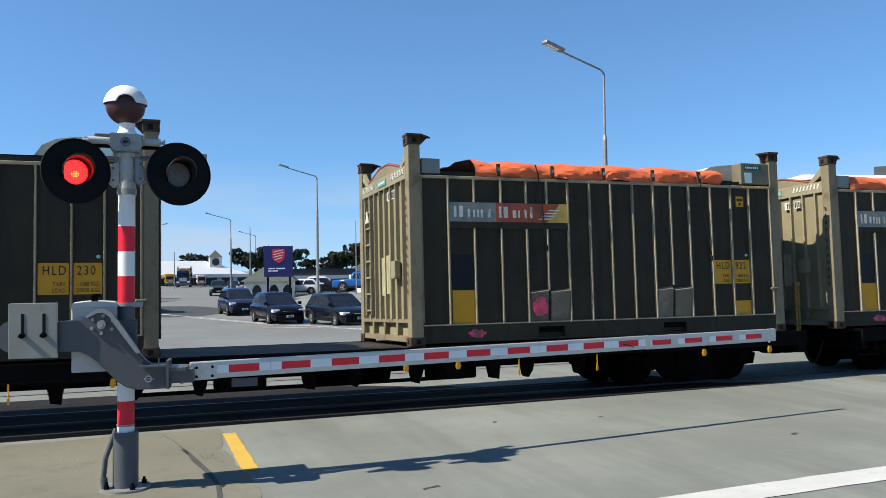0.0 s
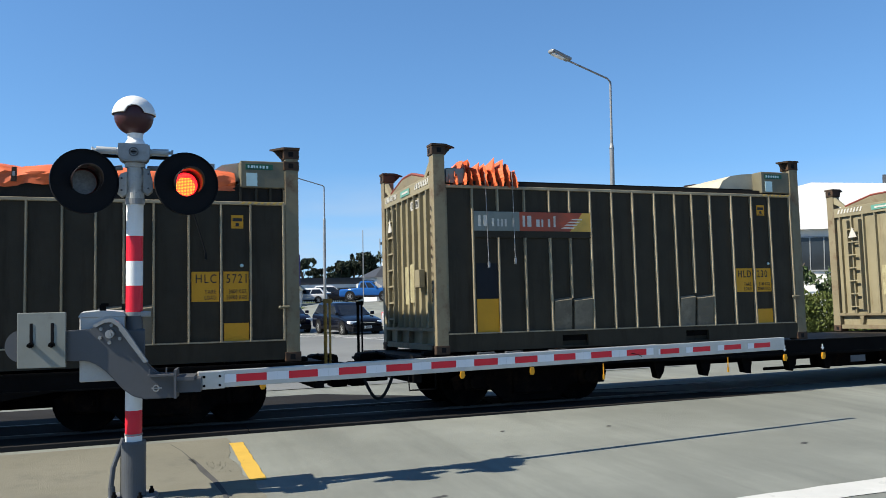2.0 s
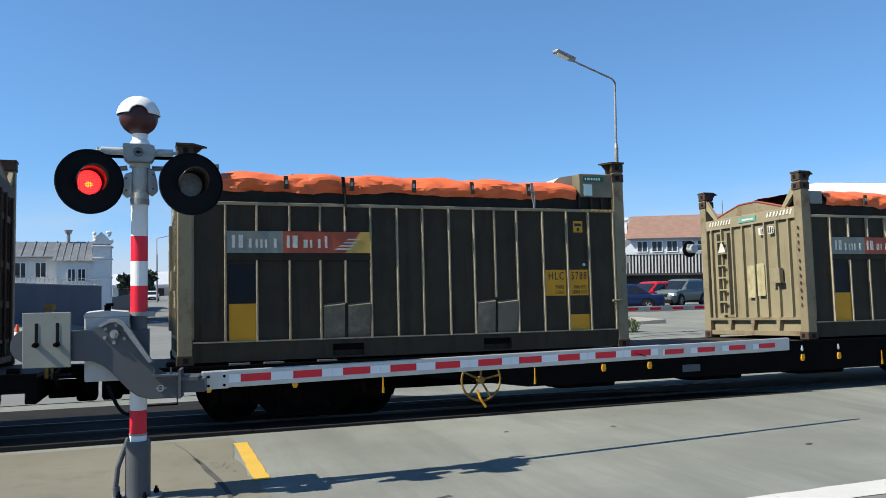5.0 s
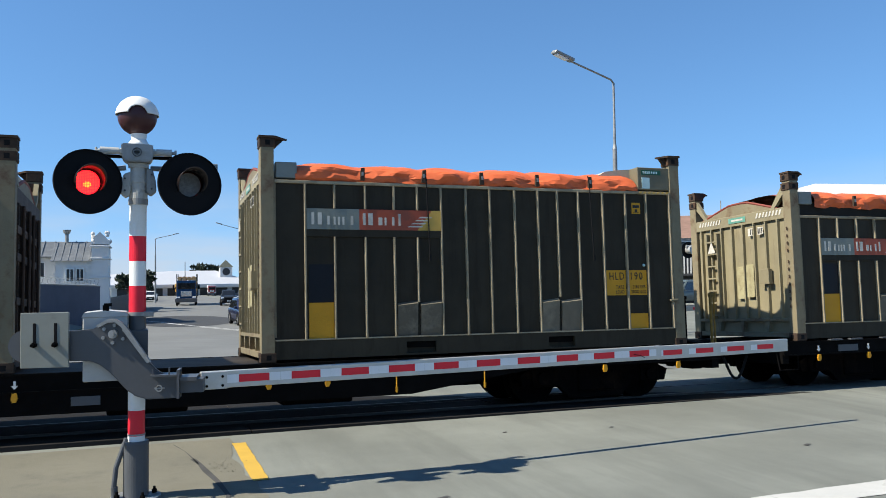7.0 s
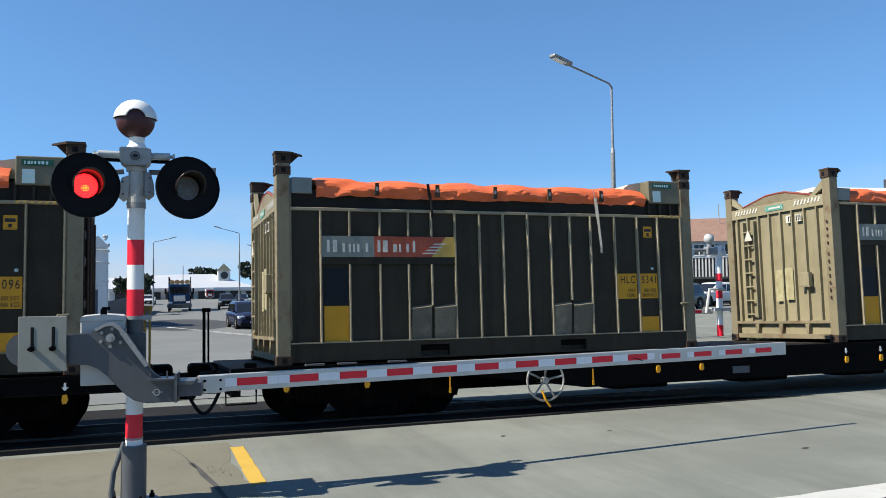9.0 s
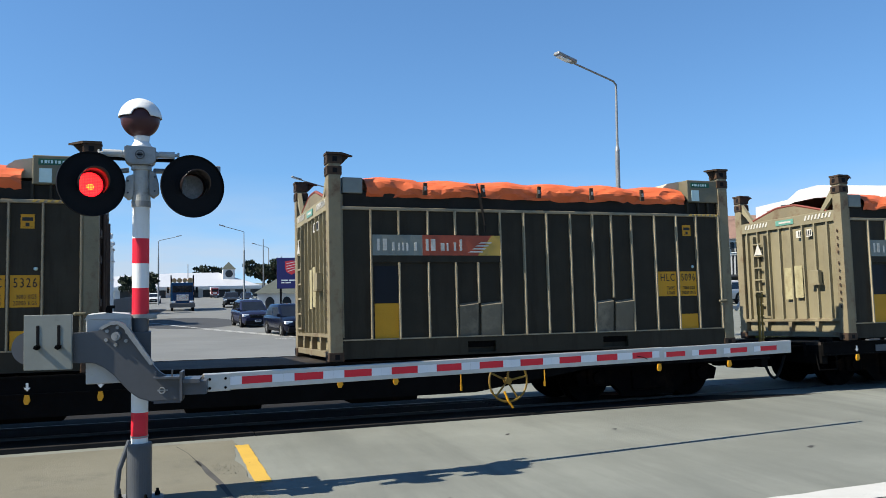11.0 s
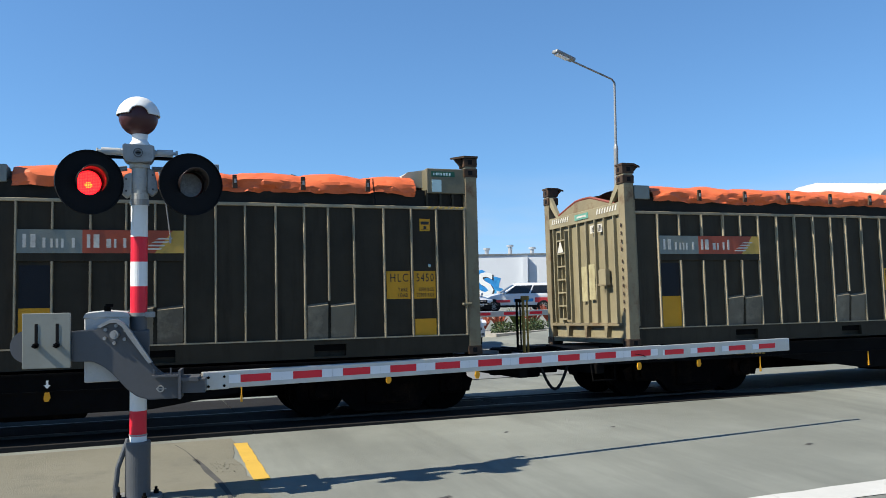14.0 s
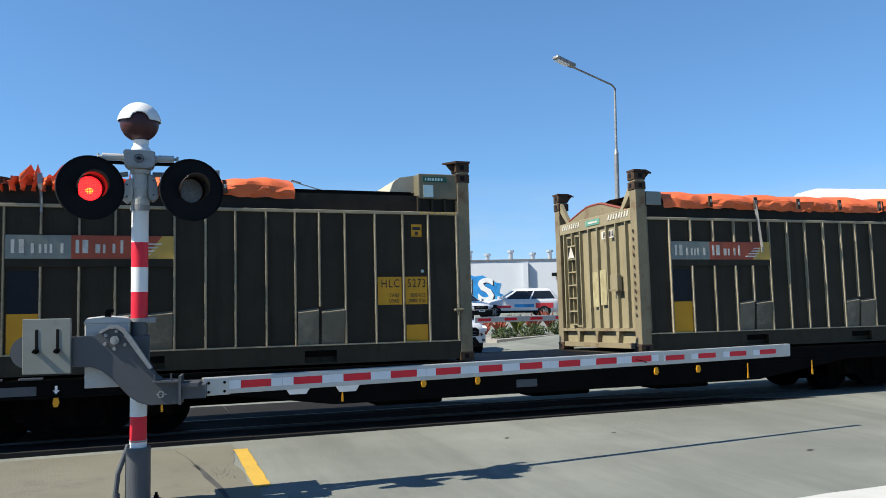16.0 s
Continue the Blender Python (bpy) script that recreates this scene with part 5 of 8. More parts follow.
        rod(bm, (x + s * 0.16, 10.3, -0.56), (x + s * 0.16, 11.3, -0.5), 0.02, n=8)
        rod(bm, (x + s * 0.16, 10.3, -0.56), (x + s * 0.2, 10.25, -0.72), 0.02, n=8)
        part("end_platform", bm, BOGIE, g, "dark end platform with coupling lever")
        for u in (0.25, 0.75, 1.1):
            bm = bmesh.new()
            box(bm, (x - s * u - 0.07, 10.2, -0.535), (x - s * u + 0.07, 10.36, -0.47), 0.02)
            part("twistlock", bm, DARKSTEEL, g)
        if s > 0:
            continue
        bm = bmesh.new()
        pts = [Vector((x + s * (0.02 + 0.46 * u), 10.9, -0.75 - 0.36 * math.sin(math.pi * min(1, u * 1.0)))) for u in [k / 10 for k in range(11)]]
        tube(bm, pts, 0.022, 8)
        part("brake_hose", bm, RUBBER, g)
        bm = bmesh.new()
        tube(bm, [Vector((x + s * 0.05, 10.2, -0.7)), Vector((x + s * 0.05, 10.14, -0.95)), Vector((x - s * 0.3, 10.14, -0.95)), Vector((x - s * 0.3, 10.14, -0.72))], 0.012, 6)
        part("step", bm, DARKSTEEL, g)
    for x, y, material in ((8.02, 10.35, DIRTYYEL), (-8.1, 12.35, DARKSTEEL)):
        bm = bmesh.new()
        rod(bm, (x, y, -0.6), (x, y, 0.22), 0.022, n=8)
        rod(bm, (x + 0.06, y, -0.6), (x + 0.06, y, 0.22), 0.014, n=8)
        box(bm, (x - 0.03, y - 0.02, 0.18), (x + 0.09, y + 0.02, 0.24), 0.01)
        part("end_stanchion", bm, material, g)
    for x in (-7.3, -6.3, -2.05, -1.31, 1.41, 2.12, 6.0, 7.2):
        bm = bmesh.new()
        slab(bm, [(x - 0.022, -0.73), (x + 0.022, -0.73), (x + 0.034, -0.79), (x + 0.014, -0.83), (x - 0.02, -0.83), (x - 0.034, -0.79)], 10.055, 10.085)
        part("twistlock_lever", bm, YELLOW, g)
        bm = bmesh.new()
        slab(bm, [(x - 0.012, -0.6), (x + 0.012, -0.6), (x + 0.012, -0.65), (x + 0.035, -0.65), (x, -0.69), (x - 0.035, -0.65), (x - 0.012, -0.65)], 10.07, 10.076)
        part("arrow_mark", bm, WHITE, g)
    for x in (-5.2, -3.1, 3.0, 4.2):
        bm = bmesh.new()
        rod(bm, (x, 10.08, -0.73), (x, 10.08, -0.9), 0.008, n=6)
        box(bm, (x - 0.012, 10.07, -0.95), (x + 0.012, 10.09, -0.88))
        part("chain_tail", bm, YELLOW, g)
    boxpart("plate", (-6.9, 10.082, -0.7), (-6.5, 10.09, -0.6), GREYPAINT, g)
    for x in (-6.95, -6.55, -5.9):
        boxpart("lashing_eye", (x - 0.12, 10.05, -0.53), (x + 0.12, 10.12, -0.505), GREYPAINT, g, 0.006)
    # bogies, their grime deepened to the black of shade
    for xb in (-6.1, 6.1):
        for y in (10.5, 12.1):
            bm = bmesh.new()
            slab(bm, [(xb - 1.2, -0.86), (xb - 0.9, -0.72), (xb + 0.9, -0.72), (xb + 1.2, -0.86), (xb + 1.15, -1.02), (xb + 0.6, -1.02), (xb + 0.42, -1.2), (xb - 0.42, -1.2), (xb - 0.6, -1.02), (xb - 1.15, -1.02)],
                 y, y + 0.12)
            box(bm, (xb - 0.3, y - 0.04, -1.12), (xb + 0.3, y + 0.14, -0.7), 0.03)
            part("bogie_frame", bm, BOGIE, g, "grimy cast bogie side frame, blackened as in shade")
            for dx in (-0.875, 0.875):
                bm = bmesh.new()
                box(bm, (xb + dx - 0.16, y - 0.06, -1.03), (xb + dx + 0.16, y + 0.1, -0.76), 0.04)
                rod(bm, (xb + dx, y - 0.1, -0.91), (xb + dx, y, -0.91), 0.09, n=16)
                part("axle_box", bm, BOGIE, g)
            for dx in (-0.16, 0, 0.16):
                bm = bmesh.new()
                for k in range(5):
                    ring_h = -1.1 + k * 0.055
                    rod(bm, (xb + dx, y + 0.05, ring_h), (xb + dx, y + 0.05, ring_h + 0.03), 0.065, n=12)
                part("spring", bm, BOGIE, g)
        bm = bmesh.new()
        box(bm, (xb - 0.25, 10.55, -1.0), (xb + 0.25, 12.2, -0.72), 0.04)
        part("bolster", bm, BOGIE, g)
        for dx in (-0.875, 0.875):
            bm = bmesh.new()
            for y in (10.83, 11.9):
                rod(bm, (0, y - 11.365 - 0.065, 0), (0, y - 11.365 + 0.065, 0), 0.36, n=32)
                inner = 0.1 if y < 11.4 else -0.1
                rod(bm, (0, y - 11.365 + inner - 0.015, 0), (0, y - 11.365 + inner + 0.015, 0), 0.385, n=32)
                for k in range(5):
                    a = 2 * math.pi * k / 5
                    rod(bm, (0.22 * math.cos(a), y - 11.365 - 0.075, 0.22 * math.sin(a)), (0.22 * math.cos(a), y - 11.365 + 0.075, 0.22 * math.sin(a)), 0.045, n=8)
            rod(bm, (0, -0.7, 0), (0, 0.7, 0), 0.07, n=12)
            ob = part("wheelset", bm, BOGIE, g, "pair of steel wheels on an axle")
            ob.location = (xb + dx, 11.365, -0.91)
    return g


CONTAINERS, WAGONS, WHEELS = build_train()

# ---- beyond the crossing: vehicles ----
def loft(bm, sections, cap=True):
    rows = [[bm.verts.new(p) for p in s] for s in sections]
    n = len(rows[0])
    for a, b in zip(rows, rows[1:]):
        for i in range(n):
            j = (i + 1) % n
            bm.faces.new((a[i], a[j], b[j], b[i]))
    if cap:
        bm.faces.new(rows[0][::-1])
        bm.faces.new(rows[-1])
    bmesh.ops.recalc_face_normals(bm, faces=bm.faces)


def wheel_meshes(r):
    bm = bmesh.new()
    ring(bm, r * 0.62, r, -0.11, 0.11, 28)
    bmesh.ops.bevel(bm, geom=[e for e in bm.edges if e.is_manifold and abs(e.verts[0].co.y) > 0.1 and abs(math.hypot(e.verts[0].co.x, e.verts[0].co.z) - r) < 0.01 and abs(e.verts[0].co.y - e.verts[1].co.y) < 0.01],
                    offset=0.025, segments=1, affect="EDGES")
    tyre = mesh_of("tyre", bm, RUBBER)
    bm = bmesh.new()
    ring(bm, r * 0.54, r * 0.63, -0.1, 0.1, 24)
    for k in range(6):
        a = math.pi * k / 3
        box(bm, (0, -0.1, -0.03), (r * 0.56, -0.07, 0.03), m=Matrix.Rotation(a, 4, "Y"))
    rod(bm, (0, -0.105, 0), (0, 0.09, 0), r * 0.16, n=12)
    rod(bm, (0, 0.0, 0), (0, 0.04, 0), r * 0.55, n=20)
    rim = mesh_of("rim", bm, GALV)
    return tyre, rim


def soft(ob, angle=34):
    for f in ob.data.polygons:
        f.use_smooth = True
    ob.data.set_sharp_from_angle(angle=radians(angle))
    return ob


def rounded(x0, x1, half, z, r=0.12, bow=0.05):
    """Plan outline of a cab at one height: rounded corners, nose bowed forward."""
    pts = []
    for cx, cy, a0 in ((x1 - r, half - r, 0), (x0 + r, half - r, 90), (x0 + r, r - half, 180), (x1 - r, r - half, 270)):
        for k in range(4):
            a = radians(a0 + 30 * k)
            x, y = cx + r * math.cos(a), cy + r * math.sin(a)
            pts.append((x + (bow * (1 - (y / half) ** 2) if cx > 0 else 0), y, z))
    return pts


def glass_pane(parent, name, pts):
    """A thin pane of tinted glass, a little proud of the panel behind it."""
    bm = bmesh.new()
    v = [bm.verts.new(p) for p in pts]
    across = abs(pts[0][1] - pts[1][1]) > 0.3
    o = [bm.verts.new(Vector(p) + Vector((-0.02 if across else 0, -0.02 if p[1] > 0 else 0.02, -0.015))) for p in pts]
    bm.faces.new(v)
    bm.faces.new(o[::-1])
    for i in range(len(v)):
        j = (i + 1) % len(v)
        bm.faces.new((v[j], v[i], o[i], o[j]))
    bmesh.ops.recalc_face_normals(bm, faces=bm.faces)
    part(name, bm, GLASSCAR, parent, "tinted glass")


SHAPES = {  # belt height, hood height, tail height, roof from, roof to, screen foot, rear foot, as shares of height and length
    "suv": (0.60, 0.58, 0.60, 0.02, -0.40, 0.24, -0.48),
    "hatch": (0.60, 0.56, 0.60, 0.04, -0.36, 0.26, -0.47),
    "estate": (0.61, 0.54, 0.61, 0.03, -0.40, 0.22, -0.48),
    "saloon": (0.62, 0.56, 0.60, 0.02, -0.20, 0.22, -0.36),
    "ute": (0.63, 0.62, 0.58, 0.05, -0.14, 0.20, -0.17),
}


def build_car(name, label, m, col, size, shape, canopy=False, group="waiting cars"):
    L, W, Ht = size
    belt, hood, tail, roof0, roof1, foot0, foot1 = SHAPES[shape]
    g = thing(name, label, "car" if shape != "ute" else "pickup", group, m)
    skin = carpaint(name + "_paint", col) if name + "_paint" not in bpy.data.materials else bpy.data.materials[name + "_paint"]
    z0 = 0.24 if shape != "ute" else 0.36
    w = W / 2

    h, b, t = hood * Ht, belt * Ht, tail * Ht

    def section(x, k, top, low=z0, crown=0.02):
        side = [(0.88, low), (0.98, low + 0.09), (1.0, low + 0.26), (1.0, top - 0.15), (0.985, top - 0.06), (0.95, top - 0.015), (0.78, top + 0.01), (0.4, top + 0.01 + crown)]
        return [(x, -u * w * k, z) for u, z in side] + [(x, u * w * k, z) for u, z in side[::-1]]
    bm = bmesh.new()
    loft(bm, [section(-L / 2, 0.84, t - 0.16, z0 + 0.12), section(-L / 2 + 0.06, 0.93, t - 0.05), section(-L / 2 + 0.15, 0.98, t), section(max(L * foot1 + 0.1, -L / 2 + 0.3), 1, b), section(0, 1, b),
              section(L * foot0 - 0.05, 1, b, crown=0.03), section(L * foot0 + 0.22, 1, (b + h) / 2 + 0.02, crown=0.05), section(L * 0.37, 0.99, h * 0.99, crown=0.05), section(L * 0.43, 0.96, h * 0.93, crown=0.04),
              section(L * 0.475, 0.88, h * 0.84, crown=0.03), section(L * 0.498, 0.77, h * 0.72, z0 + 0.06)])
    soft(part("body", bm, skin, g), 42)
    rw, bw = w * 0.76, w * 0.93

    def edge(f):
        """Front, rear and half width of the cab at a share of its height."""
        return L * (foot0 + (roof0 - foot0) * f), L * (foot1 + (roof1 - foot1) * f), bw + (rw - bw) * f, b - 0.02 + (Ht - 0.06 - b) * f
    rows = []
    for f in (0, 0.45, 1):
        x1, x0, half, z = edge(f)
        rows.append(rounded(x0, x1, half, z, 0.12))
    x1, x0, half, z = edge(1)
    bm = bmesh.new()
    loft(bm, rows + [rounded(x0 + 0.1, x1 - 0.12, half - 0.08, Ht - 0.02, 0.18), rounded(x0 + 0.3, x1 - 0.32, half * 0.55, Ht, 0.2)])
    cab = soft(part("cab", bm, skin, g), 46)
    (xa, _, ha, za), (xb, _, hb, zb) = edge(0.1), edge(0.93)
    glass_pane(cab, "windscreen", [(xa + 0.035, -ha * 0.86, za), (xa + 0.065, 0, za), (xa + 0.035, ha * 0.86, za), (xb + 0.035, hb * 0.86, zb), (xb + 0.065, 0, zb), (xb + 0.035, -hb * 0.86, zb)])
    for s in (-1, 1):
        (fa, ra, ha, za), (fb, rb, hb, zb) = edge(0.1), edge(0.88)
        ma, mb = (fa + ra) / 2 + 0.02, (fb + rb) / 2
        glass_pane(cab, "side_window", [(fa - 0.2, s * (ha + 0.006), za), (ma + 0.05, s * (ha + 0.006), za), (mb + 0.04, s * (hb + 0.008), zb), (fb - 0.1, s * (hb + 0.008), zb)])
        glass_pane(cab, "side_window", [(ma - 0.05, s * (ha + 0.006), za), (ra + 0.2, s * (ha + 0.006), za + 0.02), (rb + 0.16, s * (hb + 0.008), zb), (mb - 0.04, s * (hb + 0.008), zb)])
        bm = bmesh.new()
        box(bm, (L * foot0 - 0.2, s * (w + 0.02) - 0.09, b + 0.02), (L * foot0 - 0.05, s * (w + 0.02) + 0.09, b + 0.17), 0.03)
        part("mirror", bm, skin, g)
        bm = bmesh.new()
        box(bm, (L * 0.405, s * w * 0.76 - 0.19, h * 0.70), (L * 0.486, s * w * 0.76 + 0.19, h * 0.87), 0.03)
        part("headlight", bm, HEADLIGHT, g, "clear headlight")
        bm = bmesh.new()
        box(bm, (L * 0.46, s * w * 0.66 - 0.1, z0 + 0.14), (L * 0.492, s * w * 0.66 + 0.1, z0 + 0.22), 0.01)
        part("fog_lamp", bm, HEADLIGHT, g)
        bm = bmesh.new()
        box(bm, (-L * 0.49, s * w * 0.75 - 0.12, t * 0.7), (-L * 0.465, s * w * 0.75 + 0.12, t * 0.92), 0.02)
        part("tail_lamp", bm, SIGNRED, g)
        bm = bmesh.new()
        box(bm, (-L * 0.28, s * (w + 0.005) - 0.02, z0), (L * 0.28, s * (w + 0.005) + 0.02, z0 + 0.12), 0.01)
        part("side_skirt", bm, BLACK, g)
    bm = bmesh.new()
    deep = shape == "ute"
    box(bm, (L * 0.45, -w * (0.6 if deep else 0.52), h * (0.5 if deep else 0.62)), (L * 0.5, w * (0.6 if deep else 0.52), h * (0.86 if deep else 0.84)), 0.02)
    grille = part("grille", bm, BLACK, g, "black grille")
    boxpart("grille_bar", (L * 0.495, -w * 0.42, h * 0.75), (L * 0.502, w * 0.42, h * 0.78), CHROME if shape != "ute" else BLACK, grille)
    bm = bmesh.new()
    box(bm, (L * 0.455, -w * 0.84, z0 - 0.02), (L * 0.505, w * 0.84, z0 + 0.22), 0.03)
    part("bumper", bm, BLACK, g)
    boxpart("number_plate", (L * 0.506, -0.19, z0 + 0.14), (L * 0.51, 0.19, z0 + 0.26), WHITE, g)
    boxpart("plate_mark", (L * 0.5105, -0.14, z0 + 0.175), (L * 0.512, 0.14, z0 + 0.225), INK, g)
    r = {"suv": 0.36, "ute": 0.4}.get(shape, 0.32)
    tyre, rim = wheel_meshes(r)
    for x in (L * 0.305, -L * 0.295):
        for s in (-1, 1):
            bm = bmesh.new()
            rod(bm, (x, s * (w - 0.14), r + 0.03), (x, s * (w + 0.004), r + 0.03), r * 1.17, n=28)
            part("wheel_arch", bm, BLACK, g)
            wheel = new("wheel", tyre)
            wheel.parent = g
            wheel.matrix_basis = pose(x, s * (w - 0.09), r, 0, 0, 0 if s < 0 else 180)
            same("rim", rim, wheel)
    if shape == "ute":
        bm = bmesh.new()
        for s in (-1, 1):
            box(bm, (-L * 0.2, s * (w + 0.06) - 0.06, 0.32), (L * 0.2, s * (w + 0.06) + 0.06, 0.37), 0.01)
        part("side_step", bm, BLACK, g)
        bm = bmesh.new()
        box(bm, (-L / 2 + 0.12, -w * 0.8, t - 0.02), (-L * 0.18, w * 0.8, t + 0.05), 0.02)
        part("tray_cover", bm, BLACK if not canopy else skin, g)
        if canopy:
            bm = bmesh.new()
            box(bm, (-L / 2 + 0.1, -w * 0.88, t), (-L * 0.16, w * 0.88, Ht - 0.06), 0.08)
            part("canopy", bm, skin, g)
        bm = bmesh.new()
        for s in (-1, 1):
            rod(bm, (L * roof1, s * rw * 0.85, Ht + 0.02), (L * roof0, s * rw * 0.85, Ht + 0.02), 0.02, n=8)
        part("roof_rail", bm, BLACK, g)
    return g


def build_pickup(name, label, m, col):
    """A modern double-cab pickup, nose along x."""
    g = thing(name, label, "pickup", "waiting cars", m)
    skin = carpaint(name + "_paint", col)
    half, L = 0.92, 5.3

    def cut(x, k, low, shoulder, top, crown=0.03):
        side = [(0.9, low), (0.985, low + 0.1), (1.0, low + 0.3), (1.0, shoulder - 0.16), (0.985, shoulder - 0.06), (0.95, shoulder), (0.8, top), (0.45, top + crown * 0.8)]
        return [(x, -u * half * k, z) for u, z in side] + [(x, u * half * k, z) for u, z in side[::-1]]
    bm = bmesh.new()
    loft(bm, [cut(-2.64, 0.94, 0.62, 1.04, 1.06), cut(-2.58, 0.98, 0.5, 1.1, 1.12), cut(-2.0, 1.0, 0.46, 1.12, 1.14), cut(-1.0, 1.0, 0.42, 1.12, 1.14), cut(0.2, 1.0, 0.42, 1.12, 1.14), cut(1.05, 1.0, 0.44, 1.11, 1.16),
              cut(1.35, 1.0, 0.46, 1.1, 1.16, 0.05), cut(1.8, 1.0, 0.5, 1.07, 1.13, 0.05), cut(2.2, 0.985, 0.52, 1.02, 1.08, 0.05), cut(2.4, 0.96, 0.5, 0.96, 1.03, 0.05), cut(2.53, 0.9, 0.48, 0.9, 0.97, 0.04), cut(2.6, 0.8, 0.46, 0.84, 0.9, 0.03)])
    soft(part("body", bm, skin, g, "glossy white bodywork"), 40)
    bm = bmesh.new()
    loft(bm, [rounded(-1.05, 1.22, 0.87, 1.1), rounded(-0.98, 0.92, 0.83, 1.35), rounded(-0.86, 0.55, 0.75, 1.62, 0.12), rounded(-0.78, 0.34, 0.69, 1.75, 0.14), rounded(-0.68, 0.2, 0.6, 1.81, 0.2), rounded(-0.5, 0.0, 0.4, 1.83, 0.2)])
    cab = soft(part("cab", bm, skin, g), 46)

    glass_pane(cab, "windscreen", [(1.2, -0.78, 1.15), (1.285, 0, 1.15), (1.2, 0.78, 1.15), (0.53, 0.63, 1.69), (0.57, 0, 1.69), (0.53, -0.63, 1.69)])
    for sd in (-1, 1):
        glass_pane(cab, "side_window", [(0.98, sd * 0.873, 1.16), (0.06, sd * 0.874, 1.16), (0.03, sd * 0.738, 1.68), (0.36, sd * 0.736, 1.68), (0.7, sd * 0.81, 1.42)])
        glass_pane(cab, "side_window", [(-0.04, sd * 0.874, 1.16), (-0.84, sd * 0.872, 1.18), (-0.7, sd * 0.738, 1.67), (-0.07, sd * 0.738, 1.68)])
        bm = bmesh.new()
        slab(bm, [(2.02, 0.86), (2.5, 0.8), (2.55, 0.9), (2.45, 0.965), (2.1, 0.99), (1.98, 0.95)], min(sd * 0.6, sd * 0.905), max(sd * 0.6, sd * 0.905))
        part("headlight", bm, HEADLIGHT, g, "clear swept-back headlight")
        bm = bmesh.new()
        box(bm, (0.82, sd * 1.0 - 0.11, 1.13), (1.0, sd * 1.0 + 0.11, 1.32), 0.05)
        part("mirror", bm, BLACK, g, "black door mirror")
        bm = bmesh.new()
        box(bm, (-1.1, sd * 0.97 - 0.08, 0.36), (1.15, sd * 0.97 + 0.08, 0.41), 0.015)
        part("side_step", bm, BLACK, g)
        bm = bmesh.new()
        tube(bm, [Vector(p) for p in ((-0.66, sd * 0.6, 1.8), (-0.55, sd * 0.6, 1.86), (0.05, sd * 0.6, 1.86), (0.16, sd * 0.6, 1.8))], 0.02, 8)
        part("roof_rail", bm, BLACK, g)
        for x in (1.02, 0.0, -0.98):
            boxpart("door_gap", (x - 0.006, sd * 0.9215 - 0.002, 0.5), (x + 0.006, sd * 0.9215 + 0.002, 1.06), BLACK, g)
        for x in (0.14, -0.86):
            boxpart("door_handle", (x, sd * 0.935 - 0.015, 0.965), (x + 0.17, sd * 0.935 + 0.015, 0.995), skin, g, 0.006)
        for x0, x1 in ((-0.55, -0.5), (-0.42, 0.32)):
            boxpart("text_bar", (x0, sd * 0.9225 - 0.002, 0.6), (x1, sd * 0.9225 + 0.002, 0.655), GREYPAINT, g)
        boxpart("wing_vent", (1.28, sd * 0.9215 - 0.004, 0.9), (1.42, sd * 0.9215 + 0.004, 0.98), BLACK, g)
        bm = bmesh.new()
        box(bm, (-2.66, sd * 0.82 - 0.07, 0.8), (-2.5, sd * 0.82 + 0.09, 1.08), 0.02)
        part("tail_lamp", bm, SIGNRED, g)
    bm = bmesh.new()
    outline = [(-0.42, 0.6), (0.42, 0.6), (0.58, 0.68), (0.6, 0.86), (0.5, 0.935), (-0.5, 0.935), (-0.6, 0.86), (-0.58, 0.68)]
    slab_yz(bm, outline, 2.45, 2.635)
    grille = part("grille", bm, BLACK, g, "large black grille")
    for z in (0.7, 0.8):
        boxpart("grille_bar", (2.635, -0.5, z), (2.648, 0.5, z + 0.03), GREYPAINT, grille)
    boxpart("badge", (2.648, -0.12, 0.74), (2.655, 0.12, 0.78), CASEGREY, grille)
    bm = bmesh.new()
    loft(bm, [[(2.3, y, z) for y, z in ((-0.92, 0.46), (0.92, 0.46), (0.92, 0.72), (-0.92, 0.72))], [(2.52, y, z) for y, z in ((-0.86, 0.45), (0.86, 0.45), (0.86, 0.7), (-0.86, 0.7))],
              [(2.65, y, z) for y, z in ((-0.66, 0.46), (0.66, 0.46), (0.66, 0.66), (-0.66, 0.66))]])
    bumper = soft(part("bumper", bm, skin, g, "white bumper with black centre"), 20)
    bm = bmesh.new()
    slab_yz(bm, [(-0.62, 0.42), (0.62, 0.42), (0.46, 0.64), (-0.46, 0.64)], 2.55, 2.662)
    part("bumper_insert", bm, BLACK, bumper)
    for sd in (-1, 1):
        bm = bmesh.new()
        box(bm, (2.5, sd * 0.74 - 0.06, 0.5), (2.635, sd * 0.74 + 0.06, 0.58), 0.02)
        part("fog_lamp", bm, GREYPAINT, bumper)
    bm = bmesh.new()
    box(bm, (2.5, -0.7, 0.36), (2.64, 0.7, 0.43), 0.02)
    part("skid_plate", bm, BLACK, bumper)
    boxpart("number_plate", (2.668, -0.18, 0.52), (2.676, 0.18, 0.63), WHITE, g)
    boxpart("plate_mark", (2.677, -0.13, 0.55), (2.679, 0.13, 0.6), INK, g)
    tyre, rim = wheel_meshes(0.39)
    for x in (1.68, -1.54):
        for sd in (-1, 1):
            bm = bmesh.new()
            rod(bm, (x, sd * 0.76, 0.43), (x, sd * 0.926, 0.43), 0.47, n=36)
            part("wheel_arch", bm, BLACK, g)
            wheel = new("wheel", tyre)
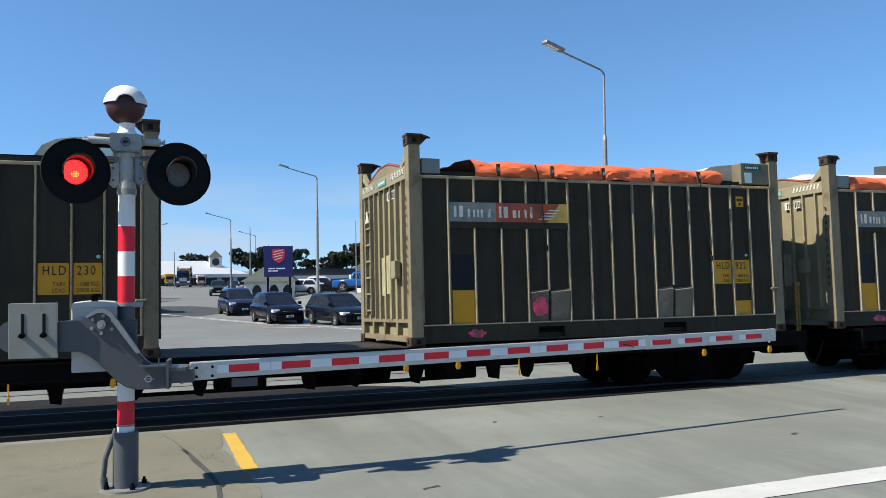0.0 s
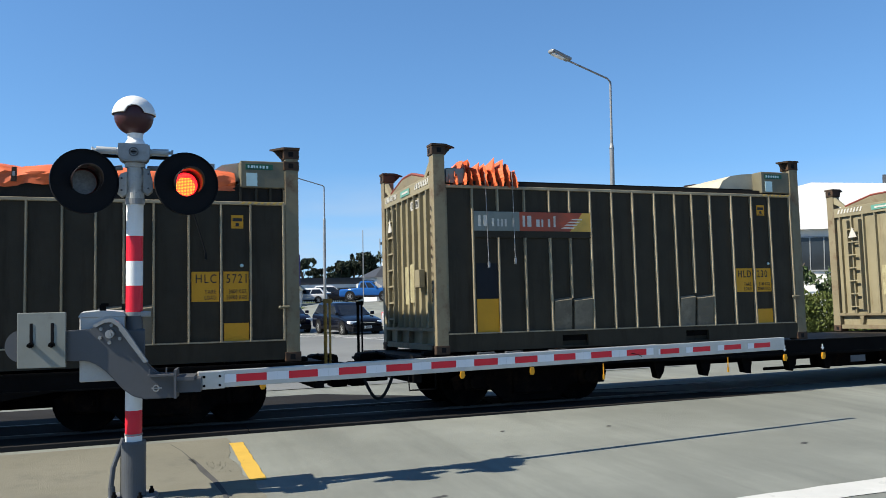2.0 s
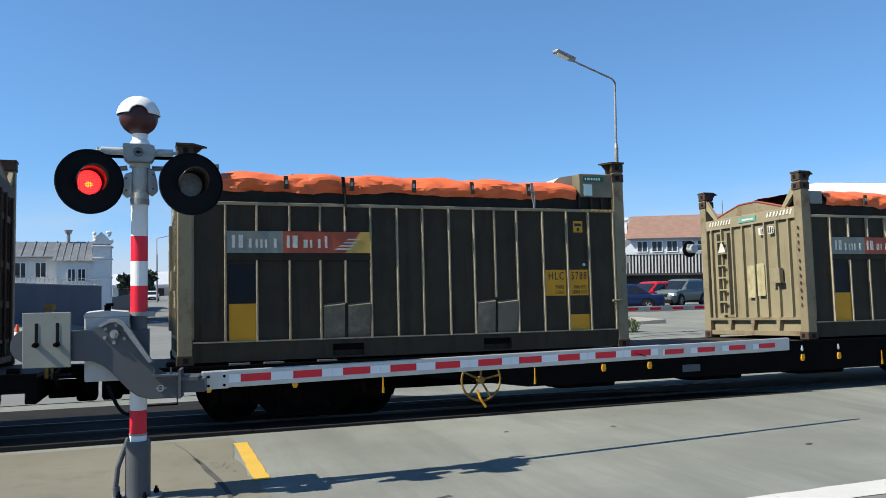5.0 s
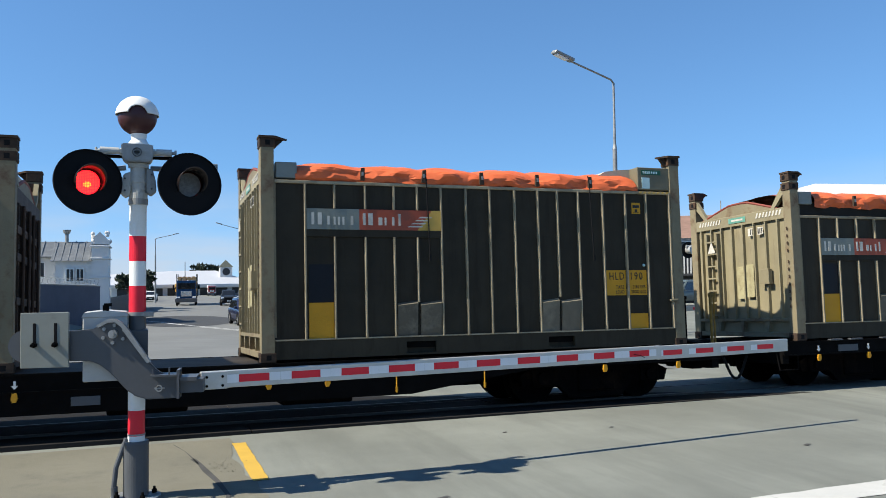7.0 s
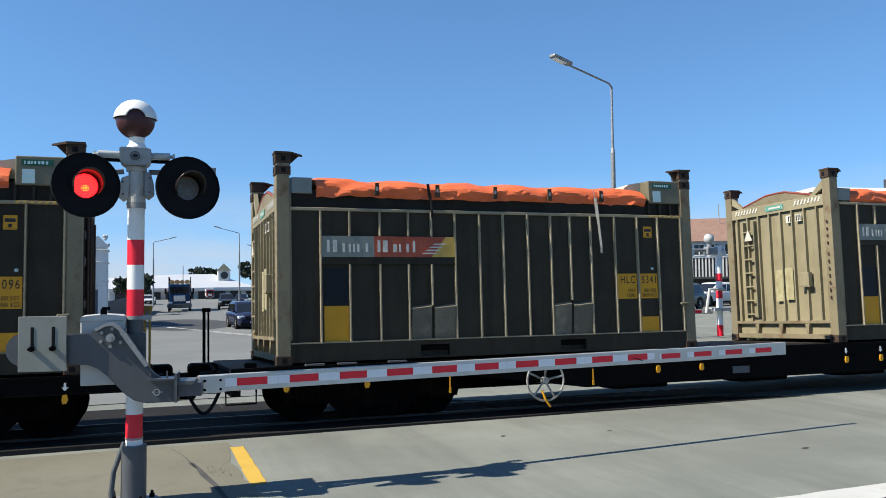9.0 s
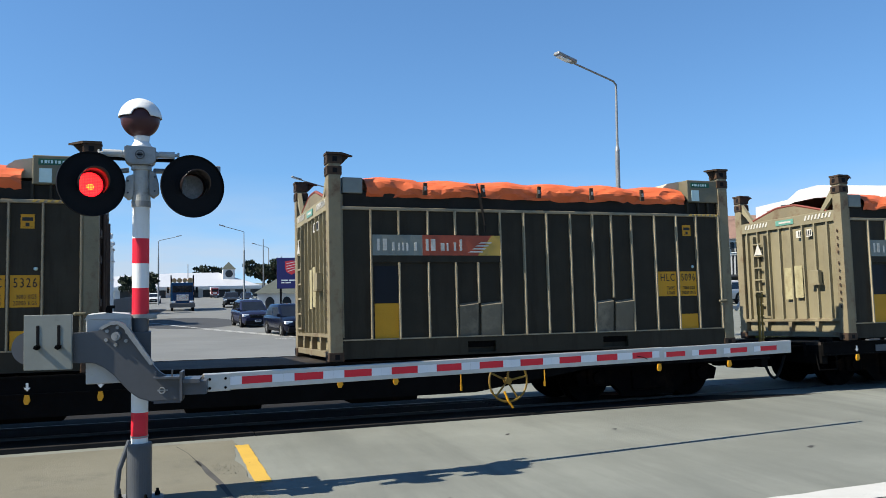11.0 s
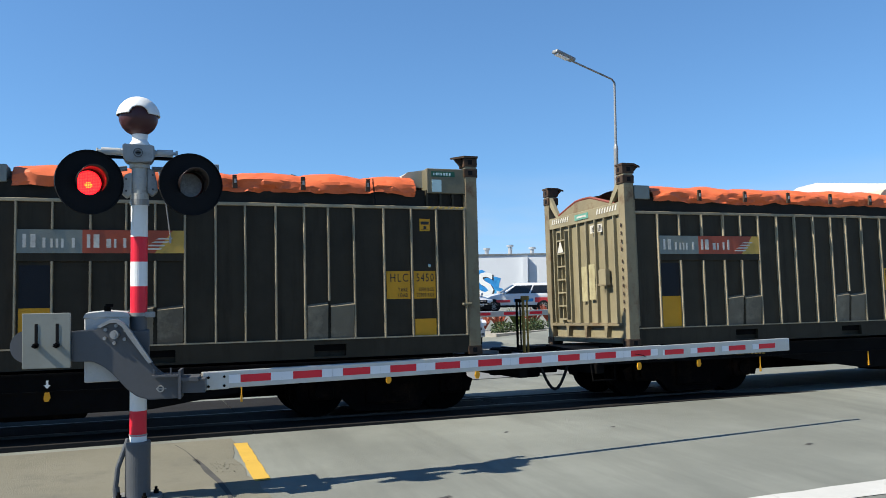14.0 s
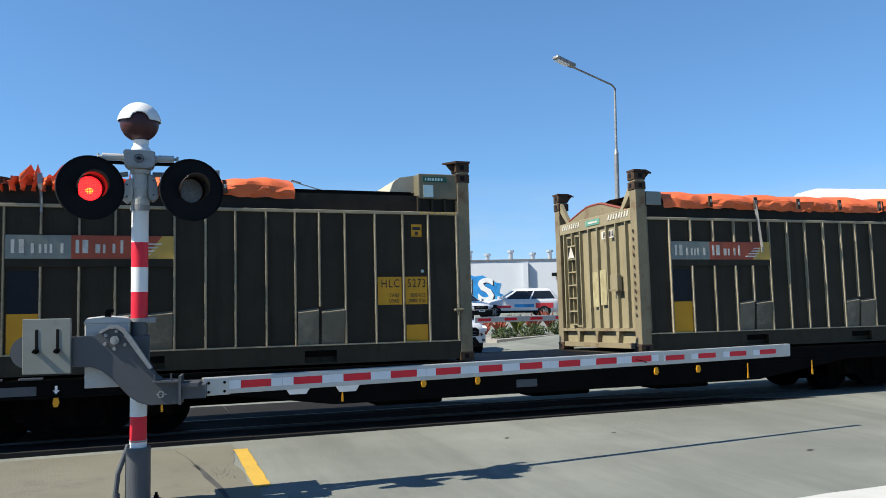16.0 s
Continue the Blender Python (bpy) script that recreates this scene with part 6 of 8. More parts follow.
            wheel.parent, wheel.matrix_basis = g, pose(x, sd * 0.85, 0.39, 0, 0, 0 if sd < 0 else 180)
            same("rim", rim, wheel)
    boxpart("tray_cover", (-2.5, -0.74, 1.13), (-1.1, 0.74, 1.19), BLACK, g, 0.02)
    return g


def on(x, y, turn):
    return pose(x, y, lie(x, y), 0, 0, turn)


def build_traffic():
    build_car("grey_suv", "dark grey-blue sport utility waiting in the queue", on(6.3, 54.5, -86), (0.022, 0.027, 0.06), (4.7, 1.88, 1.69), "suv")
    build_car("black_hatchback", "near-black hatchback waiting with its lamps on", on(7.2, 44.6, -82), (0.006, 0.008, 0.02), (4.4, 1.8, 1.62), "hatch")
    build_car("navy_estate", "dark navy estate car waiting in the queue", on(9.62, 40.4, -79), (0.006, 0.0075, 0.014), (4.8, 1.86, 1.56), "estate")
    build_pickup("white_pickup", "white double-cab pickup first in the queue", on(9.1, 26.4, -90), (0.72, 0.73, 0.74))
    build_car("blue_pickup", "bright blue pickup parked beyond the queue", on(18.9, 70.5, -35), (0.015, 0.09, 0.3), (5.2, 1.85, 1.75), "ute", False, "parked cars")
    build_car("white_van", "white van parked by the low buildings", on(20.5, 93, -10), (0.7, 0.7, 0.7), (4.8, 1.8, 1.9), "suv", group="parked cars")
    build_car("white_hatchback", "white hatchback parked beside the shrubs", on(15.2, 81, 165), (0.7, 0.7, 0.7), (4.2, 1.75, 1.5), "hatch", group="parked cars")
    build_car("black_saloon", "black saloon parked near the lamp post", on(19.4, 84, 165), (0.015, 0.015, 0.018), (4.6, 1.8, 1.45), "saloon", group="parked cars")
    car = build_car("liveried_wagon", "white estate car with coloured livery bands on its flank", on(19.9, 43, 165), (0.72, 0.72, 0.73), (4.7, 1.82, 1.6), "estate", group="parked cars")
    for x0, x1, z0, z1, material in ((-1.9, -0.9, 0.5, 0.78, SIGNRED), (-0.8, 0.3, 0.55, 0.72, MURALBLUE), (0.5, 1.3, 0.52, 0.66, SIGNRED)):
        for s in (-1, 1):
            boxpart("livery_band", (x0, s * 0.915 - 0.005, z0), (x1, s * 0.915 + 0.005, z1), material, car)
    car = build_car("chequered_hatchback", "white hatchback with chequered flank behind the pickup", on(16.5, 43.5, -75), (0.72, 0.72, 0.73), (4.3, 1.8, 1.5), "hatch", group="parked cars")
    for i in range(12):
        for k in range(3):
            if (i + k) % 2:
                boxpart("chequer", (-1.6 + i * 0.2, -0.913, 0.45 + k * 0.1), (-1.4 + i * 0.2, -0.905, 0.55 + k * 0.1), INK, car)
    build_car("green_grey_suv", "grey-green sport utility parked by the offices", on(30.9, 43, 205), (0.11, 0.14, 0.14), (4.5, 1.85, 1.65), "suv", group="parked cars")
    build_car("pale_suv", "white sport utility parked by the offices", on(37.4, 48, 195), (0.7, 0.7, 0.7), (4.6, 1.85, 1.65), "suv", group="parked cars")
    build_car("blue_saloon", "dark blue saloon parked behind the far barrier", on(23.6, 38.2, 160), (0.012, 0.025, 0.08), (4.6, 1.8, 1.45), "saloon", group="parked cars")
    build_car("red_hatchback", "red hatchback in the office car park", on(29.2, 43.6, 200), (0.5, 0.015, 0.025), (4.2, 1.78, 1.52), "hatch", group="parked cars")
    build_car("silver_hatchback", "white hatchback in the office car park", on(28.6, 49, 190), (0.65, 0.66, 0.68), (4.2, 1.78, 1.52), "hatch", group="parked cars")
    build_car("dark_pickup", "dark pickup with lamps on, standing far along the street", on(9.3, 100, -94), (0.03, 0.035, 0.04), (5.2, 1.86, 1.8), "ute")
    build_car("far_blue_car", "blue car parked far along the street", on(15.2, 112, -120), (0.03, 0.05, 0.14), (4.4, 1.8, 1.5), "hatch", group="far cars")
    build_car("far_white_car", "white car far along the street", on(0.9, 128, -92), (0.6, 0.6, 0.6), (4.4, 1.8, 1.5), "saloon", group="far cars")
    build_car("far_dark_car", "dark car far along the street", on(13.0, 118, -100), (0.02, 0.02, 0.025), (4.4, 1.8, 1.5), "hatch", group="far cars")
    build_car("far_grey_car", "grey saloon far along the street", on(13.9, 105, 160), (0.1, 0.11, 0.12), (4.4, 1.8, 1.45), "saloon", group="far cars")


def build_truck(name, label, col, logs):
    g = thing(name, label, "truck")
    skin = carpaint(name + "_paint", col)
    bm = bmesh.new()
    box(bm, (-1.9, -1.08, 0.75), (0, 1.08, 2.95), 0.08)
    cab = part("cab", bm, skin, g)
    bm = bmesh.new()
    box(bm, (-0.02, -0.98, 1.95), (0.03, 0.98, 2.65), 0.02)
    part("windscreen", bm, GLASSCAR, cab)
    bm = bmesh.new()
    box(bm, (-0.02, -0.6, 1.1), (0.05, 0.6, 1.75), 0.02)
    part("grille", bm, CHROME, cab)
    bm = bmesh.new()
    box(bm, (-0.2, -1.25, 0.4), (0.1, 1.25, 0.85), 0.05)
    part("bumper", bm, GREYPAINT, cab)
    for s in (-1, 1):
        bm = bmesh.new()
        box(bm, (0.02, s * 0.9 - 0.2, 0.9), (0.08, s * 0.9 + 0.2, 1.08), 0.02)
        part("headlight", bm, HEADLIGHT, cab)
        bm = bmesh.new()
        box(bm, (-0.25, s * 1.42 - 0.1, 1.9), (-0.15, s * 1.42 + 0.1, 2.5), 0.03)
        rod(bm, (-0.2, s * 1.2, 2.3), (-0.2, s * 1.42, 2.3), 0.025, n=6)
        part("mirror", bm, BLACK, cab)
    bm = bmesh.new()
    box(bm, (-9.0, -0.45, 0.8), (-0.5, 0.45, 1.05))
    part("chassis", bm, DARKSTEEL, g)
    tyre, rim = wheel_meshes(0.5)
    for x in (-0.9, -5.6, -6.9):
        for s in (-1, 1):
            wheel = new("wheel", tyre)
            wheel.parent, wheel.matrix_basis = g, pose(x, s * 1.05, 0.5, 0, 0, 0 if s < 0 else 180)
            same("rim", rim, wheel)
    if logs:
        for x in (-3.0, -7.5):
            for s in (-1, 1):
                bm = bmesh.new()
                box(bm, (x - 0.06, s * 1.15 - 0.05, 1.0), (x + 0.06, s * 1.15 + 0.05, 3.75))
                part("bolster_post", bm, DARKSTEEL, g)
        random.seed(5)
        for k in range(20):
            row, i = divmod(k, 4)
            y, z, r = -0.82 + i * 0.54 + 0.12 * (row % 2), 1.35 + row * 0.46, random.uniform(0.22, 0.29)
            bm = bmesh.new()
            rod(bm, (-8.8, y, z), (-2.1 + random.uniform(-0.15, 0.1), y, z), r, n=14)
            part("log", bm, LOGWOOD, g)
    else:
        bm = bmesh.new()
        box(bm, (-8.8, -1.22, 1.05), (-2.1, 1.22, 3.3), 0.04)
        part("body_box", bm, YELLOW if col[2] < 0.1 and col[0] > 0.3 else WHITE, g)
    return g


build_traffic()
TRUCK = build_truck("log_truck", "blue cab-over truck loaded with logs, driving towards the crossing", (0.008, 0.045, 0.12), True)
yellow_truck = build_truck("yellow_truck", "yellow works truck parked far along the street", (0.4, 0.22, 0.03), False)
red_truck = build_truck("white_truck", "white box truck standing far along the street", (0.3, 0.04, 0.04), False)
yellow_truck.matrix_basis = on(6.6, 166, -90) @ Matrix.Scale(0.72, 4)
red_truck.matrix_basis = on(12.2, 164, -92) @ Matrix.Scale(0.62, 4)
TRAFFIC = [(TRUCK, [(t, on(x, y, turn)) for t, x, y, turn in ((0, 8.2, 152, -96), (3, 6.6, 126, -95), (5.5, 5.1, 109, -95), (7, 4.6, 101, -94), (9, 3.75, 93, -93), (11, 3.4, 89, -92), (13, 3.15, 84.5, -91), (14.7, 3.1, 78.5, -90), (16, 3.0, 74, -90))])]


# ---- beyond the crossing: signal, lamps and signs ----
def build_far_signal():
    g = thing("far_crossing_signal", "second banded crossing signal seen from behind, barrier lowered", "signal", m=pose(17.4, 21.9, lie(17.4, 21.9), 0, 0, 0))
    for z0, z1, material in ((0, 0.35, REDBAND), (0.35, 1.2, WHITE), (1.2, 1.45, REDBAND), (1.45, 1.75, WHITE), (1.75, 2.0, REDBAND), (2.0, 2.9, WHITE)):
        band(g, z0, z1, 0.1, material)
    bm = bmesh.new()
    bmesh.ops.create_uvsphere(bm, u_segments=24, v_segments=16, radius=0.165, matrix=Matrix.Translation((-0.35, 0, 3.12)))
    part("bell", bm, CASEGREY, g, smooth=True)
    bm = bmesh.new()
    rod(bm, (-1.3, 0, 2.75), (0.2, 0, 2.75), 0.05, n=10)
    rod(bm, (-0.35, 0, 2.75), (-0.35, 0, 2.95), 0.08, n=10)
    box(bm, (-0.5, -0.12, 2.6), (-0.1, 0.12, 2.85), 0.03)
    part("cross_arm", bm, GALV, g)
    for x in (-1.15, 0.1):
        bm = bmesh.new()
        rod(bm, (x, 0.1, 2.65), (x, 0.13, 2.65), 0.26 if x < 0 else 0.15, n=30)
        board = part("backboard", bm, BLACK, g)
        bm = bmesh.new()
        rod(bm, (x, -0.15, 2.65), (x, 0.1, 2.65), 0.13 if x < 0 else 0.09, n=20)
        part("housing", bm, ALU, board)
    bm = bmesh.new()
    box(bm, (-0.35, -0.2, 0.8), (0.3, 0.25, 0.9))
    tube(bm, [Vector(p) for p in ((-0.6, -0.1, 0.75), (-0.45, -0.1, 1.5), (0.1, -0.1, 1.5))], 0.05, 8)
    tube(bm, [Vector(p) for p in ((0.35, -0.1, 0.75), (0.6, -0.1, 1.1), (0.75, -0.1, 1.45))], 0.05, 8)
    part("gate_mechanism", bm, CASEGREY, g)
    bm = bmesh.new()
    box(bm, (-8.6, -0.03, 0.72), (-0.3, 0.03, 0.88), 0.01)
    boom = part("boom", bm, ALU, g, "lowered aluminium boom")
    for k in range(10):
        boxpart("red_tape", (-8.5 + k * 0.82, -0.034, 0.76), (-8.1 + k * 0.82, -0.03, 0.84), TAPE_R, boom)


RAKE = 0.27


def build_lamp(label, x, y, z, height, reach, turn, r=0.09):
    g = thing("street_lamp", label, "street lamp", "street lamps", pose(x, y, z, 0, 0, turn))
    bm = bmesh.new()
    rod(bm, (0, 0, -0.3), (0, 0, height * 0.74), r * 1.25, r, 14)
    rod(bm, (0, 0, height * 0.74), (0, 0, height * 0.76), r * 1.1, r * 0.7, 14)
    rod(bm, (0, 0, height * 0.76), (0, 0, height), r * 0.62, r * 0.5, 12)
    part("column", bm, GALV, g, "pale galvanised column")
    bm = bmesh.new()
    tube(bm, [Vector(p) for p in ((0, 0, height), (-0.12, 0, height + 0.1), (-reach, 0, height + reach * RAKE))], r * 0.42, 10)
    part("arm", bm, GALV, g)
    bm = bmesh.new()
    m = pose(-reach - 0.25, 0, height + reach * RAKE + 0.1, 0, 14, 0)
    box(bm, (-0.42, -0.13, -0.05), (0.34, 0.13, 0.06), 0.04, m)
    head = part("lamp_head", bm, GALV, g)
    bm = bmesh.new()
    box(bm, (-0.34, -0.1, -0.075), (0.12, 0.1, -0.045), 0.01, m)
    part("diffuser", bm, HEADLIGHT, head)


def build_signs():
    z = lie(9, 55.3)
    g = thing("navy_sign", "navy street sign with a red shield on two posts", "sign", m=pose(9.05, 55.3, 0, 0, 0, -9))
    bm = bmesh.new()
    box(bm, (-0.95, -0.1, 1.35), (0.95, 0.1, 3.4), 0.02)
    board = part("board", bm, SIGNBLUE, g)
    bm = bmesh.new()
    slab(bm, [(-0.42, 3.16), (0, 3.22), (0.42, 3.16), (0.42, 2.72), (0.32, 2.45), (0, 2.26), (-0.32, 2.45), (-0.42, 2.72)], -0.11, -0.1)
    part("shield", bm, SIGNRED, board, "red shield emblem")
    bm = bmesh.new()
    for k in range(4):
        z1 = 2.46 + 0.17 * k
        q = 0.24 if k == 0 else 0.33
        slab(bm, [(-q, z1), (q, z1 + 0.16), (q, z1 + 0.2), (-q, z1 + 0.04)], -0.114, -0.108)
    part("shield_band", bm, WHITE, board)
    for zz, x0, x1 in ((1.86, -0.66, -0.22), (1.86, -0.16, 0.42), (1.7, -0.66, -0.45), (1.7, -0.4, -0.05)):
        boxpart("text_bar", (x0, -0.107, zz), (x1, -0.1, zz + 0.085), WHITE, board)
    for x in (-0.7, 0.75):
        boxpart("post", (x - 0.07, -0.06, z - 0.2), (x + 0.07, 0.06, 1.4), BLACK, g)
    # tall tenants' sign
    z = lie(15.7, 42.2)
    g = thing("tenant_sign", "tall dark framed tenants' sign with a round number disc", "sign", m=pose(15.72, 42.2, 0, 0, 0, -20))
    for x in (-0.82, 0.82):
        boxpart("post", (x - 0.09, -0.09, z - 0.1), (x + 0.09, 0.09, 4.75), SIGNBLUE, g, 0.01)
    bm = bmesh.new()
    for k in range(8):
        rod(bm, (-0.7 + 0.2 * k, 0, 1.0), (-0.7 + 0.2 * k, 0, 4.5), 0.008, n=5)
    for k in range(18):
        rod(bm, (-0.75, 0, 1.0 + 0.2 * k), (0.75, 0, 1.0 + 0.2 * k), 0.008, n=5)
    part("mesh_panel", bm, GALV, g)
    bm = bmesh.new()
    rod(bm, (0, -0.06, 4.65), (0, 0.0, 4.65), 0.6, n=36)
    disc = part("number_disc", bm, WHITE, g)
    bm = bmesh.new()
    ring(bm, 0.57, 0.63, -0.07, 0.01, 36, 0, 4.65)
    part("disc_rim", bm, INK, disc)
    for x in (-0.3, 0.06):
        boxpart("number_bar", (x, -0.066, 4.38), (x + 0.26, -0.06, 4.92), INK, disc)
    for k, (zz, hh, material, ink) in enumerate(((3.65, 0.26, WHITE, INK), (3.28, 0.26, BLUELABEL, INK), (2.72, 0.46, WHITE, INK), (2.42, 0.24, WHITE, INK), (1.98, 0.36, SIGNBLUE, WHITE), (1.45, 0.44, LEAF, WHITE), (1.0, 0.36, WHITE, INK))):
        plate = boxpart("name_plate", (-0.7, -0.05, zz), (0.7, -0.02, zz + hh), material, g)
        boxpart("text_bar", (-0.3, -0.056, zz + hh * 0.35), (0.6, -0.05, zz + hh * 0.65), ink, plate)
        boxpart("emblem", (-0.62, -0.056, zz + hh * 0.2), (-0.4, -0.05, zz + hh * 0.8), SIGNRED if k == 2 else ink, plate)
    # crossbuck seen from behind
    g = thing("crossbuck_sign", "grey-backed crossed-board railway sign on a post", "sign", m=pose(14.35, 23.3, lie(14.3, 23.3), 0, 0, -28))
    boxpart("post", (-0.05, -0.04, -0.1), (0.05, 0.04, 3.2), GALV, g)
    for a in (38, -38):
        bm = bmesh.new()
        slab(bm, [(-0.5, -0.1), (0.5, -0.1), (0.58, 0), (0.5, 0.1), (-0.5, 0.1), (-0.58, 0)], -0.06, -0.045)
        b = part("cross_board", bm, GALV, g)
        b.matrix_basis = pose(0, -0.01 if a > 0 else 0.012, 2.75, 0, a, 0)
    boxpart("lower_plate", (-0.35, -0.08, 2.1), (0.35, -0.06, 2.4), GALV, g)
    g = thing("marker_post", "short white marker post beside the lamp", "marker post", m=on(13.55, 21.9, 0))
    boxpart("post", (-0.09, -0.03, 0), (0.09, 0.03, 0.62), WHITE, g, 0.01)
    g = thing("traffic_cone", "orange traffic cone with a white collar on the verge", "cone", m=on(-3.9, 29.7, 0))
    bm = bmesh.new()
    box(bm, (-0.19, -0.19, 0), (0.19, 0.19, 0.04), 0.01)
    part("base", bm, RUBBER, g)
    for z0, z1, material in ((0.04, 0.3, CONEORANGE), (0.3, 0.5, WHITE), (0.5, 0.75, CONEORANGE)):
        bm = bmesh.new()
        k = lambda zz: 0.155 - 0.165 * zz
        rod(bm, (0, 0, z0), (0, 0, z1), k(z0), k(z1), 20)
        part("cone_band", bm, material, g)


build_far_signal()
build_lamp("tall galvanised street lamp with a single raked arm", 13.85, 22.35, lie(13.8, 22.3), 8.05, 1.75, 12, 0.07)
build_lamp("slender street lamp beside the far road", 12.4, 58.7, lie(12.4, 58.7), 9.2, 2.2, 10, 0.09)
build_lamp("street lamp far along the street", 11.8, 109.4, lie(11.8, 109), 9.4, 2.6, 10, 0.1)
build_lamp("street lamp far along the street", 1.4, 118, lie(1.4, 118), 8.6, 2.4, 190, 0.1)
build_lamp("street lamp far along the street", 20.5, 150, lie(20, 150), 9.0, 2.4, 10, 0.1)
build_signs()


# ---- beyond the crossing: buildings ----
def wall_frame(p, q):
    """A pose whose x runs along the wall from p to q, with -y facing out."""
    d = Vector((q[0] - p[0], q[1] - p[1]))
    return pose(p[0], p[1], 0, 0, 0, math.degrees(math.atan2(d.y, d.x))), d.length


def window(g, x0, x1, z0, z1, y=0.0, bars=1, frame_material=None):
    bm = bmesh.new()
    box(bm, (x0, y - 0.03, z0), (x1, y + 0.02, z1))
    wnd = part("window", bm, WINDOW, g)
    bm = bmesh.new()
    t = 0.06
    for a, b in (((x0 - t, z0 - t), (x1 + t, z0)), ((x0 - t, z1), (x1 + t, z1 + t)), ((x0 - t, z0), (x0, z1)), ((x1, z0), (x1 + t, z1))):
        box(bm, (a[0], y - 0.07, a[1]), (b[0], y + 0.01, b[1]))
    for k in range(1, bars + 1):
        x = x0 + (x1 - x0) * k / (bars + 1)
        box(bm, (x - 0.025, y - 0.06, z0), (x + 0.025, y - 0.03, z1))
    part("frame", bm, frame_material or WHITE, wnd)


def build_mural_hall():
    g = thing("mural_hall", "flat-roofed white hall painted with a blue mural", "building")
    corner, right, left = (19.95, 56.6), (30.2, 50.9), (22.4, 79)
    for p, q, side in ((corner, right, "front"), (left, corner, "flank")):
        m, n = wall_frame(p, q)
        bm = bmesh.new()
        box(bm, (0, 0, -1.4), (n, 0.25, 3.35), m=m)
        wall = part("wall", bm, PLASTERG if side == "front" else PLASTERW, g, "smooth painted wall")
        bm = bmesh.new()
        box(bm, (-0.05, -0.08, 3.35), (n + 0.05, 0.3, 3.45), m=m)
        part("parapet", bm, ROOFGREY, g)
        random.seed(11)
        if side == "front":
            outline = []
            for k in range(30):
                a = 2 * math.pi * k / 30
                r = 1 + random.uniform(-0.16, 0.2)
                outline.append((1.95 + 2.75 * r * math.cos(a) * (1.1 if math.sin(a) < 0 else 0.9), 1.05 + 1.4 * r * math.sin(a)))
            outline = [(max(0.02, x), max(-0.75, z)) for x, z in outline]
            bm = bmesh.new()
            slab(bm, outline, -0.015, -0.003)
            paintwork = part("mural", bm, MURALBLUE, g, "bright blue painted splash")
            paintwork.matrix_basis = m
            o = words("mural_letters", "US", 2.3, (0.75, -0.02, 0.5), WHITE, paintwork, width=3.3, bold=0.06)
            o = words("mural_shadow", "US", 2.3, (0.85, -0.017, 0.42), INK, paintwork, width=3.3, bold=0.06)
            for x in (6.2,):
                bm = bmesh.new()
                box(bm, (x, -0.35, -1.2), (x + 0.35, 0, 3.2), m=m)
                part("buttress", bm, PLASTERG, g)
            bm = bmesh.new()
            box(bm, (8.2, -0.5, 2.2), (8.6, -0.15, 2.45), 0.03, m)
            box(bm, (8.36, -0.2, 2.28), (8.42, 0.02, 2.34), m=m)
            part("floodlight", bm, BLACK, g)
            bm = bmesh.new()
            box(bm, (9.6, -0.7, 1.55), (11.3, 0, 1.75), m=m)
            part("porch_roof", bm, PLASTERW, g)
        else:
            bm = bmesh.new()
            out2 = []
            for k in range(26):
                a = 2 * math.pi * k / 26
                r = 1 + random.uniform(-0.18, 0.2)
                out2.append((n - 3.9 + 4.0 * r * math.cos(a), 0.95 + 1.45 * r * math.sin(a)))
            slab(bm, [(min(x, n - 0.02), max(z, -1.0)) for x, z in out2], -0.015, -0.003)
            paintwork = part("mural", bm, MURALBLUE, g)
            paintwork.matrix_basis = m
            words("mural_letters", "HOPE", 2.5, (n - 7.2, -0.02, 0.1), WHITE, paintwork, width=6.2, bold=0.05)
            bm = bmesh.new()
            box(bm, (n - 12.5, -0.02, -1.2), (n - 11, 0.02, 1.2), m=m)
            part("door", bm, DARKWALL, g)
            bm = bmesh.new()
            box(bm, (n - 1.75, -0.12, 1.7), (n - 1.62, -0.02, 3.1), m=m)
            part("banner", bm, SIGNRED, g)
    bm = bmesh.new()
    bm.faces.new([bm.verts.new((x, y, 3.3)) for x, y in (corner, right, (34, 70), left)])
    part("roof", bm, ROOFWHITE, g)
    random.seed(4)
    for k in range(7):
        bm = bmesh.new()
        x, y = 21.6 + k * 1.4, 58.5 - k * 0.7 + random.uniform(0, 2)
        rod(bm, (x, y, 3.3), (x, y, 3.85 + 0.2 * (k % 2)), 0.16, n=10)
        rod(bm, (x, y, 3.85 + 0.2 * (k % 2)), (x, y, 4.0 + 0.2 * (k % 2)), 0.26, n=10)
        part("roof_vent", bm, ALU, g)


